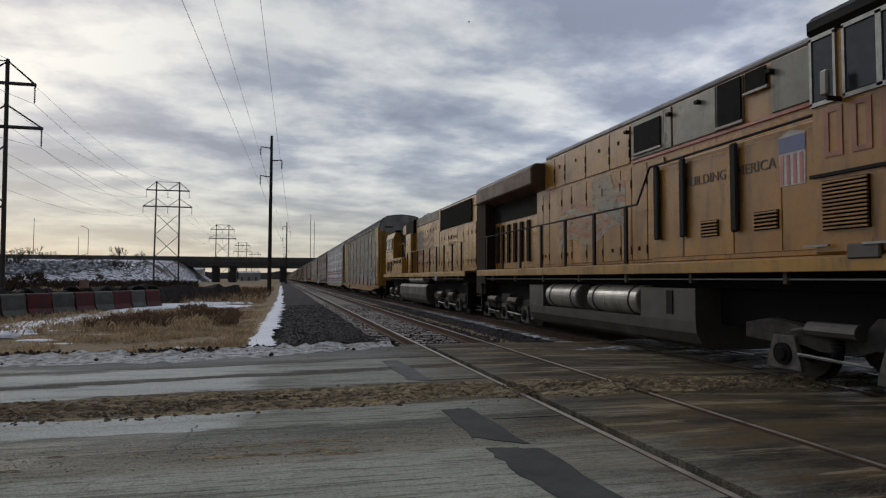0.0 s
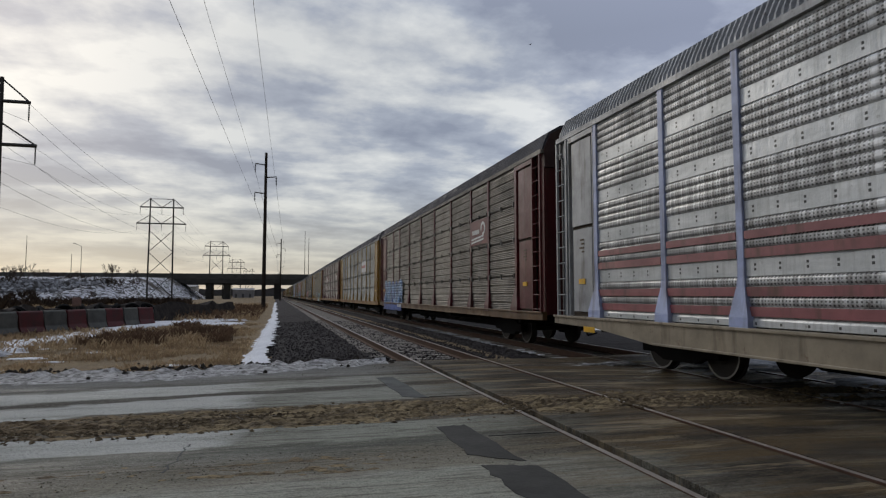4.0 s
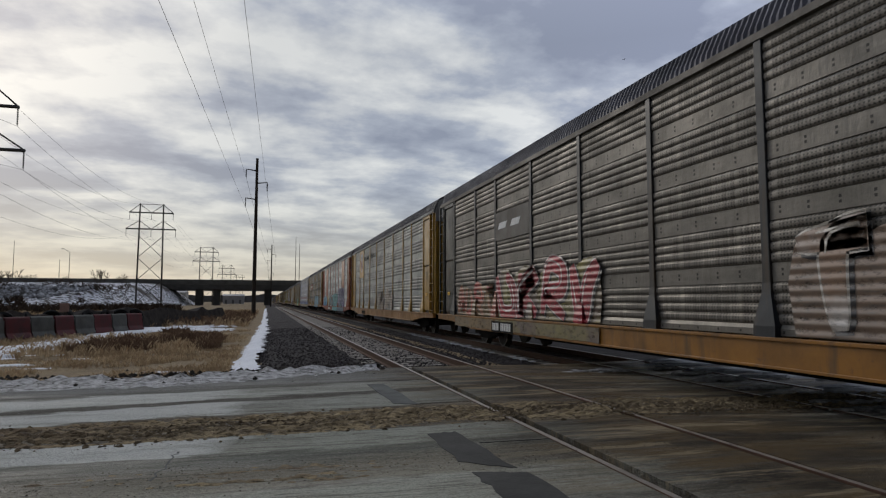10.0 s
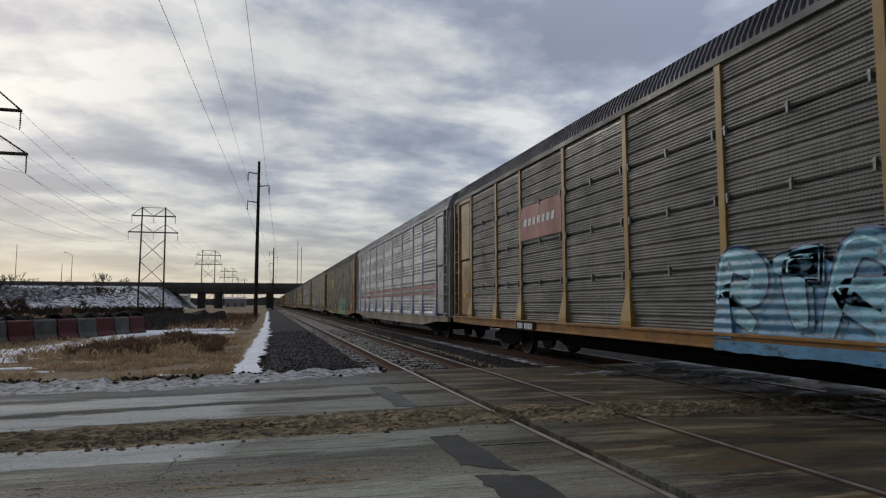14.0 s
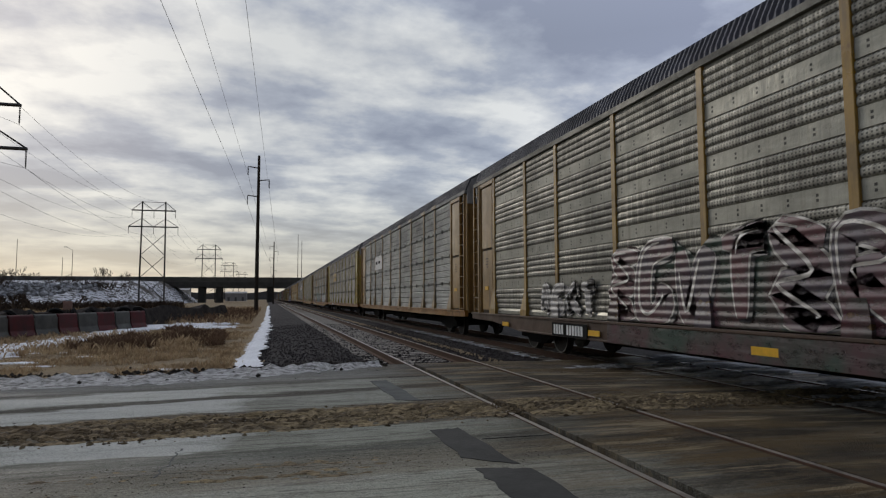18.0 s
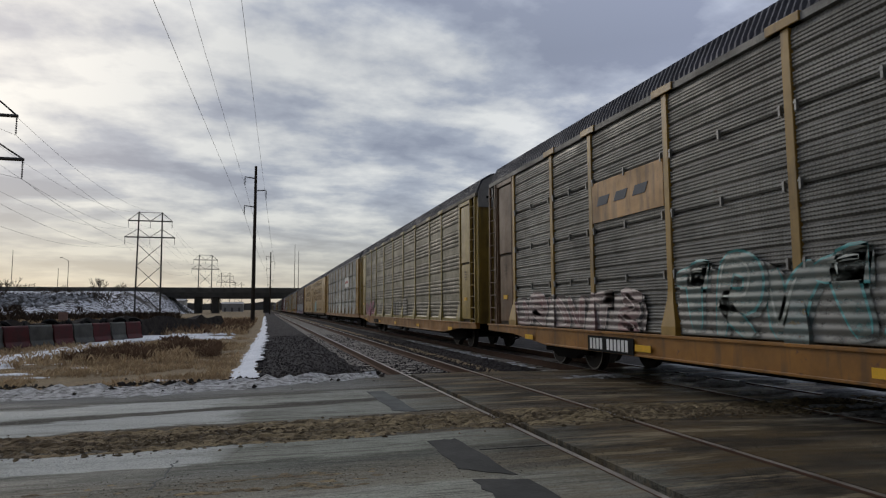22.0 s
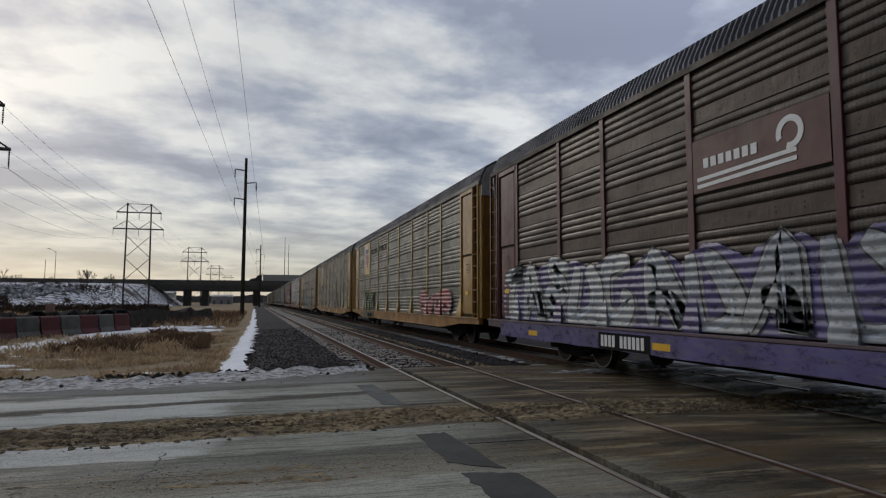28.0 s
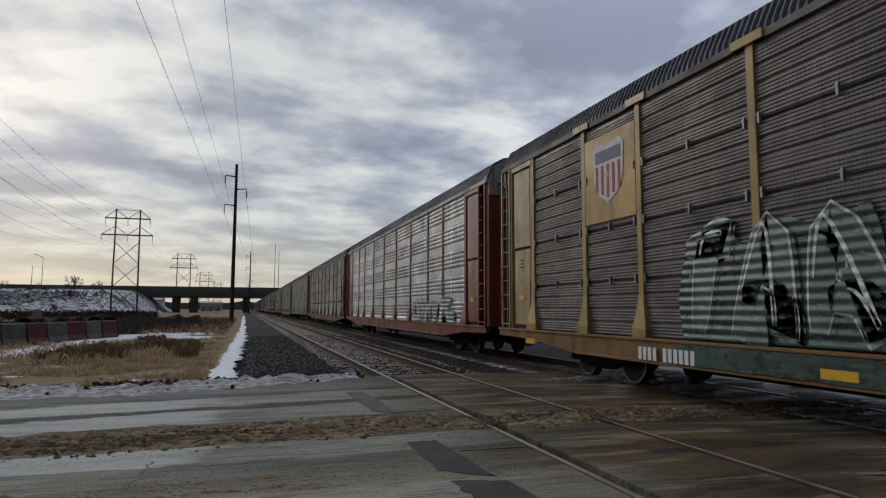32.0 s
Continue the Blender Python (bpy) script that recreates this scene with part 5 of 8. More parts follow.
def underframe(bm):
    box(bm, -0.35, 0.35, 0.9, 26.7, 0.60, 0.95)
    # deepened centre and far sills, shaped to stand in for the shadow below
    prism(bm, [(6.4, 0.62), (7.2, 0.34), (20.4, 0.34), (21.2, 0.62)], "x", -0.42, 0.42)
    box(bm, 1.30, 1.44, 6.0, 21.6, 0.50, 0.95)
    box(bm, -1.44, 1.44, 0.75, 26.85, 0.9, 0.99)
    for y in (2.8, 6.6, 10.5, 14, 17.5, 21.4, 25.2):
        box(bm, -1.4, 1.4, y - 0.08, y + 0.08, 0.66, 0.92)
    bar(bm, (-0.9, 11.0, 0.7), (-0.9, 12.4, 0.7), 0.22, 10)
    bar(bm, (-1.3, 6.5, 0.62), (-1.3, 21.5, 0.62), 0.02, 5)


def truck_frame(bm):
    for s in (-1, 1):
        x = s * 1.0
        prism(bm, [(-1.15, 0.36), (-0.75, 0.36), (-0.45, 0.24), (0.45, 0.24), (0.75, 0.36), (1.15, 0.36), (1.15, 0.56), (0.8, 0.62), (0.5, 0.75), (-0.5, 0.75), (-0.8, 0.62), (-1.15, 0.56)],
              "x", x - 0.09, x + 0.09)
        for k in (-0.16, 0, 0.16):
            bar(bm, (x, k, 0.30), (x, k, 0.55), 0.065, 8)
    box(bm, -1.0, 1.0, -0.22, 0.22, 0.45, 0.68)


def wheelset(bm):
    bar(bm, (-0.9, 0, 0), (0.9, 0, 0), 0.08, 8)
    for s in (-1, 1):
        bar(bm, (s * 0.70, 0, 0), (s * 0.82, 0, 0), 0.445, 28, 0.43)
        bar(bm, (s * 0.66, 0, 0), (s * 0.70, 0, 0), 0.475, 28)
        bar(bm, (s * 0.83, 0, 0), (s * 0.86, 0, 0), 0.2, 16, 0.12)


def tread_ring(bm):
    n = 28
    for s in (-1,):
        for r0, r1, x in ((0.405, 0.44, 0.826),):
            a = [bm.verts.new((s * x, r0 * math.cos(2 * math.pi * i / n), r0 * math.sin(2 * math.pi * i / n))) for i in range(n)]
            b = [bm.verts.new((s * x, r1 * math.cos(2 * math.pi * i / n), r1 * math.sin(2 * math.pi * i / n))) for i in range(n)]
            for i in range(n):
                bm.faces.new((a[i], a[(i + 1) % n], b[(i + 1) % n], b[i]))


def coupler(bm):
    box(bm, -0.12, 0.12, -0.05, 0.75, 0.72, 0.98)
    box(bm, -0.2, 0.2, -0.2, 0.12, 0.70, 1.0)
    bar(bm, (-0.4, 0.6, 0.85), (-0.42, 0.25, 0.42), 0.03, 6)
    bar(bm, (-0.42, 0.25, 0.42), (-0.30, -0.02, 0.5), 0.03, 6)
    bar(bm, (-1.35, 0.75, 0.72), (0.2, 0.75, 0.72), 0.025, 6)


def far_side(bm):
    o = [(1.46, 0.62)]
    for y in POSTS:
        o += [(1.56, y - 0.08), (1.63, y - 0.08), (1.63, y + 0.08), (1.56, y + 0.08)]
    o = [(1.46, 0.62), (1.56, 0.62)] + o[1:] + [(1.56, 26.98), (1.46, 26.98)]
    prism(bm, o, "z", 0.6, 5.33)


def clip_mesh(bm):
    box(bm, -0.045, 0.0, -0.018, 0.018, -0.075, 0.075)
    box(bm, -0.052, -0.04, -0.025, 0.025, 0.02, 0.05)


END_BACK = simple(end_backing, "door_recess")
END_PANEL, LADDER, LADDER_PANEL = simple(end_panel, "end_panel"), simple(ladder, "ladder"), simple(ladder_panel, "ladder_panel")
END_WALL, END_CAP, FASCIA = simple(end_wall, "end_wall"), simple(end_cap, "end_cap"), simple(fascia, "roof_rail")
UNDERFRAME, TRUCK, WHEELSET, RING = simple(underframe, "underframe"), simple(truck_frame, "truck_frame"), simple(wheelset, "wheelset"), simple(tread_ring, "tread")
COUPLER, FAR_SIDE, CLIP = simple(coupler, "coupler", 0.02), simple(far_side, "far_side"), simple(clip_mesh, "panel_clip")

YELLOW, GOLD, CREAM, MAROON, ORANGE = (0.46, 0.24, 0.02), (0.42, 0.215, 0.022), (0.40, 0.275, 0.055), (0.13, 0.013, 0.016), (0.40, 0.078, 0.016)
GREY, DARK, TAN, BROWN = (0.46, 0.47, 0.48), (0.012, 0.015, 0.014), (0.37, 0.215, 0.06), (0.16, 0.085, 0.04)
SILVER, WARM, DULL, MAUVE, OLIVE, RUSTY, BRIGHT = ((0.36, 0.37, 0.36), (0.24, 0.232, 0.198), (0.25, 0.247, 0.23), (0.25, 0.228, 0.20), (0.205, 0.202, 0.16), (0.072, 0.052, 0.032),
                                                   (0.62, 0.63, 0.64))
ROOF_DARK, ROOF_PALE = (0.10, 0.10, 0.118), (0.34, 0.35, 0.36)
SIDE = -1.56


CAP_MARK = simple(lambda bm: box(bm, 0, 0.62, -0.004, 0.0, 0, 0.09), "cap_marking")


def truck(parent, y):
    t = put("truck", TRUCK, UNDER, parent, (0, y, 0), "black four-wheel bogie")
    for dy in (-0.9, 0.9):
        w = put("wheelset", WHEELSET, WHEEL, t, (0, dy, 0.455))
        r = put("tread", RING, TREAD, t, (0, dy, 0.455))
    return t


def plate(parent, name, y0, y1, z0, z1, mat, out=0.052, label=""):
    bm = bmesh.new()
    box(bm, SIDE - out, SIDE - out + 0.012, y0, y1, z0, z1)
    return part(name, bm, mat, parent, label)


def letters(parent, text, y, z, size, mat, out=0.06, wide=1.0, label=""):
    """Raised lettering on the near side, letter by letter; it reads from the side, so the text runs towards -y."""
    cu = bpy.data.curves.new("lettering", "FONT")
    cu.body, cu.size, cu.extrude = text, size, 0.003
    tmp = bpy.data.objects.new("lettering", cu)
    me = bpy.data.meshes.new_from_object(tmp)
    bpy.data.objects.remove(tmp)
    bm = bmesh.new()
    bm.from_mesh(me)
    todo = set(bm.faces)
    m = Matrix.Translation((SIDE - out, y, z)) @ Euler((radians(90), 0, radians(-90))).to_matrix().to_4x4() @ Matrix.Diagonal((wide, 1, 1, 1))
    while todo:
        island, edge = set(), [todo.pop()]
        while edge:
            f = edge.pop()
            island.add(f)
            for v in f.verts:
                for g in v.link_faces:
                    if g in todo:
                        todo.discard(g)
                        edge.append(g)
        idx, vs, fs = {}, [], []
        for f in island:
            for v in f.verts:
                if v not in idx:
                    idx[v] = len(vs)
                    vs.append(tuple(m @ v.co))
            fs.append([idx[v] for v in f.verts])
        raw("letter", vs, fs, mat, parent)
    bm.free()


MARKS = {}
FOOT, FOOT_WIDE = simple(lambda b: post_foot(b, 0.2, 0.004), "graffiti_foot"), simple(lambda b: post_foot(b, 0.26, 0.004), "graffiti_foot")


def marks(parent, y, z, h, n, mat, out=0.18, pitch=0.72):
    """A line of plain upright bars in place of a reporting mark."""
    if h not in MARKS:
        bm = bmesh.new()
        box(bm, 0, 0.01, -h * 0.42, 0, 0, h)
        MARKS[h] = finish(bm, "marking")
    for i in range(n):
        if i != 4:
            put("marking", MARKS[h], mat, parent, (SIDE - out, y - i * h * pitch, z))


SHAPES = (((-.7, -1), (-.6, 1), (.5, .9), (.6, .1), (-.5, 0), (.75, -1)), ((.6, 1), (-.6, .7), (-.7, -.6), (.1, -1), (.7, -.5), (.1, -.1)), ((-.75, 1), (-.1, -1), (.35, .3), (.75, 1)),
          ((-.7, -1), (0, 1), (.7, -1), (.4, -.3), (-.45, -.3)), ((-.7, 1), (-.65, -1), (.7, -.9), (.65, .2), (.1, .9)), ((.7, .9), (-.6, 1), (.5, .1), (-.6, -.2), (.6, -1), (-.7, -.8)),
          ((-.7, 1), (-.6, -1), (-.6, 0), (.7, .9), (-.4, .1), (.7, -1)), ((-.8, .9), (.75, 1), (0, .8), (.05, -1)))


def graffiti(parent, y0, y1, z0, z1, fill, line, seed, n=6, back=None):
    """Sprayed shapes: a cloud of paint behind, swung strokes with an outline, a shadow and a glint each. What falls on the sill is a band of its own."""
    rng = random.Random(seed)
    ribs = not parent.name.startswith("vented")
    tone = lambda col: spray("graffiti_spray" if ribs else "sheet_spray", col, ribs)
    out = 0.062
    if back is None and z1 - z0 > 1.3:
        back = dim(fill[0] if isinstance(fill[0], tuple) else fill, 0.6)
    low = max(z0, 1.02)
    w, h = (y1 - y0) / n, z1 - low
    if back:
        bm = bmesh.new()
        pts, m = [], max(16, int((y1 - y0) * 9))
        for i in range(m + 1):
            y = y0 + (y1 - y0) * i / m
            hump = abs(math.sin(math.pi * (y1 - y) / w * 0.9 + seed))
            pts.append((y, z1 - 0.22 * h + 0.22 * h * hump + rng.uniform(-0.04, 0.03) - (0.5 * h if i in (0, m) else 0.15 * h if i in (1, m - 1) else 0)))
        prism(bm, [(y0 + 0.1, low)] + pts + [(y1 - 0.1, low)], "x", SIDE - out, SIDE - out + 0.004)
        part("graffiti_cloud", bm, tone(back), parent)
    if z0 < 0.9:
        bm = bmesh.new()
        top = [(y0 + (y1 - y0) * k / 24, 0.93) for k in range(25)]
        bot = [(y0 + (y1 - y0) * k / 24, max(z0, 0.48) + rng.uniform(0, 0.03)) for k in range(25)]
        prism(bm, bot + top[::-1], "x", SIDE - 0.156, SIDE - 0.146)
        part("graffiti_band", bm, spray("sill_spray", back or fill, False), parent)
    for k, y in enumerate(POSTS):
        if ribs and y0 < y < y1 and parent.name.startswith("auto"):
            put("graffiti_foot", FOOT_WIDE if k in (0, 9) else FOOT, tone(fill if k % 2 else back or fill), parent, (SIDE, y, 0))
    light = dim(line, 1.3) if sum(line) > 0.9 else dim(fill[1] if isinstance(fill[0], tuple) else fill, 1.7)
    ink, body, glint = tone(line), tone(fill), tone(light)
    dark = tone((0.03, 0.03, 0.035) if max(line) > 0.34 else dim(fill[0] if isinstance(fill[0], tuple) else fill, 0.6))
    for i in range(n):
        cy = y1 - (i + 0.5) * w
        lean, big = rng.uniform(-0.3, 0.3), rng.uniform(0.88, 1.08)
        at = lambda u, q: (cy - (u + lean * q) * w * 0.50, low + h * (0.48 + 0.42 * q * big))
        shape = [at(u + rng.uniform(-.14, .14), q + rng.uniform(-.1, .1)) for u, q in rng.choice(SHAPES)]
        line_pts = swung(shape)
        wide = min(w * 0.42, h * 0.34) * rng.uniform(0.85, 1.15)
        x = SIDE - out - 0.006 - 0.014 * (i % 2)
        stroke("graffiti_shadow", [(y - 0.06, z - 0.05) for y, z in line_pts], wide + 0.12, x, dark, parent)
        stroke("graffiti_outline", line_pts, wide + 0.09, x - 0.003, ink, parent)
        stroke("graffiti_letter", line_pts, wide, x - 0.006, body, parent)
        stroke("graffiti_glint", [(y + wide * 0.22, z + wide * 0.2) for y, z in line_pts[2:-4]], wide * 0.13, x - 0.009, glint, parent)


def worn_arches(parent, arches):
    """A worn tag: thin dark outlines of round-topped letters over a faint pale wash."""
    ink, wash = spray("worn_dark_spray", (0.075, 0.06, 0.05)), spray("worn_pale_spray", (0.165, 0.152, 0.125))
    for y, w, h in arches:
        rim = [(y + w / 2 * math.cos(a), 1.12 + h - w * 0.35 + w * 0.35 * math.sin(a)) for a in (math.pi * k / 14 for k in range(15))]
        line = [(y + w * 0.45, 1.12), (y + w / 2, 1.12 + h * 0.4)] + rim + [(y - w / 2, 1.12 + h * 0.4), (y - w * 0.56, 1.12)]
        bm = bmesh.new()
        prism(bm, line, "x", SIDE - 0.062, SIDE - 0.058)
        part("graffiti_wash", bm, wash, parent)
        stroke("graffiti_outline", line, 0.055, SIDE - 0.066, ink, parent)
        stroke("graffiti_curl", [(y + w * 0.1 * math.sin(k), 1.2 + h * 0.6 * k / 8) for k in range(9)], 0.04, SIDE - 0.067, ink, parent)


def swung(pts, k=5):
    """A smooth line through points."""
    out = []
    n = len(pts)
    for i in range(n - 1):
        a, b, c, d = (Vector(pts[max(0, min(n - 1, j))]) for j in (i - 1, i, i + 1, i + 2))
        for m in range(k):
            t = m / k
            out.append(tuple(0.5 * (2 * b + (c - a) * t + (2 * a - 5 * b + 4 * c - d) * t * t + (3 * b - a - 3 * c + d) * t ** 3)))
    return out + [tuple(pts[-1])]


def stroke(name, pts, width, x, mat, parent, lo=1.02, hi=9.0):
    """A painted line that swells in its middle and thins towards both ends."""
    vs = []
    n = len(pts)
    for i, p in enumerate(pts):
        a, b = pts[max(0, i - 1)], pts[min(n - 1, i + 1)]
        d = math.hypot(b[0] - a[0], b[1] - a[1]) or 1
        t = width * 0.5 * (0.45 + 0.55 * math.sin(math.pi * i / (n - 1)) ** 0.6)
        ny, nz = -(b[1] - a[1]) / d * t, (b[0] - a[0]) / d * t
        vs += [(x, p[0] + ny, min(hi, max(lo, p[1] + nz))), (x, p[0] - ny, min(hi, max(lo, p[1] - nz)))]
    fs = [(2 * i, 2 * i + 1, 2 * i + 3, 2 * i + 2) for i in range(n - 1)]
    return raw(name, vs, fs, mat, parent)


def spray(name, col, ribbed=True):
    """Spray paint with soft fades between two tones; worn through by ribs and weather."""
    key = (name, col)
    if key in MATS:
        return MATS[key]
    m, nt, b = base_mat(name)
    v = coords(nt)
    f, g = noise_fac(nt, v, 0.9, 4), noise_fac(nt, coords(nt, (1, 1.0, 7)), 2.2, 5, 0.7)
    two = col if isinstance(col[0], tuple) else (dim(col, 0.75), dim(col, 1.2))
    c = mix(nt, ranged(nt, f, 0.38, 0.62), two[0], two[1])
    c = mix(nt, ranged(nt, g, 0.50, 0.66, 0, 0.55), c, (0.15, 0.14, 0.13))
    nt.links.new(c, b.inputs["Base Color"])
    b.inputs["Roughness"].default_value = 0.42
    co = nt.nodes.new("ShaderNodeTexCoord")
    sep = nt.nodes.new("ShaderNodeSeparateXYZ")
    nt.links.new(co.outputs["Object"], sep.inputs[0])
    wave = math2(nt, "MULTIPLY", 1.0 if ribbed else 0.0, math2(nt, "SINE", math2(nt, "MULTIPLY", sep.outputs[2], 6.2832 / 0.1435)))
    bump(nt, b, wave, 0.5, 0.020)
    # thin paint that the sheet below shows through
    worn = noise_fac(nt, coords(nt, (1, 1.2, 2.5)), 3.0, 7, 0.75)
    nt.links.new(ranged(nt, math2(nt, "ADD", worn, math2(nt, "MULTIPLY", wave, 0.05)), 0.34, 0.50, 0.40, 1.0), b.inputs["Alpha"])
    MATS[key] = m
    return m


def rack_car(c, label, kind="ribbed", post=YELLOW, tint=WARM, end=None, sill=None, roof=ROOF_DARK, deep=True, cap=False, wide_end=None, endwall=None, rust=0.35):
    """A covered two-deck car carrier. y = 0 is the middle of the coupling at its leading end."""
    end, sill = end or post, sill or post
    car = empty("autorack_car", pose(TRACK_F, front(c), TRAIN_Z), label, "railway car", "car carriers of the train")
    pm, em, sm = paint("post_paint", (post[0] * 0.74, post[1] * 0.84, post[2] * 1.25), 0.40, rust), paint("end_paint", dim(end, 0.78), 0.42, rust), paint("sill_paint", (sill[0] * 0.64, sill[1] * 0.52, sill[2] * 0.36), 0.5, min(1, rust + 0.4))
    tint = dim(tint, {1: 0.62, 13: 1.25, 7: 0.70, 23: 0.47, 24: 0.78, 22: 0.78, 5: 1.12, 15: 1.1, 16: 1.05}.get(c, 0.86 if kind == "ribbed" and tint in (WARM, DULL, MAUVE, OLIVE) else 1.0))
    gm = galvanised("galvanised_side" if kind == "ribbed" else "fine_ribbed_side", tint, 0.36, 0.45, 0.6, kind == "ribbed")
    edges = list(POSTS)
    for a, b in zip(edges, edges[1:]):
        w = min(WIDTHS, key=lambda k: abs(k - (b - a)))
        p = put("side_panel", PANELS[(kind, w)], gm, car, (SIDE, a + 0.06, PANEL_Z))
        p.scale.y = (b - a - 0.10) / (w - 0.12)
        if kind == "seamed":
            for s in (1, 2, 3):
                for y in (a + 0.14, (a + b) / 2, b - 0.14):
                    put("panel_clip", CLIP, TREAD_DULL, car, (SIDE - 0.03, y, PANEL_Z + 1.046 * s - 0.01))
        if c in (17, 23):
            bm = bmesh.new()
            box(bm, SIDE - 0.075, SIDE - 0.01, a + 0.12, b - 0.12, 0.95, 1.10)
            part("foot_strip", bm, pm, car)
    for i, y in enumerate(edges):
        put("post", (POST_WIDE if i in (0, 9) else POST_CAP if cap else POST), pm, car, (SIDE, y, 0))
    for flip in (False, True):
        def at(y, w=0.0):
            return CAR - y - w if flip else y
        put("end_panel", END_PANEL, em, car, (SIDE, at(1.21, 1.26), 0))
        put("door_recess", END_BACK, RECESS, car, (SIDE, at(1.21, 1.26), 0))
        put("ladder_panel", LADDER_PANEL, em, car, (SIDE + 0.09, at(0.63, 0.58), 0))
        put("ladder", LADDER, em, car, (SIDE, at(0.63, 0.58), 0))
        e = put("end_wall", END_WALL, paint("end_wall_paint", endwall or dim(end, 0.75), 0.5, rust), car, (0, at(0.66), 0))
        k = put("end_cap", END_CAP, paint("pale_end_paint", (0.27, 0.27, 0.27) if post not in (MAROON, ORANGE) else (0.05, 0.02, 0.018), 0.65, 0.25), car, (0, at(0.59), 0))
        if flip:
            for o in (e, k):
                o.rotation_euler.z = math.pi
        if not flip:
            put("cap_marking", CAP_MARK, BLACK, k, (-1.25, -0.024, 5.14))
        cp = put("coupler", COUPLER, UNDER, car, (0, at(0.2), 0))
        if flip:
            cp.rotation_euler.z = math.pi
    put("side_sill", SILL_DEEP if deep else SILL_THIN, sm, car, (SIDE + 0.02, 0, 0))
    put("roof", ROOF, galvanised("roof_sheet", roof, 0.5, 0.4, 0.3, False), car)
    put("roof_rail", FASCIA, galvanised("roof_edge", dim(tint, 0.7), 0.5, 0.3, 0.6, False), car, (SIDE, 0, 0))
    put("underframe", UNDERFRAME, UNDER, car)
    put("far_side", FAR_SIDE, gm, car)
    truck(car, 4.6), truck(car, CAR - 4.6)
    return car


# darkened mustard: raised slot bars and rivets carry their shade in this colour
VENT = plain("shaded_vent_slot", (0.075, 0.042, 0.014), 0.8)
# dark brown on the door backing stands for the shade in the gaps
RECESS = paint("recess_shade_paint", (0.05, 0.032, 0.018), 0.7, 0.5)
TREAD_DULL = plain("zinc_clip", (0.26, 0.26, 0.25), 0.4, 0.6)


def vented_car(c, label, first):
    """One unit of an articulated closed car carrier: smooth yellow sheets with patches of vent slots."""
    L = MAX_UNIT
    car = empty("vented_autorack_car", pose(TRACK_F, front(c), TRAIN_Z), label, "railway car", "car carriers of the train")
    ym = paint("mustard_side_paint", (0.39, 0.225, 0.045), 0.4, 0.15)
    dm = plain("brown_channel_paint", (0.07, 0.036, 0.018), 0.75)
    n = 12
    y0, y1 = (2.9, L - 0.5) if first else (0.5, L - 2.9)
    w = (y1 - y0) / n
    cols = 7
    pitch = (w - 0.30) / cols
    def slots(rows):
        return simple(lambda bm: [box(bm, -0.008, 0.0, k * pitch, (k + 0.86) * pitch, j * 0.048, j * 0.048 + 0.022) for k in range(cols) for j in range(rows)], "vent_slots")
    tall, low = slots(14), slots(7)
    rivets = simple(lambda bm: [box(bm, -0.008, 0.0, y, y + 0.022, z, z + 0.022) for z in (1.72, 1.95, 2.25, 3.36, 4.24, 4.36) for y in [0.10 + (w - 0.2) * q / 9 for q in range(10)]], "rivets")
    sheet_me = simple(lambda bm: box(bm, -0.045, 0.03, 0.075, w - 0.075, 0.95, 5.24), "side_sheet", 0.010)
    for i in range(n):
        put("side_panel", sheet_me, ym, car, (SIDE, y0 + i * w, 0))
        tagged(put("rivets", rivets, VENT, car, (SIDE - 0.043, y0 + i * w, 0)), kind="stuff")
        if i not in (0, 1, n - 1):
            for me, z in ((low, 1.22), (tall, 2.58), (tall, 3.46), (tall, 4.48)):
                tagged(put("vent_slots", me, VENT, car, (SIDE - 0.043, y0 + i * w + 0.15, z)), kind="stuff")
    rib = simple(lambda bm: box(bm, -0.006, 0.02, -0.075, 0.075, 0.92, 5.24), "side_rib")
    for i in range(n + 1):
        put("side_rib", rib, dm, car, (SIDE, y0 + i * w, 0))
    bm = bmesh.new()
    box(bm, SIDE + 0.02, 1.56, 0.5, L - 0.5, 0.95, 5.28)
    part("body_core", bm, dm, car)
    step = simple(lambda bm: box(bm, -0.03, 0.1, 0.1, w / 2 - 0.1, 0.74, 0.93), "side_step", 0.01)
    for i in range(n * 2):
        put("side_step", step, dm, car, (SIDE, y0 + i * w / 2, 0))
    e = 0.55 if first else L - 1.15
    put("ladder_panel", LADDER_PANEL, ym, car, (SIDE + 0.0, e, 0))
    put("ladder", LADDER, ym, car, (SIDE, e, 0))
    bm = bmesh.new()
    a, b = (1.2, 2.85) if first else (L - 2.85, L - 1.2)
    box(bm, SIDE - 0.03, SIDE + 0.02, a, b, 0.95, 5.24)
    part("end_panel", bm, ym, car)
    for y, r in ((0.48, 0), (L - 0.48, math.pi)):
        e = put("end_wall", END_WALL, dm, car, (0, y, 0))
        e.rotation_euler.z = r
    put("roof", ROOF_SHORT, galvanised("roof_sheet", ROOF_DARK, 0.5, 0.4, 0.3, False), car)
    bm = bmesh.new()
    box(bm, -0.4, 0.4, 0.4, L - 0.4, 0.55, 0.97)
    part("underframe", bm, UNDER, car)
    truck(car, 3.4 if first else L - 3.4)
    if first:
        truck(car, L)
    return car


def bay(i):
    return POSTS[i] + 0.09, POSTS[i + 1] - 0.09


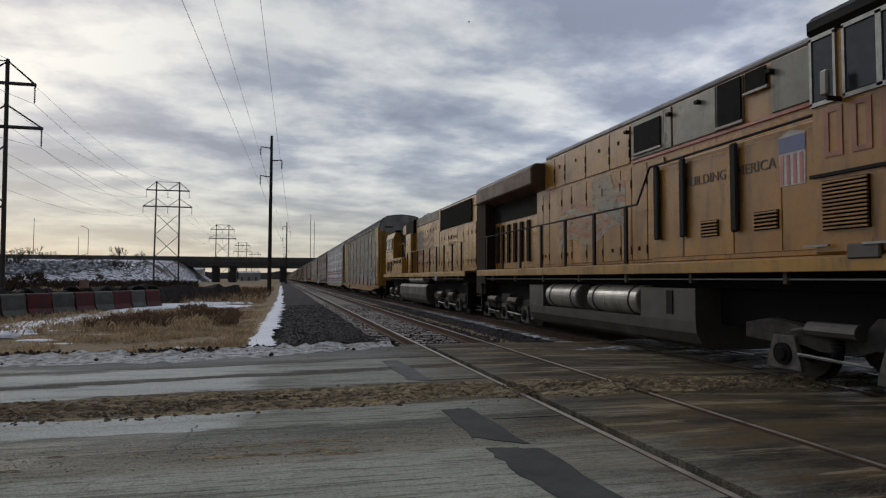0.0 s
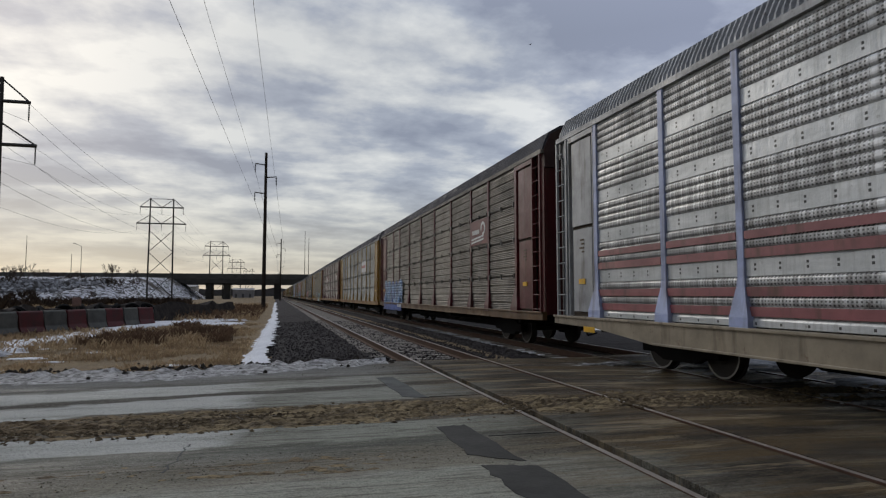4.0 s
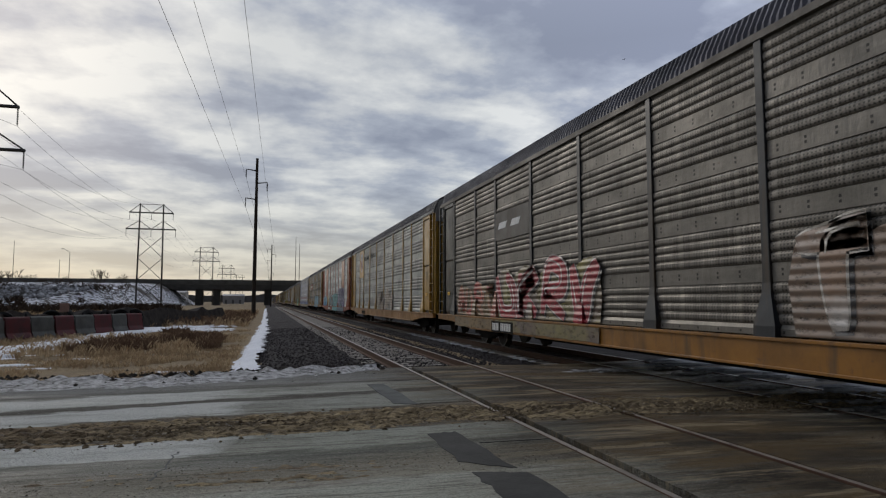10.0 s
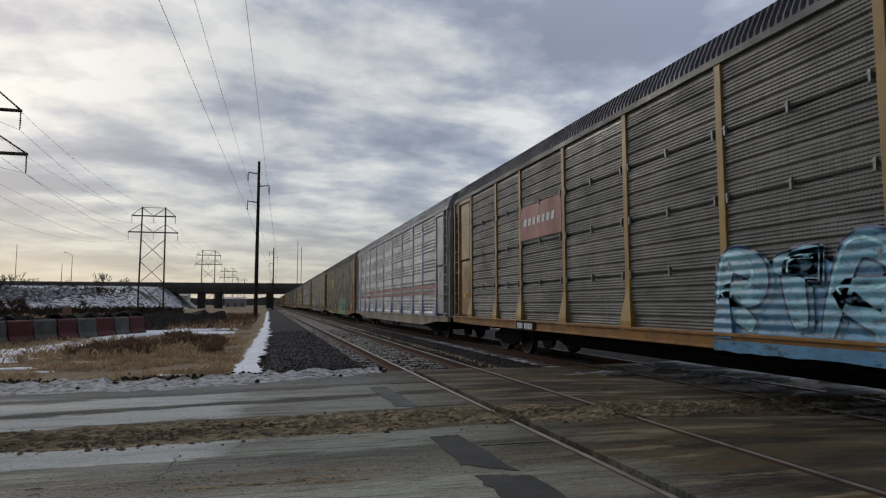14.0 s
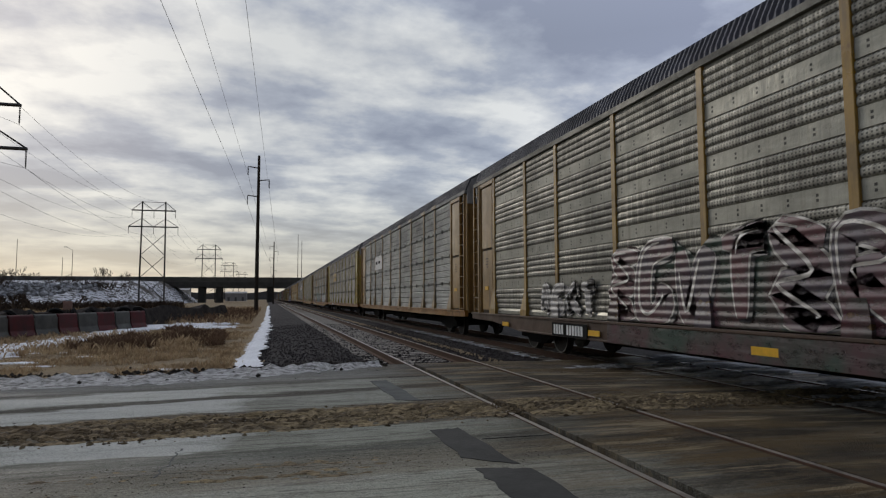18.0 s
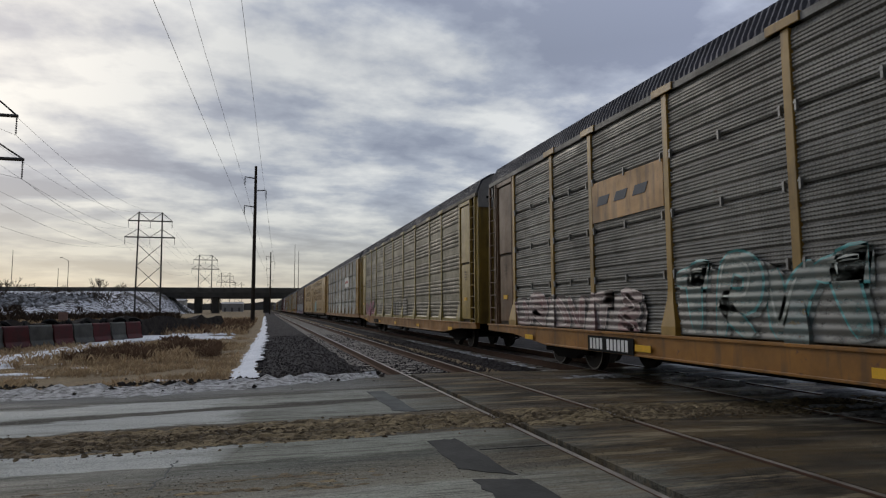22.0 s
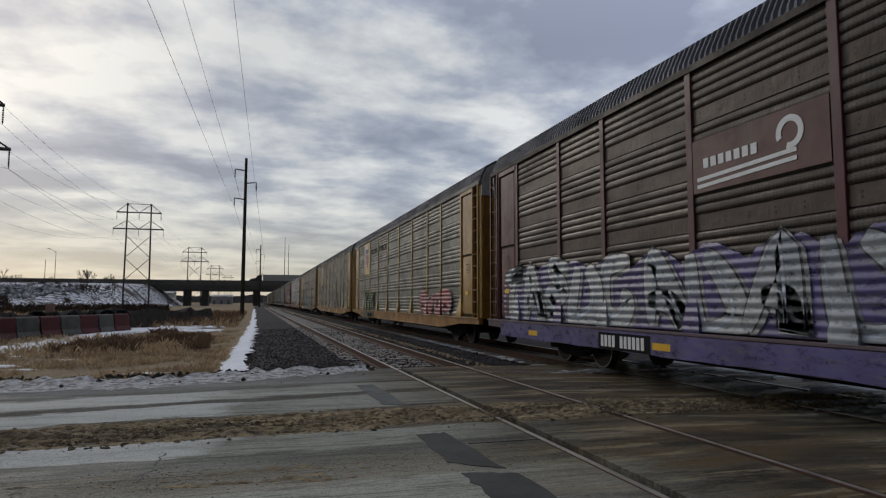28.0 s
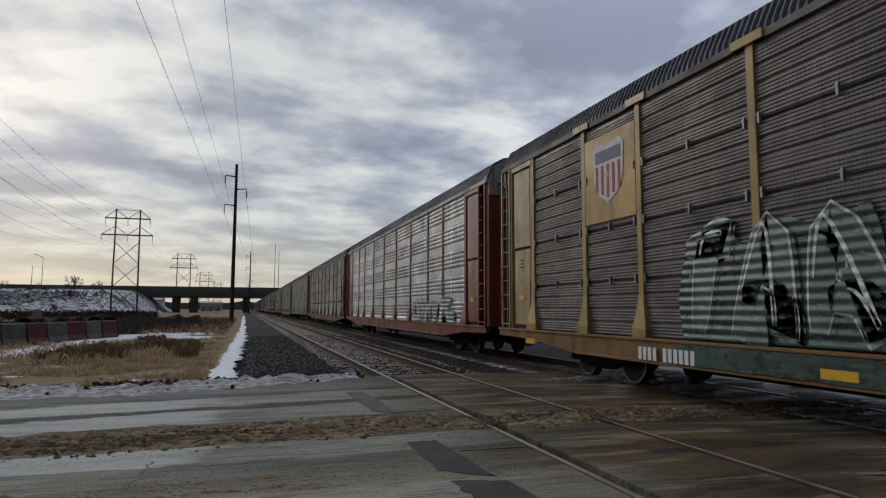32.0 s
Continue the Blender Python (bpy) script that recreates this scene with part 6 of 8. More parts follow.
def striped_shield(car, i, z0, z1, back=YELLOW, faded=False):
    """A yellow plate over the upper part of a bay, with a pale striped shield on it."""
    a, b = bay(i)
    pl = plate(car, "name_plate", a, b, z0, z1, paint("plate_paint", back, 0.45, 0.2), 0.056, "yellow plate with a striped shield")
    cy, w, h = (a + b) / 2, (b - a) * 0.31, (z1 - z0) * 0.36
    cz = (z0 + z1) / 2 + 0.12
    o = [(-1, 0.75), (-0.7, 0.95), (0, 0.82), (0.7, 0.95), (1, 0.75), (0.9, -0.35), (0.55, -0.75), (0, -1), (-0.55, -0.75), (-0.9, -0.35)]
    bm = bmesh.new()
    prism(bm, [(cy + y * w, cz + z * h) for y, z in o], "x", SIDE - 0.068, SIDE - 0.057)
    part("shield", bm, plain("shield_white", (0.5, 0.46, 0.42) if faded else (0.62, 0.60, 0.58), 0.6), pl)
    bm = bmesh.new()
    for k in range(5):
        y = cy + (k - 2) * w * 0.36
        box(bm, SIDE - 0.074, SIDE - 0.069, y - w * 0.08, y + w * 0.08, cz - h * (0.85 - 0.11 * abs(k - 2)), cz + h * 0.2)
    part("stripes", bm, plain("shield_red", (0.36, 0.14, 0.10) if faded else (0.34, 0.06, 0.05), 0.6), pl)
    bm = bmesh.new()
    prism(bm, [(cy + y * w * 0.82, cz + z * h) for y, z in ((-1, 0.3), (1, 0.3), (1, 0.68), (-1, 0.68))], "x", SIDE - 0.074, SIDE - 0.069)
    part("chief", bm, plain("shield_blue", (0.34, 0.32, 0.32) if faded else (0.13, 0.15, 0.22), 0.6), pl)


def emblem_plate(car, i, z0, z1, back, ink, n=4, wheel=False, label="plate with an emblem"):
    """A plate over one bay, with plain bars for its wording and, if wheel, a ring with two lines."""
    a, b = bay(i)
    pl = plate(car, "name_plate", a, b, z0, z1, back, 0.056, label)
    w, h = b - a, z1 - z0
    if wheel:
        bm = bmesh.new()
        cy, cz, r = a + w * 0.24, z0 + h * 0.62, h * 0.27
        for k in range(20):
            t0, t1 = 5.4 * k / 20 - 0.4, 5.4 * (k + 1) / 20 - 0.4
            p = [(cy + q * math.cos(t), cz + q * math.sin(t)) for q, t in ((r, t0), (r, t1), (r * 0.62, t1), (r * 0.62, t0))]
            prism(bm, p, "x", SIDE - 0.064, SIDE - 0.057)
        for dz in (0.0, -0.13):
            prism(bm, [(a + w * 0.2, z0 + h * (0.36 + dz)), (b - w * 0.04, z0 + h * (0.28 + dz)), (b - w * 0.04, z0 + h * (0.21 + dz)), (a + w * 0.2, z0 + h * (0.29 + dz))], "x", SIDE - 0.064, SIDE - 0.057)
        part("ring_emblem", bm, ink, pl)
    for k in range(7 if wheel else n):
        y, d, q = (b - w * (0.1 + 0.065 * k), w * 0.045, (0.44, 0.62)) if wheel else (b - w * (0.1 + 0.8 * k / n), w * 0.8 / n * 0.62, (0.40, 0.62))
        bm = bmesh.new()
        lean = 0 if wheel else d * 0.12
        prism(bm, [(y - d + lean, z0 + h * q[0]), (y + lean, z0 + h * q[0]), (y - lean, z0 + h * q[1]), (y - d - lean, z0 + h * q[1])], "x", SIDE - 0.064, SIDE - 0.057)
        part("wording_bar", bm, ink, pl)


def stripes(car, bands, col):
    """Painted lines along the lower ribs of every bay."""
    m = paint("stripe_paint", col, 0.45, 0.1)
    for i in range(9):
        a, b = bay(i)
        for z0, z1 in bands:
            plate(car, "stripe", a, b, z0, z1, m, 0.05)


def car_number(car, deep, box_col=None, y=22.2, ink=None):
    z = 0.62 if deep else 0.82
    h = 0.22 if deep else 0.15
    if box_col:
        bm = bmesh.new()
        box(bm, SIDE - 0.158, SIDE - 0.148, y - h * 7.5, y + 0.1, z - 0.05, z + h + 0.05)
        part("number_panel", bm, box_col, car)
    marks(car, y, z, h, 11, ink or WHITE, 0.162, 0.62)


def tapes(car, deep, ys):
    for y in ys:
        bm = bmesh.new()
        z = 0.66 if deep else 0.86
        box(bm, SIDE - 0.158, SIDE - 0.149, y, y + 0.5, z, z + 0.12)
        part("reflector", bm, AMBER, car, "yellow reflective tape")


FADED_INK = plain("faded_stencil_ink", (0.10, 0.07, 0.045), 0.7)
PLACARD = simple(lambda bm: box(bm, -0.012, 0.0, 0.0, 0.30, 0.0, 0.12), "placard")
STENCIL = simple(lambda bm: [box(bm, -0.006, 0.0, 0.0, w, -0.09 * i, -0.09 * i + 0.04) for i, w in enumerate((0.2, 0.14, 0.22, 0.12))], "stencil")


def end_marks(car, length=CAR):
    """Small placards and stencilled bars on the end panels."""
    for y in (1.62, length - 2.05):
        put("placard", PLACARD, AMBER, car, (SIDE - 0.068, y, 1.72), "small yellow placard")
        put("stencil", STENCIL, FADED_INK, car, (SIDE - 0.068, y + 0.03, 2.7))


# ---- locomotives ----
ARMOUR, TIRED = (0.38, 0.185, 0.018), (0.31, 0.14, 0.020)
TANK_GREY = paint("grey_tank_paint", (0.065, 0.058, 0.05), 0.5, 0.3)
TRUCK_GREY = plain("grey_truck_paint", (0.05, 0.046, 0.042), 0.82, 0, 0.5)
PEDESTAL_GREY = plain("dusty_grey_cast_steel", (0.10, 0.092, 0.084), 0.8, 0, 0.5)
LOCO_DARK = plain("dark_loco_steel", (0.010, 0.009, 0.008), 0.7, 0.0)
LOCO_DARK.node_tree.nodes["Principled BSDF"].inputs["Specular IOR Level"].default_value = 0.2
LOCO_ROOF = paint("grey_roof_paint", (0.15, 0.15, 0.152), 0.5, 0.2)
GLASS = plain("dark_window_glass", (0.02, 0.022, 0.025), 0.12, 0, 0.1)
PALE = paint("pale_tank_paint", (0.24, 0.22, 0.19), 0.4, 0.3)


def loco_truck_mesh(bm):
    """Cast side frames: a wavy beam with a pedestal hanging down at each axle."""
    for s in (-1, 1):
        x = s * 1.12
        prism(bm, [(-2.7, 0.62), (-2.2, 0.60), (-1.5, 0.60), (-1.25, 0.52), (-0.65, 0.52), (-0.4, 0.64), (0.4, 0.64), (0.65, 0.52), (1.25, 0.52), (1.5, 0.60), (2.2, 0.60), (2.7, 0.62), (2.7, 0.86),
                   (2.2, 0.96), (1.7, 0.90), (1.2, 0.78), (0.55, 0.82), (0.35, 1.06), (-0.35, 1.06), (-0.55, 0.82), (-1.2, 0.78), (-1.7, 0.90), (-2.2, 0.96), (-2.7, 0.86)], "x", x - 0.1, x + 0.1)
    box(bm, -1.0, 1.0, -2.2, 2.2, 0.5, 0.8)


def pedestal_mesh(bm):
    prism(bm, [(-0.34, 0.20), (0.34, 0.20), (0.30, 0.36), (0.20, 0.72), (-0.20, 0.72), (-0.30, 0.36)], "x", -1.28, -1.20)


PEDESTAL = simple(pedestal_mesh, "pedestal", 0.012)
JOURNAL = simple(lambda bm: (bar(bm, (-1.28, 0, 0.44), (-1.31, 0, 0.44), 0.17, 16), bar(bm, (-1.31, 0, 0.44), (-1.345, 0, 0.44), 0.115, 14, 0.09)), "journal_box")


LOCO_TRUCK = simple(loco_truck_mesh, "truck", 0.012)
BRAKE = simple(lambda bm: (bar(bm, (-1.32, -0.45, 0.86), (-1.32, 0.35, 0.86), 0.11, 10), bar(bm, (-1.32, 0.35, 0.86), (-1.3, 0.7, 0.80), 0.03, 6)), "brake_cylinder")
ROD = simple(lambda bm: bar(bm, (-1.30, -0.6, 0.42), (-1.30, 0.6, 0.46), 0.025, 6), "brake_rod")
SPRING = simple(lambda bm: [bar(bm, (-1.28, 0, 0.5 + 0.05 * k), (-1.28, 0, 0.525 + 0.05 * k), 0.08, 10) for k in range(6)], "spring")


def loco_truck(parent, y):
    t = put("truck", LOCO_TRUCK, TRUCK_GREY, parent, (0, y, 0), "grey six-wheel bogie")
    for dy in (-1.85, 0, 1.85):
        put("wheelset", WHEELSET, WHEEL, t, (0, dy, 0.5))
        put("tread", RING, WHEEL, t, (0, dy, 0.5))
        put("pedestal", PEDESTAL, PEDESTAL_GREY, t, (0, dy, 0))
        put("journal_box", JOURNAL, UNDER, t, (0, dy, 0))
    for dy in (-1.0, 0.95):
        put("brake_cylinder", BRAKE, TANK_GREY, t, (0, dy, 0))
        put("brake_rod", ROD, TREAD_DULL, t, (0, dy, 0))
        put("spring", SPRING, UNDER, t, (0, dy * 0.95, 0))


def louvre(parent, y0, y1, z0, z1, x, mat, n=9, label="dark radiator grille"):
    g = bmesh.new()
    box(g, x - 0.02, x + 0.02, y0, y1, z0, z1)
    ob = part("grille", g, BLACK, parent, label)
    slat = simple(lambda b: box(b, -0.035, -0.004, y0, y1, -0.012, 0.012), "slat")
    for i in range(n):
        put("slat", slat, mat, ob, (x - 0.018, 0, z0 + (z1 - z0) * (i + 0.5) / n))


def loco_base(y_start, label, tint, rust):
    """The parts that both locomotives have; y runs from the leading coupler."""
    lo = empty("locomotive", pose(TRACK_F, y_start, TRAIN_Z), label, "locomotive", "locomotives of the train")
    lo.scale = (0.985, 0.985, 0.945)
    L = 22.0
    ym = paint("yellow_loco_paint", tint, 0.30, rust)
    def bx(name, a, b, x0, x1, z0, z1, mat, bevel=0.02, lab=""):
        bm = bmesh.new()
        box(bm, x0, x1, a, b, z0, z1)
        return part(name, bm, mat, lo, lab, bevel)
    # frame set back and coloured black for the shade under the walkway
    bx("frame", 0.8, 21.2, -1.02, 1.02, 1.40, 1.85, UNDER, 0.01)
    bx("side_sill", 0.8, 21.2, -1.55, -1.50, 1.68, 1.88, paint("yellow_sill_paint", (tint[0] * 1.05, tint[1] * 1.18, tint[2]), 0.4, 0.5), 0.008)
    bx("walkway", 0.8, 21.2, -1.53, 1.55, 1.84, 1.90, ym, 0.005)
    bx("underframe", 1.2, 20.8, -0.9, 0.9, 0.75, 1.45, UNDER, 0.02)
    bx("pipe", 1.5, 20.5, -1.40, -1.375, 1.56, 1.585, TREAD_DULL, 0.005)
    for k in range(9):
        bx("pipe_clamp", 2.2 + 2.2 * k, 2.28 + 2.2 * k, -1.42, -1.34, 1.50, 1.70, TANK_GREY, 0.008)
    for y, r in ((0.3, 0), (L - 0.3, math.pi)):
        cp = put("coupler", COUPLER, UNDER, lo, (0, y, 0))
        cp.rotation_euler.z = r
    for y in (0.9, L - 0.9):
        bx("pilot", y - 0.06, y + 0.06, -1.4, 1.4, 0.35, 1.45, LOCO_DARK)
        for s in (0, 1, 2):
            bx("step", y - 0.25, y + 0.25, -1.5, -1.1, 0.5 + 0.42 * s, 0.54 + 0.42 * s, LOCO_DARK, 0)
    return lo, ym, bx


DOOR_SIZES = {}


def hood_doors(lo, ym, x, y0, y1, z0, z1, w, seed):
    """A row of hinged doors with latches and hinges."""
    rng = random.Random(seed)
    y = y0
    while y < y1 - 0.3:
        k = min(w * rng.choice((0.75, 1.0, 1.0, 1.35)), y1 - y)
        key = (round(k, 2), z0, z1)
        if key not in DOOR_SIZES:
            DOOR_SIZES[key] = simple(lambda b: box(b, -0.034, 0.0, 0.015, k - 0.015, z0, z1), "hood_door", 0.008)
        put("hood_door", DOOR_SIZES[key], ym, lo, (x, y, 0))
        if rng.random() < 0.55:
            put("door_latch", LATCH, LOCO_DARK, lo, (x - 0.03, y + k * rng.uniform(0.4, 0.6), z0 + 0.26 if z1 - z0 > 1.2 else z1 - 0.3))
        for z in (z0 + 0.28, z1 - 0.35):
            put("door_hinge", HINGE, LOCO_DARK, lo, (x - 0.03, y + 0.01, z - 0.05))
        y += k


LATCH = simple(lambda b: box(b, -0.025, 0.0, -0.03, 0.03, -0.045, 0.045), "door_latch", 0.006)
HINGE = simple(lambda b: bar(b, (-0.012, 0, -0.09), (-0.012, 0, 0.09), 0.016, 6), "door_hinge")
STANCHION = simple(lambda b: box(b, -1.50, -1.45, -0.06, 0.06, 1.88, 3.14), "handrail_post", 0.012)
COVER = simple(lambda b: box(b, -1.47, -1.40, -0.085, 0.085, 2.36, 3.86), "handrail_cover", 0.03)


def handrail(lo, pts, mat):
    bm = bmesh.new()
    for a, b in zip(pts, pts[1:]):
        bar(bm, (-1.48, *a), (-1.48, *b), 0.022, 6)
    part("handrail", bm, mat, lo)


def painted_flag(lo, hx, y0, length, name, rows, col):
    """One waving stripe of a painted flag."""
    bm = bmesh.new()
    prev = None
    for i in range(17):
        wave = 0.16 * math.sin(i * 0.55) + 0.02 * i
        row = [bm.verts.new((hx - 0.040, y0 - length * i / 16, z + wave)) for z in rows]
        if prev:
            bm.faces.new((prev[0], row[0], row[1], prev[1]))
        prev = row
    part(name, bm, spray("faded_flag_paint", col, False), lo)


def weathered_engine():
    """The leading locomotive: cab first, grey-green upper doors, a flared radiator at the rear."""
    lo, ym, bx = loco_base(front(1) - 43.4, "weathered orange-yellow diesel locomotive with faded grey upper doors", TIRED, 0.5)
    gg = paint("faded_green_grey_paint", (0.15, 0.15, 0.115), 0.35, 0.3)
    pink = paint("faded_red_line", (0.34, 0.10, 0.085), 0.5, 0.2)
    bx("nose", 0.9, 2.2, -1.2, 1.2, 1.9, 3.6, ym, 0.12, "short yellow nose")
    bx("cab", 2.2, 6.02, -1.52, 1.52, 1.9, 4.98, ym, 0.05, "orange-yellow cab with dark windows")
    bx("cab_roof", 2.0, 6.1, -1.56, 1.56, 4.98, 5.30, LOCO_DARK, 0.1, "dark cab roof")
    for a, b in ((5.60, 5.94), (4.98, 5.42), (4.20, 4.90), (3.2, 4.1)):
        w = bx("cab_window", a, b, -1.54, -1.50, 4.04, 4.92, GLASS, 0.02, "dark cab side window")
        for q in ((a - 0.04, a, 4.0, 4.96), (b, b + 0.04, 4.0, 4.96), (a - 0.04, b + 0.04, 3.98, 4.04), (a - 0.04, b + 0.04, 4.92, 4.98)):
            bm = bmesh.new()
            box(bm, -1.555, -1.52, q[0], q[1], q[2], q[3])
            part("window_frame", bm, TREAD_DULL, w)
    bx("mirror", 5.46, 5.58, -1.80, -1.72, 4.02, 4.36, PALE, 0.02, "pale mirror")
    bx("mirror_arm", 5.50, 5.54, -1.74, -1.5, 3.96, 4.02, LOCO_DARK, 0.005)
    bx("cab_sill", 3.0, 6.02, -1.56, -1.52, 2.98, 3.03, LOCO_DARK, 0.005)
    louvre(lo, 5.13, 5.82, 2.24, 2.92, -1.53, ym, 13, "louvred vent panel")
    number = paint("red_number_paint", (0.26, 0.075, 0.035), 0.4, 0.3)
    for k in range(4):
        y = 5.50 - 0.42 * k
        for q in ((0.0, 0.075, 3.24, 3.92), (0.21, 0.285, 3.24, 3.92), (0.075, 0.21, 3.24, 3.31), (0.075, 0.21, 3.85, 3.92)):
            bx("number_bar", y + q[0], y + q[1], -1.534, -1.522, q[2], q[3], number, 0)
    for y in (5.0, 5.9):
        bx("grab_handle", y - 0.2, y + 0.2, -1.6, -1.56, 2.02, 2.05, TREAD_DULL, 0)
    bx("step_light", 4.98, 5.45, -1.58, -1.5, 1.84, 2.04, TANK_GREY, 0.02)
    # long hood: equipment lockers below, upper doors above
    hx = -0.98
    bx("hood", 6.02, 20.8, hx, -hx, 1.9, 5.2, ym, 0.05, "weathered yellow long hood")
    bx("hood_roof", 6.1, 16.4, hx + 0.06, -hx - 0.06, 5.19, 5.36, LOCO_ROOF, 0.06)
    bx("locker", 6.02, 10.1, -1.36, hx, 1.9, 3.88, ym, 0.03, "raised equipment locker")
    for a, b in ((6.1, 6.7), (6.72, 7.72), (7.75, 9.05), (9.08, 10.05)):
        bx("locker_door", a, b, -1.375, -1.36, 2.0, 3.78, ym, 0.006)
    for a, b in ((6.06, 7.3), (7.92, 8.6), (8.62, 9.9), (9.95, 10.2), (10.2, 11.45)):
        bx("upper_door", a, b, hx - 0.03, hx, 4.30, 5.16, gg, 0.012, "faded grey-green upper door")
    bx("painted_line", 6.06, 11.45, hx - 0.036, hx, 4.22, 4.27, pink, 0)
    for a, b, z0, z1 in ((10.3, 11.3, 4.42, 5.05), (7.94, 8.55, 4.36, 5.14), (7.36, 7.84, 4.80, 5.14)):
        bx("intake", a, b, hx - 0.06, hx - 0.03, z0, z1, BLACK, 0.01, "dark square air intake")
        bx("intake_sill", a - 0.04, b + 0.04, hx - 0.075, hx - 0.03, z0 - 0.05, z0, PALE, 0.005)
    for y in (7.2, 9.0, 9.9, 11.5):
        bx("grab_bracket", y, y + 0.12, hx - 0.12, hx - 0.03, 4.95, 5.02, LOCO_DARK, 0.01)
    for a, b, z0, z1 in ((8.1, 8.56, 2.33, 2.62), (6.77, 7.27, 2.35, 2.65)):
        louvre(lo, a, b, z0, z1, -1.37, ym, 5, "small louvred vent")
    hood_doors(lo, ym, hx, 10.2, 16.9, 2.0, 4.15, 0.62, 3)
    hood_doors(lo, ym, hx, 11.5, 16.2, 4.25, 5.12, 0.9, 4)
    # radiator at the rear; black sheets stand for shaded openings below its overhang
    bm = bmesh.new()
    prism(bm, [(-1.02, 4.30), (1.02, 4.30), (1.46, 4.46), (1.46, 4.98), (1.30, 5.12), (-1.30, 5.12), (-1.46, 4.98), (-1.46, 4.46)], "y", 16.2, 21.6)
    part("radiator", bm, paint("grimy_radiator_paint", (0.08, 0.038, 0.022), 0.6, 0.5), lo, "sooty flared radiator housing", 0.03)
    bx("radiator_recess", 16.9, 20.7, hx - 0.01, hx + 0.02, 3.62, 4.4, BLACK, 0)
    for a in (17.4, 18.0, 18.6, 19.2, 19.8, 20.3):
        bx("intake", a, a + 0.24, hx - 0.05, hx, 2.15, 3.5, BLACK, 0.01)
    bx("rear_cabinet", 20.8, 21.9, -1.35, 1.35, 1.0, 4.6, plain("sooty_brown_steel", (0.035, 0.024, 0.018), 0.85), 0.03, "sooty brown rear end")
    handrail(lo, [(6.0, 3.90), (9.98, 3.86), (10.45, 3.15), (21.3, 3.10)], LOCO_DARK)
    for y in (7.64, 9.0, 9.82):
        put("handrail_cover", COVER, LOCO_DARK, lo, (0, y, 0))
    for y in (10.9, 12.3, 13.85, 15.4, 17.0, 18.6, 20.2):
        put("handrail_post", STANCHION, LOCO_DARK, lo, (0, y, 0))
    # faded flag on the engine doors
    for k in range(6):
        painted_flag(lo, hx, 15.2, 3.5, "flag_stripe", (2.45 + 0.17 * k, 2.62 + 0.17 * k), ((0.33, 0.15, 0.09), (0.36, 0.17, 0.08)) if k % 2 else ((0.30, 0.27, 0.22), (0.36, 0.24, 0.12)))
    bm = bmesh.new()
    bm.faces.new([bm.verts.new((hx - 0.045, y, z)) for y, z in ((11.7, 2.75), (12.35, 4.12), (13.3, 4.12), (13.3, 3.4), (12.6, 3.2))])
    part("flag_field", bm, spray("faded_flag_paint", ((0.20, 0.20, 0.19), (0.28, 0.22, 0.13)), False), lo)
    # striped shield
    bm = bmesh.new()
    prism(bm, [(6.26, 2.98), (6.72, 2.98), (6.74, 3.74), (6.5, 3.82), (6.24, 3.74)], "x", -1.384, -1.376)
    part("shield_emblem", bm, plain("shield_white", (0.5, 0.46, 0.42), 0.6), lo, "faded shield with red stripes")
    for k in range(4):
        bx("shield_stripe", 6.29 + 0.12 * k, 6.35 + 0.12 * k, -1.390, -1.385, 3.0, 3.45, pink, 0)
    bx("shield_chief", 6.25, 6.73, -1.390, -1.385, 3.48, 3.72, plain("faded_blue_paint", (0.10, 0.12, 0.24), 0.5), 0)
    letters(lo, "BUILDING AMERICA", 9.0, 3.30, 0.24, plain("faded_black_lettering", (0.07, 0.055, 0.04), 0.6), SIDE + 1.382, 1.02)
    # fuel tank with air tanks in a recess
    bm = bmesh.new()
    belly = [(-1.42, 0.80), (-1.40, 0.58), (-1.28, 0.38), (-1.02, 0.27), (1.02, 0.27), (1.28, 0.38), (1.40, 0.58), (1.42, 0.80)]
    prism(bm, belly, "y", 8.7, 16.4)
    for a, b in ((8.7, 10.45), (15.4, 16.4)):
        box(bm, -1.42, 1.42, a, b, 0.80, 1.40)
    part("fuel_tank", bm, TANK_GREY, lo, "grey fuel tank with a rounded belly")
    bx("tank_gauge", 9.35, 9.55, -1.44, -1.42, 0.9, 1.36, LOCO_DARK, 0.005)
    # black block stands for the shade behind the air tanks
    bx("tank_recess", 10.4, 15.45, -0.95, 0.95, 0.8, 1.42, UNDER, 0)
    for a, b in ((10.6, 12.75), (13.35, 15.2)):
        bm = bmesh.new()
        bar(bm, (-1.12, a, 1.12), (-1.12, b, 1.12), 0.33, 20)
        t = part("air_tank", bm, PALE, lo, "pale air tank", 0.03)
        for y in (a + 0.3, b - 0.3):
            bm = bmesh.new()
            bar(bm, (-1.12, y - 0.03, 1.12), (-1.12, y + 0.03, 1.12), 0.338, 20)
            part("strap", bm, LOCO_DARK, t)
    loco_truck(lo, 5.0), loco_truck(lo, 19.0)
    return lo


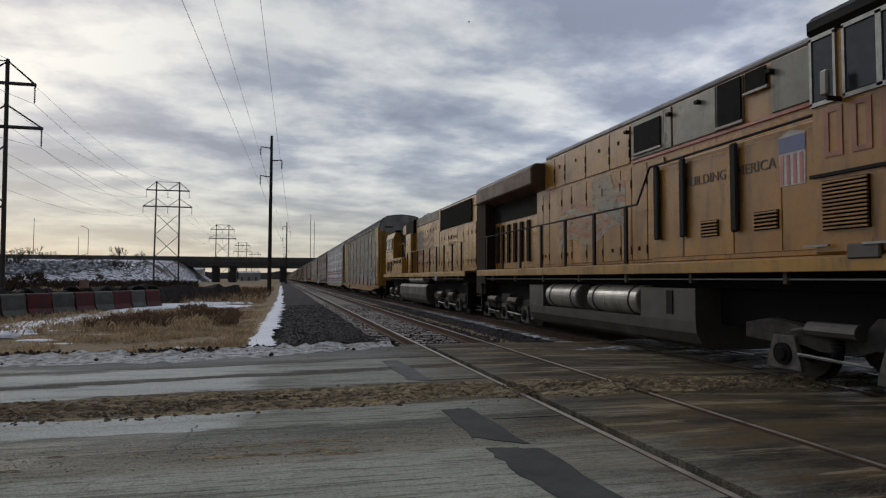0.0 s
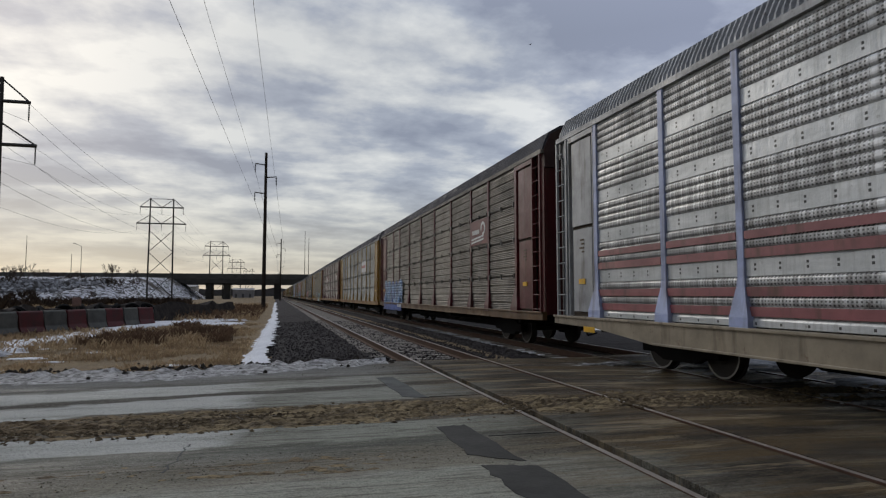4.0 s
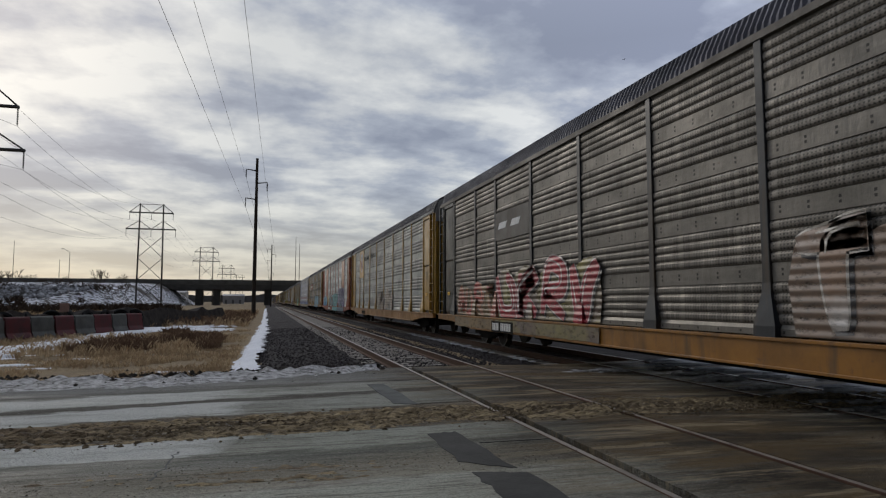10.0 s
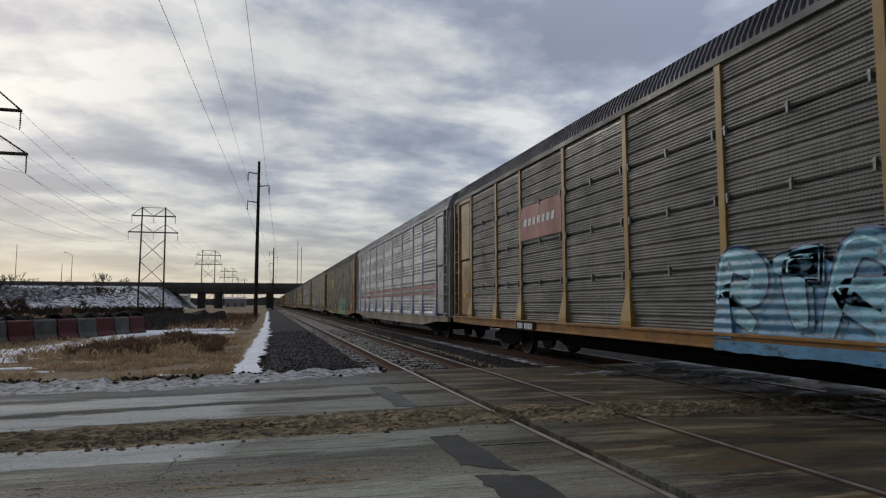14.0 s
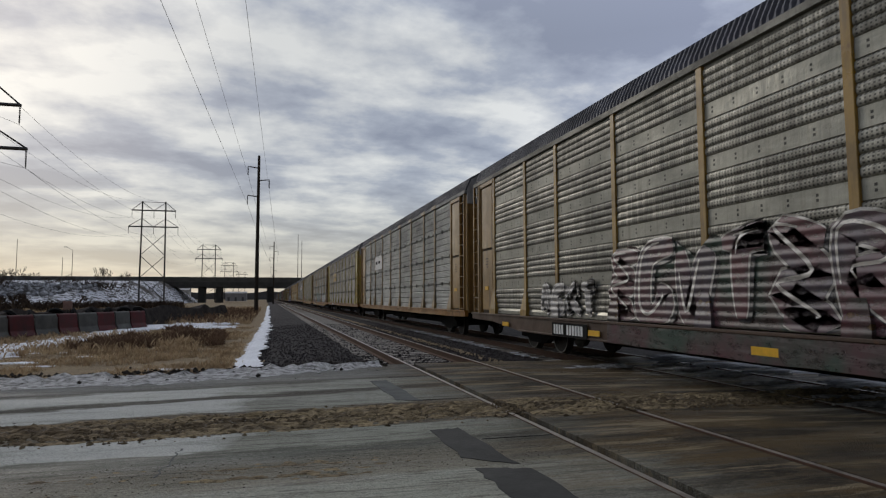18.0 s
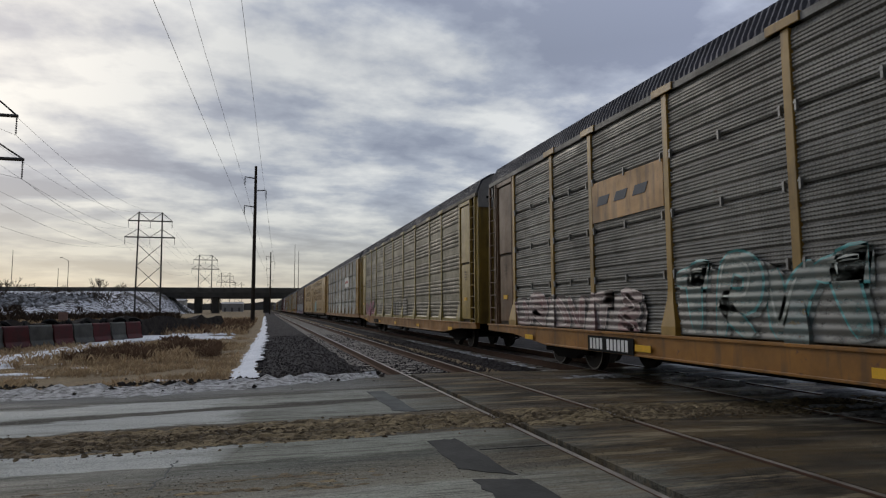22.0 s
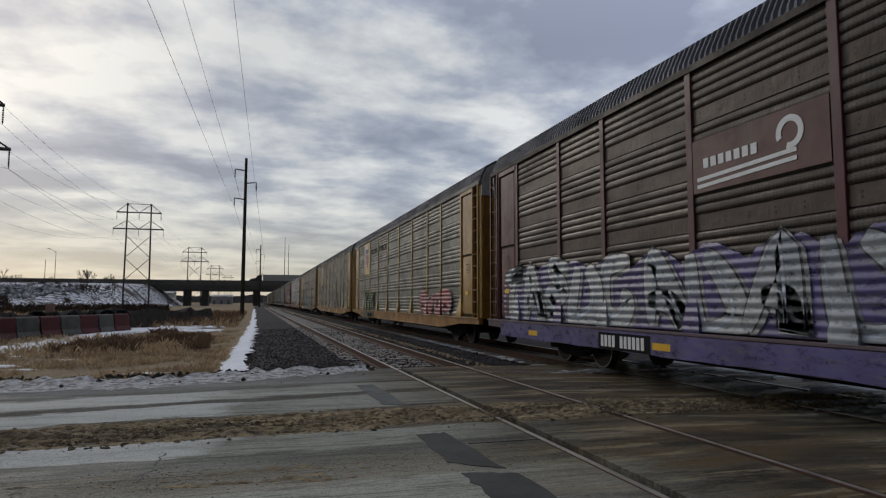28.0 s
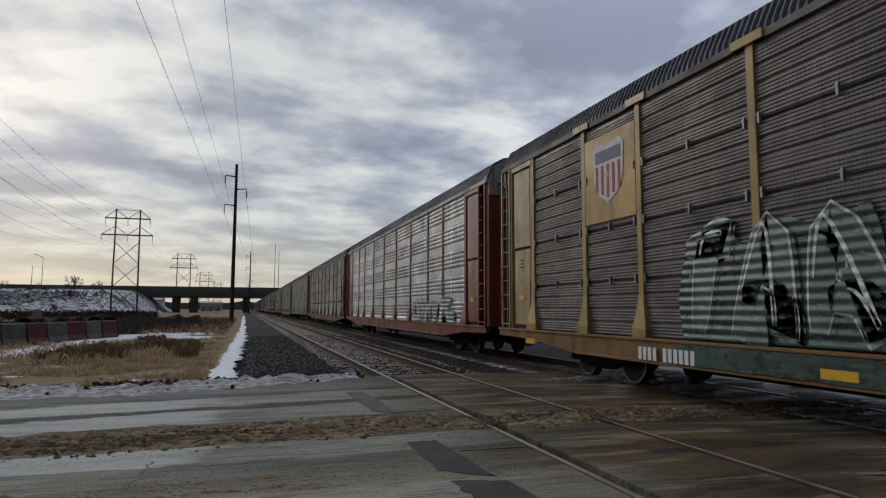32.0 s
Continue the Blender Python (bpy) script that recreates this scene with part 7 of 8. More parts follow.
def second_engine():
    """The second locomotive: it runs long hood first."""
    lo, ym, bx = loco_base(front(1) - 21.7, "yellow diesel locomotive with dark grilles and a faded flag", ARMOUR, 0.12)
    hx = -0.98
    bx("hood", 0.9, 12.75, hx, -hx, 1.9, 5.10, ym, 0.05, "yellow long hood")
    bx("hood_roof", 0.9, 12.75, hx + 0.08, -hx - 0.08, 5.09, 5.2, LOCO_ROOF, 0.05)
    bx("roof_line", 0.95, 12.74, hx - 0.02, hx, 4.63, 4.67, LOCO_DARK, 0.004)
    faded = paint("faded_olive_grey_paint", (0.13, 0.125, 0.085), 0.5, 0.3)
    bx("upper_band", 7.06, 12.74, hx - 0.012, hx, 4.70, 5.08, faded, 0.004, "faded olive-grey band under the roof")
    bx("red_line", 7.06, 12.74, hx - 0.026, hx, 4.665, 4.70, paint("faded_red_line", (0.34, 0.10, 0.085), 0.5, 0.2), 0.0)
    hood_doors(lo, ym, hx, 7.1, 12.7, 2.2, 4.60, 0.66, 5)
    hood_doors(lo, ym, hx, 1.0, 7.0, 2.1, 3.95, 0.72, 6)
    louvre(lo, 1.6, 6.80, 4.02, 5.0, hx - 0.03, BLACK, 10)
    bx("grille_frame", 6.80, 7.05, hx - 0.06, hx, 3.95, 5.12, ym, 0.01)
    bx("roof_hatch", 10.9, 12.2, -0.7, 0.7, 5.15, 5.34, LOCO_DARK, 0.04)
    # blower duct, cab and short nose at the trailing end
    bx("blower_housing", 12.75, 15.05, -1.15, 1.15, 4.30, 5.14, BLACK, 0.04, "black blower housing")
    bx("equipment_locker", 12.80, 14.3, -1.30, 1.30, 1.9, 4.30, ym, 0.03, "yellow equipment locker")
    # near-black steel colour stands for the shade in this recess
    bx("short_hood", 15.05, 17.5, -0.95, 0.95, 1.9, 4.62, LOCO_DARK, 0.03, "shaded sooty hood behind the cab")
    bx("hood_cover", 15.05, 16.3, -1.10, 1.10, 4.40, 4.98, ym, 0.03)
    bx("hood_hatch", 16.3, 17.5, -1.05, 1.05, 4.45, 4.80, BLACK, 0.03)
    cab = bmesh.new()
    prism(cab, [(-1.52, 1.9), (1.52, 1.9), (1.52, 4.30), (1.36, 4.72), (-1.36, 4.72), (-1.52, 4.30)], "y", 17.5, 20.35)
    part("cab", cab, ym, lo, "yellow cab with pale side windows", 0.04)
    bx("cab_roof", 17.4, 20.45, -1.38, 1.38, 4.71, 4.86, LOCO_DARK, 0.05)
    for a, b in ((17.85, 18.9), (19.0, 20.0)):
        w = bx("cab_window", a, b, -1.545, -1.50, 3.62, 4.24, GLASS, 0.02, "dark cab side window")
        for q in ((a - 0.06, a, 3.56, 4.30), (b, b + 0.06, 3.56, 4.30), (a, b, 3.56, 3.62), (a, b, 4.24, 4.30)):
            bm = bmesh.new()
            box(bm, -1.57, -1.52, q[0], q[1], q[2], q[3])
            part("window_frame", bm, TREAD_DULL, w)
    bx("cab_belt", 17.5, 20.35, -1.535, -1.51, 3.40, 3.44, LOCO_DARK, 0)
    louvre(lo, 17.8, 18.6, 2.1, 2.75, -1.53, ym, 8, "louvred vent panel")
    louvre(lo, 18.9, 19.8, 2.1, 2.75, -1.53, ym, 8, "louvred vent panel")
    bx("nose", 20.35, 21.1, -1.2, 1.2, 1.9, 3.5, ym, 0.12, "short yellow nose")
    bx("low_locker", 14.2, 17.6, -1.56, -1.2, 1.9, 2.9, ym, 0.02, "low yellow battery locker")
    for k in range(3):
        louvre(lo, 14.5 + k * 1.05, 15.2 + k * 1.05, 2.55, 2.78, -1.57, ym, 4, "small louvred vent")
    # faded flag painted across the doors
    flag = lambda name, rows, col: painted_flag(lo, hx, 12.2, 4.0, name, rows, col)
    for k in range(8):
        flag("flag_stripe", (2.25 + 0.22 * k, 2.47 + 0.22 * k), ((0.25, 0.075, 0.045), (0.30, 0.11, 0.05)) if k % 2 == 0 else ((0.36, 0.26, 0.15), (0.40, 0.27, 0.12)))
    bm = bmesh.new()
    bm.faces.new([bm.verts.new((hx - 0.045, y, z)) for y, z in ((12.35, 2.5), (12.25, 4.1), (11.6, 4.4), (10.7, 4.25), (10.6, 3.3), (11.3, 3.15))])
    part("flag_field", bm, spray("faded_flag_paint", ((0.10, 0.105, 0.085), (0.17, 0.14, 0.085)), False), lo)
    dk = plain("grey_black_lettering", (0.10, 0.07, 0.03), 0.6)
    letters(lo, "BUILDING", 5.31, 3.42, 0.30, dk, SIDE - hx + 0.036, 1.05)
    letters(lo, "AMERICA", 5.31, 3.12, 0.30, dk, SIDE - hx + 0.036, 1.05)
    handrail(lo, [(1.0, 3.12), (13.1, 3.12), (13.5, 3.12), (13.9, 3.75), (15.4, 3.75)], ym)
    for i in range(9):
        put("handrail_post", STANCHION, LOCO_DARK, lo, (0, 1.5 + i * 1.42, 0))
    bm = bmesh.new()
    o = [(-1.18, 0.24), (1.18, 0.24), (1.36, 0.42), (1.42, 0.7), (1.42, 1.15), (1.30, 1.29), (-1.30, 1.29), (-1.42, 1.15), (-1.42, 0.7), (-1.36, 0.42)]
    prism(bm, o, "y", 8.2, 15.4)
    part("fuel_tank", bm, TANK_GREY, lo, "long grey fuel tank", 0.03)
    bm = bmesh.new()
    bar(bm, (-1.25, 8.8, 1.52), (-1.25, 12.6, 1.52), 0.165, 16)
    part("air_tank", bm, PALE, lo, "pale air tank")
    bx("jacking_bracket", 5.35, 5.78, -1.56, -1.3, 1.48, 1.84, PALE, 0.02, "pale jacking bracket")
    loco_truck(lo, 4.5), loco_truck(lo, 17.9)
    return lo


loco_a, loco_b = weathered_engine(), second_engine()


# ---- the cars, one by one ----
CARS = {}
CARS[1] = rack_car(1, "car carrier with dull silver ribbed sides, yellow posts and white graffiti", "ribbed", YELLOW, DULL, cap=True)
CARS[2] = rack_car(2, "bright silver car carrier with red lower stripes and grey ends", "ribbed", GREY, BRIGHT, GREY, GREY, ROOF_PALE, endwall=(0.10, 0.10, 0.11), rust=0.15)
CARS[3] = rack_car(3, "car carrier with maroon posts, grimy sides and blue graffiti", "seamed", MAROON, MAUVE, deep=False, sill=(0.18, 0.11, 0.05))
CARS[4] = rack_car(4, "silver seamed car carrier with yellow posts and a white plate", "seamed", YELLOW, SILVER, deep=False)
CARS[5] = rack_car(5, "maroon car carrier with grey seamed sides and white emblem plates", "seamed", MAROON, (0.29, 0.25, 0.232), sill=GOLD, deep=False, rust=0.6, endwall=(0.032, 0.008, 0.009))
CARS[6] = rack_car(6, "warm silver ribbed car carrier with yellow posts and blue graffiti", "ribbed", YELLOW, WARM, end=GOLD)
CARS[7] = rack_car(7, "grimy ribbed car carrier with black-green posts and ends and red graffiti", "ribbed", DARK, MAUVE, sill=GOLD, rust=0.1)
CARS[8] = rack_car(8, "bright ribbed car carrier with golden yellow posts and brown graffiti", "ribbed", GOLD, SILVER, end=(0.46, 0.25, 0.02))
CARS[9] = rack_car(9, "copper orange car carrier with silver sides and colourful graffiti", "ribbed", ORANGE, BRIGHT, endwall=(0.13, 0.135, 0.15), rust=0.1)
CARS[10] = rack_car(10, "grey seamed car carrier with tan posts, brown ends and blue graffiti", "seamed", GOLD, DULL, end=TAN, deep=False, endwall=BROWN)
CARS[11] = rack_car(11, "bright silver car carrier with grey ends and pink lower stripes", "ribbed", GREY, BRIGHT, GREY, GREY, ROOF_PALE, endwall=(0.12, 0.125, 0.13), rust=0.1)
CARS[12] = rack_car(12, "dark brown-grey ribbed car carrier with yellow posts and a yellow plate", "ribbed", CREAM, RUSTY, end=TAN, sill=TAN, rust=0.6)
CARS[13] = rack_car(13, "mauve-grey ribbed car carrier with yellow posts and long dark graffiti", "ribbed", GOLD, WARM, end=TAN, sill=(0.1, 0.06, 0.045))
CARS[14] = rack_car(14, "silver seamed car carrier with tan posts and a lettered white plate", "seamed", TAN, SILVER, end=TAN, sill=(0.42, 0.22, 0.03), deep=False, cap=True)
CARS[15] = rack_car(15, "mauve-grey seamed car carrier with yellow posts and yellow ends", "seamed", (0.46, 0.33, 0.035), MAUVE, sill=GOLD, deep=False, rust=0.5, endwall=(0.42, 0.27, 0.06))
CARS[16] = rack_car(16, "grey seamed car carrier with yellow posts and teal and pink graffiti", "seamed", GOLD, DULL, end=BROWN, sill=GOLD, cap=True, rust=0.5)
CARS[17] = rack_car(17, "olive-beige ribbed car carrier with yellow posts and worn graffiti", "ribbed", CREAM, (0.24, 0.218, 0.165), cap=True, sill=GOLD)
CARS[18] = rack_car(18, "silver seamed car carrier with tan posts and a white lettered plate", "seamed", TAN, SILVER, end=(0.52, 0.31, 0.08), sill=(0.42, 0.22, 0.03), deep=False, rust=0.2)
CARS[19] = vented_car(19, "mustard yellow closed car carrier with rows of vent slots", True)
CARS[20] = vented_car(20, "mustard yellow closed car carrier coupled to its twin", False)
CARS[21] = rack_car(21, "dark maroon car carrier with purple and white graffiti along its foot", "ribbed", dim(MAROON, 0.75), (0.062, 0.044, 0.033), sill=(0.14, 0.11, 0.2), rust=0.2)
CARS[22] = rack_car(22, "warm silver ribbed car carrier with yellow posts and red graffiti", "ribbed", YELLOW, WARM, end=GOLD)
CARS[23] = rack_car(23, "beige-mauve ribbed car carrier with pale yellow posts and rusty sill", "ribbed", (0.42, 0.27, 0.06), (0.25, 0.222, 0.165), end=(0.44, 0.28, 0.085), sill=GOLD, cap=True, rust=0.7)
CARS[24] = rack_car(24, "mauve-grey seamed car carrier with tan posts and white and green graffiti", "seamed", GOLD, (0.268, 0.243, 0.235), end=(0.42, 0.29, 0.11), sill=(0.3, 0.17, 0.05), cap=True, endwall=(0.13, 0.06, 0.022))
CARS[25] = rack_car(25, "bright silver car carrier with red-orange ends and posts", "ribbed", (0.26, 0.045, 0.02), BRIGHT, rust=0.1)
# post colour greyed to stand for distance haze and the grazing view
FAR_GREYED = (0.19, 0.175, 0.12)
STYLES = ((WARM, FAR_GREYED, "ribbed"), (OLIVE, (0.15, 0.16, 0.13), "ribbed"), (DULL, FAR_GREYED, "seamed"), (SILVER, GREY, "ribbed"), (MAUVE, MAROON, "seamed"), (OLIVE, CREAM, "ribbed"))
for c in range(26, 42):
    tint, post, kind = STYLES[(c * 7 + c // 3) % 6]
    CARS[c] = rack_car(c, "distant weathered silver car carrier near the end of the train", kind, post, tint, deep=c % 2 == 0)


# ---- graffiti ----
graffiti(CARS[1], 3.0, 5.2, 1.0, 2.2, ((0.15, 0.15, 0.14), (0.11, 0.11, 0.10)), (0.5, 0.5, 0.48), 1, 3)
graffiti(CARS[3], 19.5, 25.2, 0.6, 2.3, (0.10, 0.24, 0.5), (0.45, 0.6, 0.75), 3, 6, (0.07, 0.13, 0.4))
graffiti(CARS[6], 5.2, 9.3, 0.55, 1.75, ((0.35, 0.5, 0.52), (0.2, 0.45, 0.55)), (0.42, 0.5, 0.52), 6, 5)
graffiti(CARS[6], 11.0, 14.8, 1.02, 2.2, ((0.25, 0.25, 0.23), (0.33, 0.33, 0.3)), (0.6, 0.6, 0.58), 5, 2, (0.2, 0.19, 0.17))
graffiti(CARS[7], 14.2, 20.4, 0.6, 2.45, (0.36, 0.035, 0.05), (0.50, 0.42, 0.40), 7, 4, ((0.16, 0.12, 0.10), (0.30, 0.26, 0.10)))
graffiti(CARS[7], 6.2, 9.3, 1.02, 2.4, ((0.6, 0.58, 0.55), (0.3, 0.2, 0.14)), (0.5, 0.46, 0.4), 8, 2, (0.22, 0.16, 0.12))
graffiti(CARS[7], 20.6, 24.6, 0.6, 2.0, ((0.36, 0.25, 0.13), (0.4, 0.07, 0.06)), (0.05, 0.04, 0.04), 30, 4)
graffiti(CARS[8], 9.5, 14.7, 1.02, 2.1, ((0.3, 0.24, 0.19), (0.2, 0.15, 0.12)), (0.45, 0.4, 0.34), 9, 5)
graffiti(CARS[9], 4.6, 9.6, 0.55, 2.75, ((0.20, 0.17, 0.36), (0.28, 0.26, 0.44)), (0.42, 0.42, 0.52), 10, 5, ((0.03, 0.20, 0.17), (0.10, 0.09, 0.2)))
graffiti(CARS[9], 9.8, 14.4, 0.55, 2.3, ((0.05, 0.32, 0.45), (0.1, 0.40, 0.36)), (0.06, 0.1, 0.16), 11, 5, (0.05, 0.30, 0.32))
graffiti(CARS[9], 14.6, 17.4, 1.02, 2.2, ((0.3, 0.2, 0.12), (0.1, 0.35, 0.5)), (0.03, 0.03, 0.03), 31, 3)
graffiti(CARS[9], 17.9, 19.3, 1.15, 1.9, ((0.2, 0.2, 0.2), (0.3, 0.3, 0.3)), (0.25, 0.25, 0.24), 32, 3)
graffiti(CARS[9], 19.5, 20.4, 1.05, 1.95, ((0.55, 0.42, 0.03), (0.6, 0.5, 0.05)), (0.5, 0.4, 0.03), 33, 1, (0.55, 0.42, 0.03))
graffiti(CARS[9], 21.3, 25.6, 1.02, 2.0, ((0.05, 0.28, 0.52), (0.10, 0.42, 0.64)), (0.03, 0.06, 0.12), 12, 4, (0.06, 0.25, 0.45))
graffiti(CARS[10], 6.4, 12.6, 0.75, 2.2, ((0.14, 0.36, 0.5), (0.25, 0.5, 0.6)), (0.03, 0.06, 0.14), 13, 6, (0.10, 0.26, 0.42))
graffiti(CARS[12], 6.6, 12.4, 0.55, 2.1, ((0.24, 0.42, 0.06), (0.05, 0.36, 0.42)), (0.04, 0.08, 0.1), 14, 5, ((0.03, 0.27, 0.27), (0.2, 0.36, 0.08)))
graffiti(CARS[13], 9.5, 18.1, 0.55, 2.45, ((0.10, 0.085, 0.10), (0.15, 0.07, 0.075)), (0.50, 0.47, 0.42), 15, 8, ((0.10, 0.035, 0.045), (0.035, 0.06, 0.045)))
graffiti(CARS[13], 18.6, 21.6, 1.1, 1.8, ((0.3, 0.28, 0.27), (0.36, 0.34, 0.32)), (0.5, 0.48, 0.45), 34, 4)
graffiti(CARS[15], 20.8, 22.3, 1.12, 1.85, ((0.45, 0.46, 0.46), (0.4, 0.42, 0.42)), (0.08, 0.08, 0.08), 16, 4)
graffiti(CARS[16], 3.0, 7.7, 1.0, 1.85, ((0.6, 0.6, 0.6), (0.4, 0.42, 0.42)), (0.04, 0.04, 0.05), 17, 5)
graffiti(CARS[16], 12.0, 17.7, 1.02, 2.1, ((0.11, 0.15, 0.145), (0.17, 0.19, 0.17)), (0.07, 0.27, 0.27), 18, 6, (0.16, 0.16, 0.145))
graffiti(CARS[16], 18.6, 25.0, 1.02, 1.75, ((0.24, 0.13, 0.13), (0.22, 0.19, 0.18)), (0.36, 0.29, 0.275), 19, 6, (0.2, 0.17, 0.16))
worn_arches(CARS[17], ((14.55, 0.5, 0.72), (13.75, 0.6, 0.76), (13.05, 0.5, 0.78), (11.9, 1.0, 0.92)))
graffiti(CARS[17], 20.7, 24.6, 1.02, 1.9, ((0.34, 0.05, 0.14), (0.28, 0.04, 0.1)), (0.5, 0.3, 0.32), 21, 3)
graffiti(CARS[19], 14.2, 17.4, 1.0, 2.4, ((0.15, 0.42, 0.42), (0.3, 0.5, 0.48)), (0.1, 0.3, 0.34), 22, 3)
graffiti(CARS[21], 3.0, 13.8, 0.55, 2.4, ((0.34, 0.35, 0.37), (0.17, 0.19, 0.25)), (0.03, 0.03, 0.04), 23, 9, (0.075, 0.062, 0.16))
graffiti(CARS[21], 14.2, 26.0, 0.55, 2.4, ((0.34, 0.355, 0.36), (0.20, 0.23, 0.27)), (0.03, 0.03, 0.04), 24, 9, (0.085, 0.07, 0.19))
graffiti(CARS[22], 3.6, 8.0, 1.02, 1.85, ((0.36, 0.05, 0.06), (0.3, 0.10, 0.1)), (0.4, 0.18, 0.17), 25, 4)
graffiti(CARS[22], 18.9, 22.5, 0.6, 2.1, ((0.05, 0.09, 0.04), (0.07, 0.12, 0.05)), (0.24, 0.34, 0.10), 26, 4)
graffiti(CARS[23], 8.2, 12.5, 1.1, 1.8, ((0.17, 0.11, 0.10), (0.22, 0.18, 0.16)), (0.27, 0.22, 0.2), 27, 4)
graffiti(CARS[24], 7.0, 15.6, 0.6, 2.1, ((0.12, 0.15, 0.14), (0.06, 0.11, 0.11)), (0.38, 0.42, 0.41), 35, 8)
graffiti(CARS[24], 16.0, 19.6, 0.6, 2.75, ((0.14, 0.18, 0.165), (0.05, 0.10, 0.075)), (0.46, 0.49, 0.47), 28, 3, (0.03, 0.07, 0.052))
graffiti(CARS[25], 3.6, 9.0, 1.05, 1.9, ((0.4, 0.42, 0.42), (0.3, 0.34, 0.34)), (0.15, 0.2, 0.2), 29, 6)


# ---- plates, stripes and lettering ----
YEL = paint("yellow_plate_paint", YELLOW, 0.45, 0.3)
MAR = paint("maroon_plate_paint", MAROON, 0.45, 0.1)
for c, faded in ((6, False), (8, True), (22, False), (23, True)):
    striped_shield(CARS[c], 7, 3.2, 5.16, GOLD if c == 8 else YELLOW, faded)
striped_shield(CARS[24], 7, 3.2, 4.95, GOLD, False)
for c, y, n in ((6, 20.25, 0), (8, 20.25, 0), (22, 20.25, 0)):
    letters(CARS[c], "BUILDING", y, 4.34, 0.44, BLACK, 0.052, 1.1)
    letters(CARS[c], "AMERICA", y - 2.7, 4.34, 0.44, BLACK, 0.052, 1.12)
for c, i in ((4, 2), (18, 2)):
    emblem_plate(CARS[c], i, 3.30, 4.15, plain("white_plate", (0.62, 0.62, 0.62), 0.4, 0.2), RED, 4, label="white plate with worn red bars")
emblem_plate(CARS[14], 6, 3.3, 4.15, plain("white_plate", (0.62, 0.62, 0.62), 0.4, 0.2), BLACK, 2, label="white plate with black bars")
# added sheet in place of the car's bare side behind the white shapes
emblem_plate(CARS[7], 6, 3.3, 4.15, paint("grimy_side_paint", (0.10, 0.09, 0.078), 0.6, 0.2), WHITE, 2, label="added grimy grey-brown sheet for the bare side, with white shapes")
emblem_plate(CARS[10], 6, 3.2, 4.12, paint("faded_red_plate", (0.30, 0.075, 0.07), 0.5, 0.3), WHITE, 7, label="faded red plate with pale bars")
for c in (12, 15, 16):
    emblem_plate(CARS[c], 6, 3.25, 4.1, paint("ochre_plate", (0.46, 0.28, 0.06) if c != 16 else (0.42, 0.22, 0.06), 0.5, 0.4), plain("slate_ink", (0.07, 0.08, 0.10), 0.6), 3, label="ochre plate with dark bars")
emblem_plate(CARS[5], 0, 3.2, 4.05, MAR, WHITE, wheel=True, label="maroon plate with a white ring emblem")
emblem_plate(CARS[5], 5, 3.2, 4.05, MAR, WHITE, wheel=True, label="maroon plate with a white ring emblem")
emblem_plate(CARS[3], 1, 3.2, 4.05, MAR, WHITE, wheel=True, label="maroon plate with a white ring emblem")
emblem_plate(CARS[21], 5, 3.2, 4.05, paint("brown_plate_paint", (0.085, 0.022, 0.016), 0.45, 0.1), WHITE, wheel=True, label="brown plate with a white ring emblem")
emblem_plate(CARS[21], 1, 3.2, 4.05, paint("brown_plate_paint", (0.085, 0.022, 0.016), 0.45, 0.1), WHITE, 6, label="brown plate with white bars")
for i in (1, 7):
    a, b = bay(i)
    plate(CARS[9], "door_sheet", a, b, 1.02, 5.18, paint("copper_sheet_paint", (0.44, 0.115, 0.038), 0.3, 0.05), 0.056, "smooth copper-orange sheet")
stripes(CARS[2], ((1.16, 1.30), (1.45, 1.59), (2.02, 2.16), (2.30, 2.42)), (0.27, 0.085, 0.09))
stripes(CARS[11], ((1.9, 2.03), (2.16, 2.30)), (0.34, 0.14, 0.15))
for c, deep, dark in ((6, True, None), (7, True, BLACK), (9, True, BLACK), (12, True, BLACK), (13, True, BLACK), (15, False, BLACK), (16, True, BLACK), (21, True, BLACK), (24, True, None), (17, True, None),
                      (8, True, None), (10, False, BLACK), (22, True, None), (3, False, None), (1, True, None)):
    car_number(CARS[c], deep, dark, 18.5 if c == 9 else 20.6, BLACK if c in (1, 17, 8, 22) else WHITE)
for c in (13, 17, 21, 23, 16):
    tapes(CARS[c], True, (3.2, 8.4, 13.6, 18.4, 23.6))
tapes(CARS[5], False, (1.6, 4.2, 24.2)), tapes(CARS[2], True, (2.2, 25.0)), tapes(CARS[24], True, (16.4, 24.8)), tapes(CARS[20], True, ())
for c, car in CARS.items():
    if c not in (19, 20) and c < 27:
        end_marks(car)


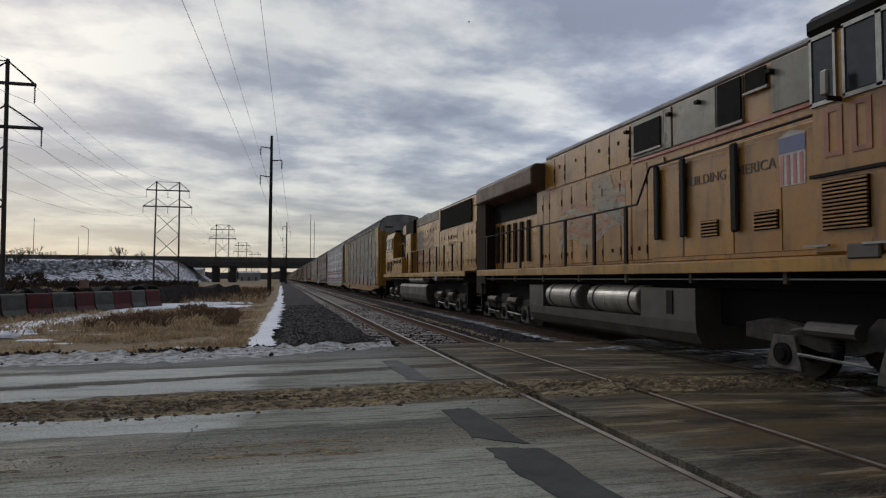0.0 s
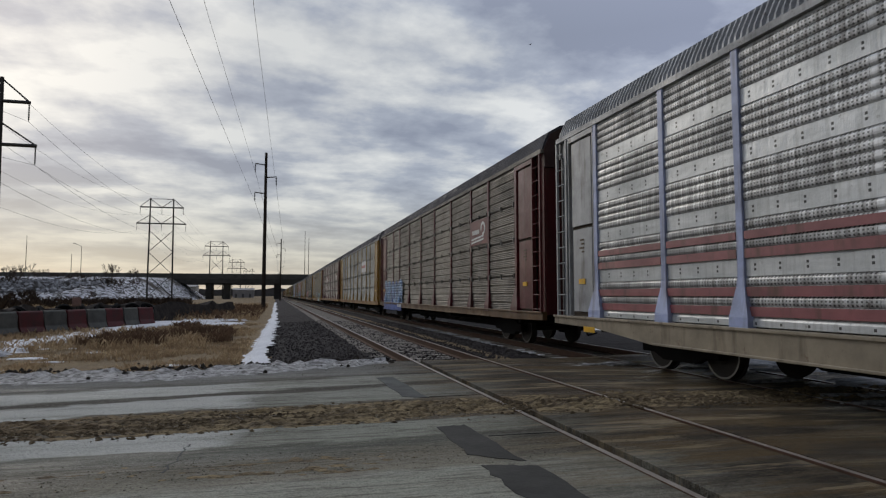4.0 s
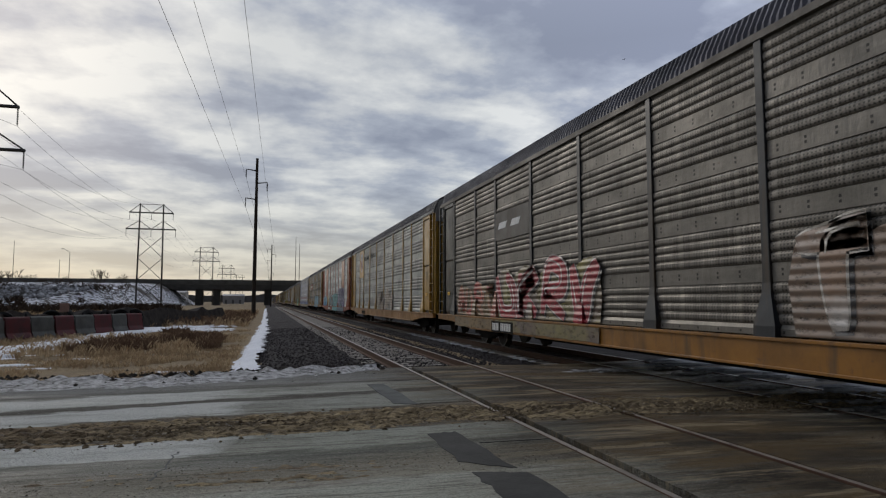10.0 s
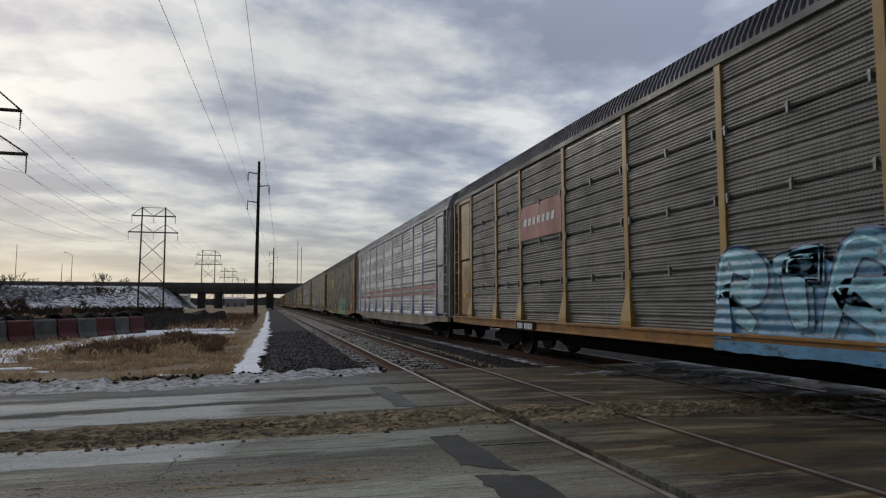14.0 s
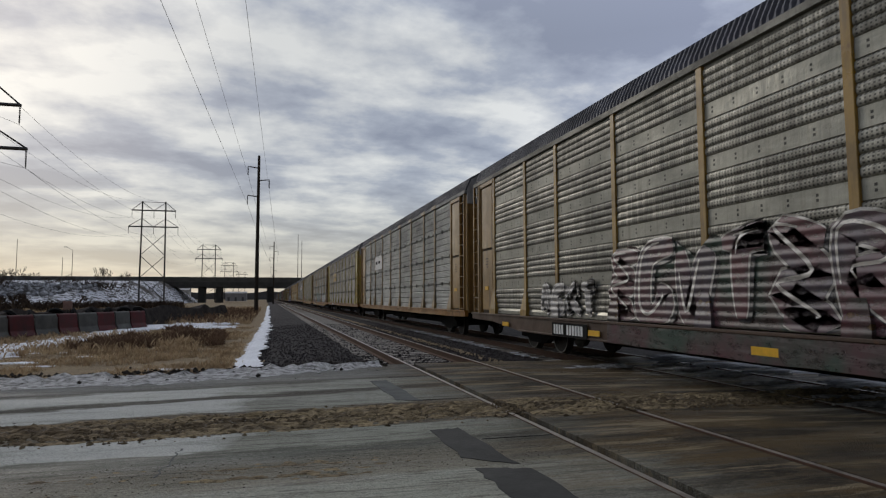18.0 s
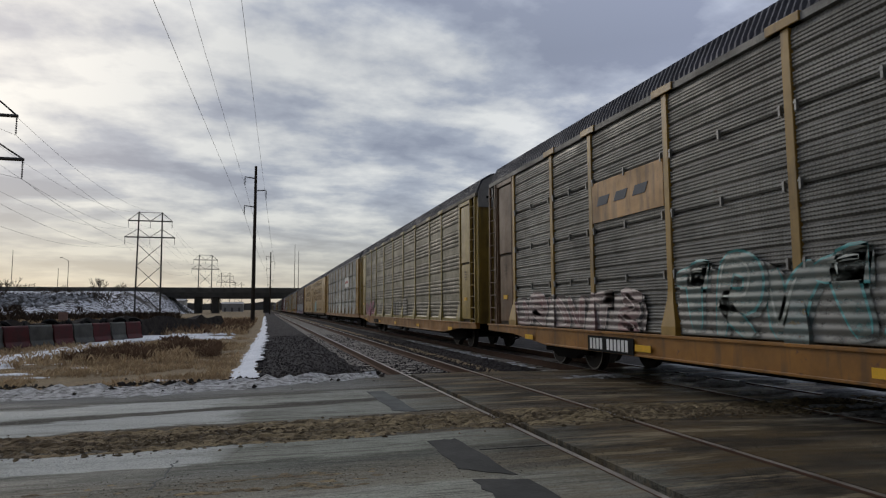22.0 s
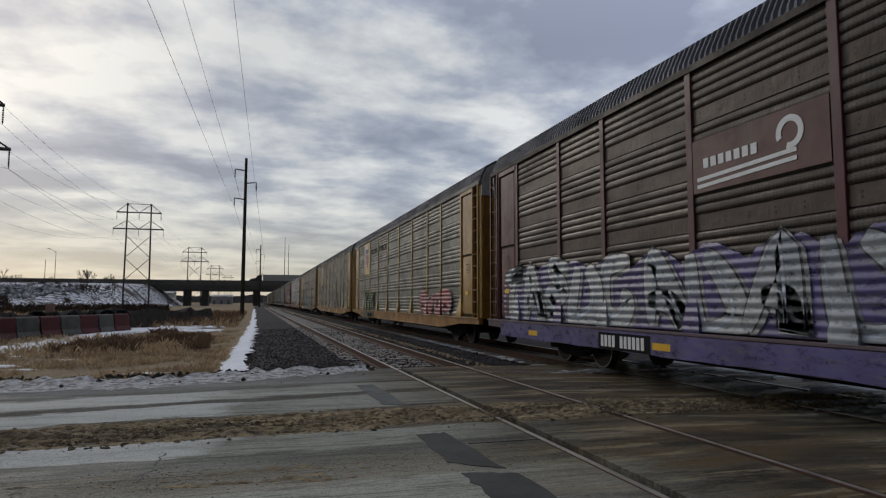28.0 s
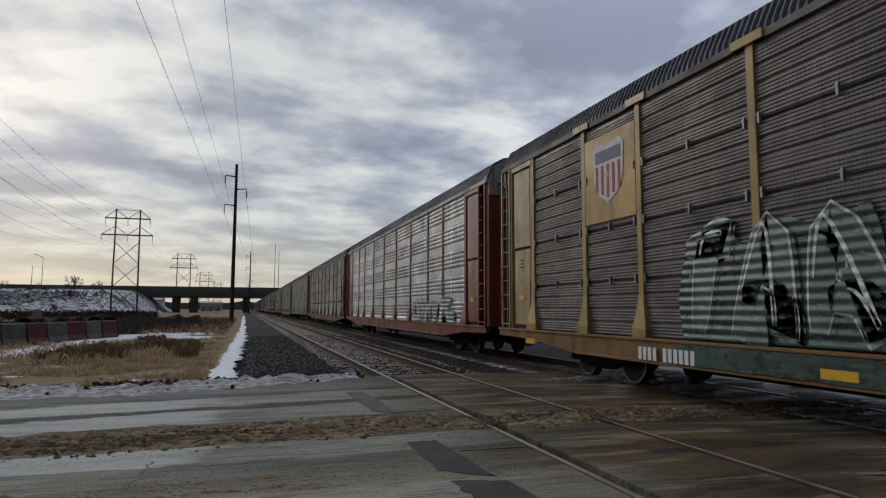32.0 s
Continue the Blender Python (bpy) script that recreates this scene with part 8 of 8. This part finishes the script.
# ---- highway traffic on the overpass ----
def semi():
    t = empty("semi_truck", pose(30, 288, 9.35), "highway truck with a dark tractor and a long pale box trailer", "truck")
    dk, wh = plain("tractor_paint", (0.03, 0.03, 0.035), 0.4), plain("trailer_side", (0.42, 0.42, 0.40), 0.5)
    bm = bmesh.new()
    box(bm, 0, 16.2, -1.3, 1.3, 1.1, 4.05)
    part("trailer", bm, wh, t, "pale box trailer", 0.05)
    bm = bmesh.new()
    prism(bm, [(-5.6, 0.7), (-0.4, 0.7), (-0.4, 3.9), (-2.2, 3.7), (-3.0, 2.5), (-5.3, 2.1), (-5.6, 1.6)], "y", -1.2, 1.2)
    part("tractor", bm, dk, t, "dark bonneted tractor", 0.05)
    w = simple(lambda b: bar(b, (0, -1.2, 0.5), (0, 1.2, 0.5), 0.5, 16), "wheel")
    for x in (-4.8, -1.6, -0.4, 13.4, 14.7):
        put("wheel", w, BLACK, t, (x, 0, 0))
    return t


SEMI = semi()


def bird():
    """A dark bird far off over the tracks, wings half raised."""
    b = empty("bird", pose(9.2, 137, 60), "small dark bird gliding under the clouds", "bird")
    m = plain("dark_plumage", (0.04, 0.036, 0.034), 0.8)
    bm = bmesh.new()
    bar(bm, (0, -0.22, 0), (0, 0.05, 0.02), 0.03, 8, 0.07)
    bar(bm, (0, 0.05, 0.02), (0, 0.26, 0.03), 0.07, 8, 0.02)
    part("body", bm, m, b)
    for s in (-1, 1):
        bm = bmesh.new()
        prism(bm, [(0, 0.10), (s * 0.25, 0.14), (s * 0.52, 0.0), (s * 0.24, -0.08), (0, -0.08)], "z", 0.02, 0.035)
        w = part("wing", bm, m, b)
        w.rotation_euler.y = -s * 0.45
    bm = bmesh.new()
    prism(bm, [(-0.03, -0.2), (0.03, -0.2), (0.08, -0.38), (-0.08, -0.38)], "z", -0.005, 0.01)
    part("tail", bm, m, b)
    return b


BIRD = bird()


def motions():
    """All cars and both locomotives run at one speed towards and past the camera; a truck crosses the overpass."""
    for c, car in CARS.items():
        walk(car, [(t, pose(TRACK_F, run(front(c), t), TRAIN_Z)) for t in range(0, 33, 4)])
    for lo, y in ((loco_a, front(1) - 43.4), (loco_b, front(1) - 21.7)):
        walk(lo, [(t, pose(TRACK_F, run(y, t), TRAIN_Z)) for t in range(0, 33, 4)])
    walk(BIRD, [(t, pose(39.3 + 3.65 * t, 133.1 - 1.05 * t, 58.5 - 0.3 * t, 0, 8, -80)) for t in (0, 8, 16, 24, 32)])
    walk(SEMI, [(t, pose(22.0 - 38.0 * (t - 27.5), 288, 9.35)) for t in (0, 16, 32)])


motions()
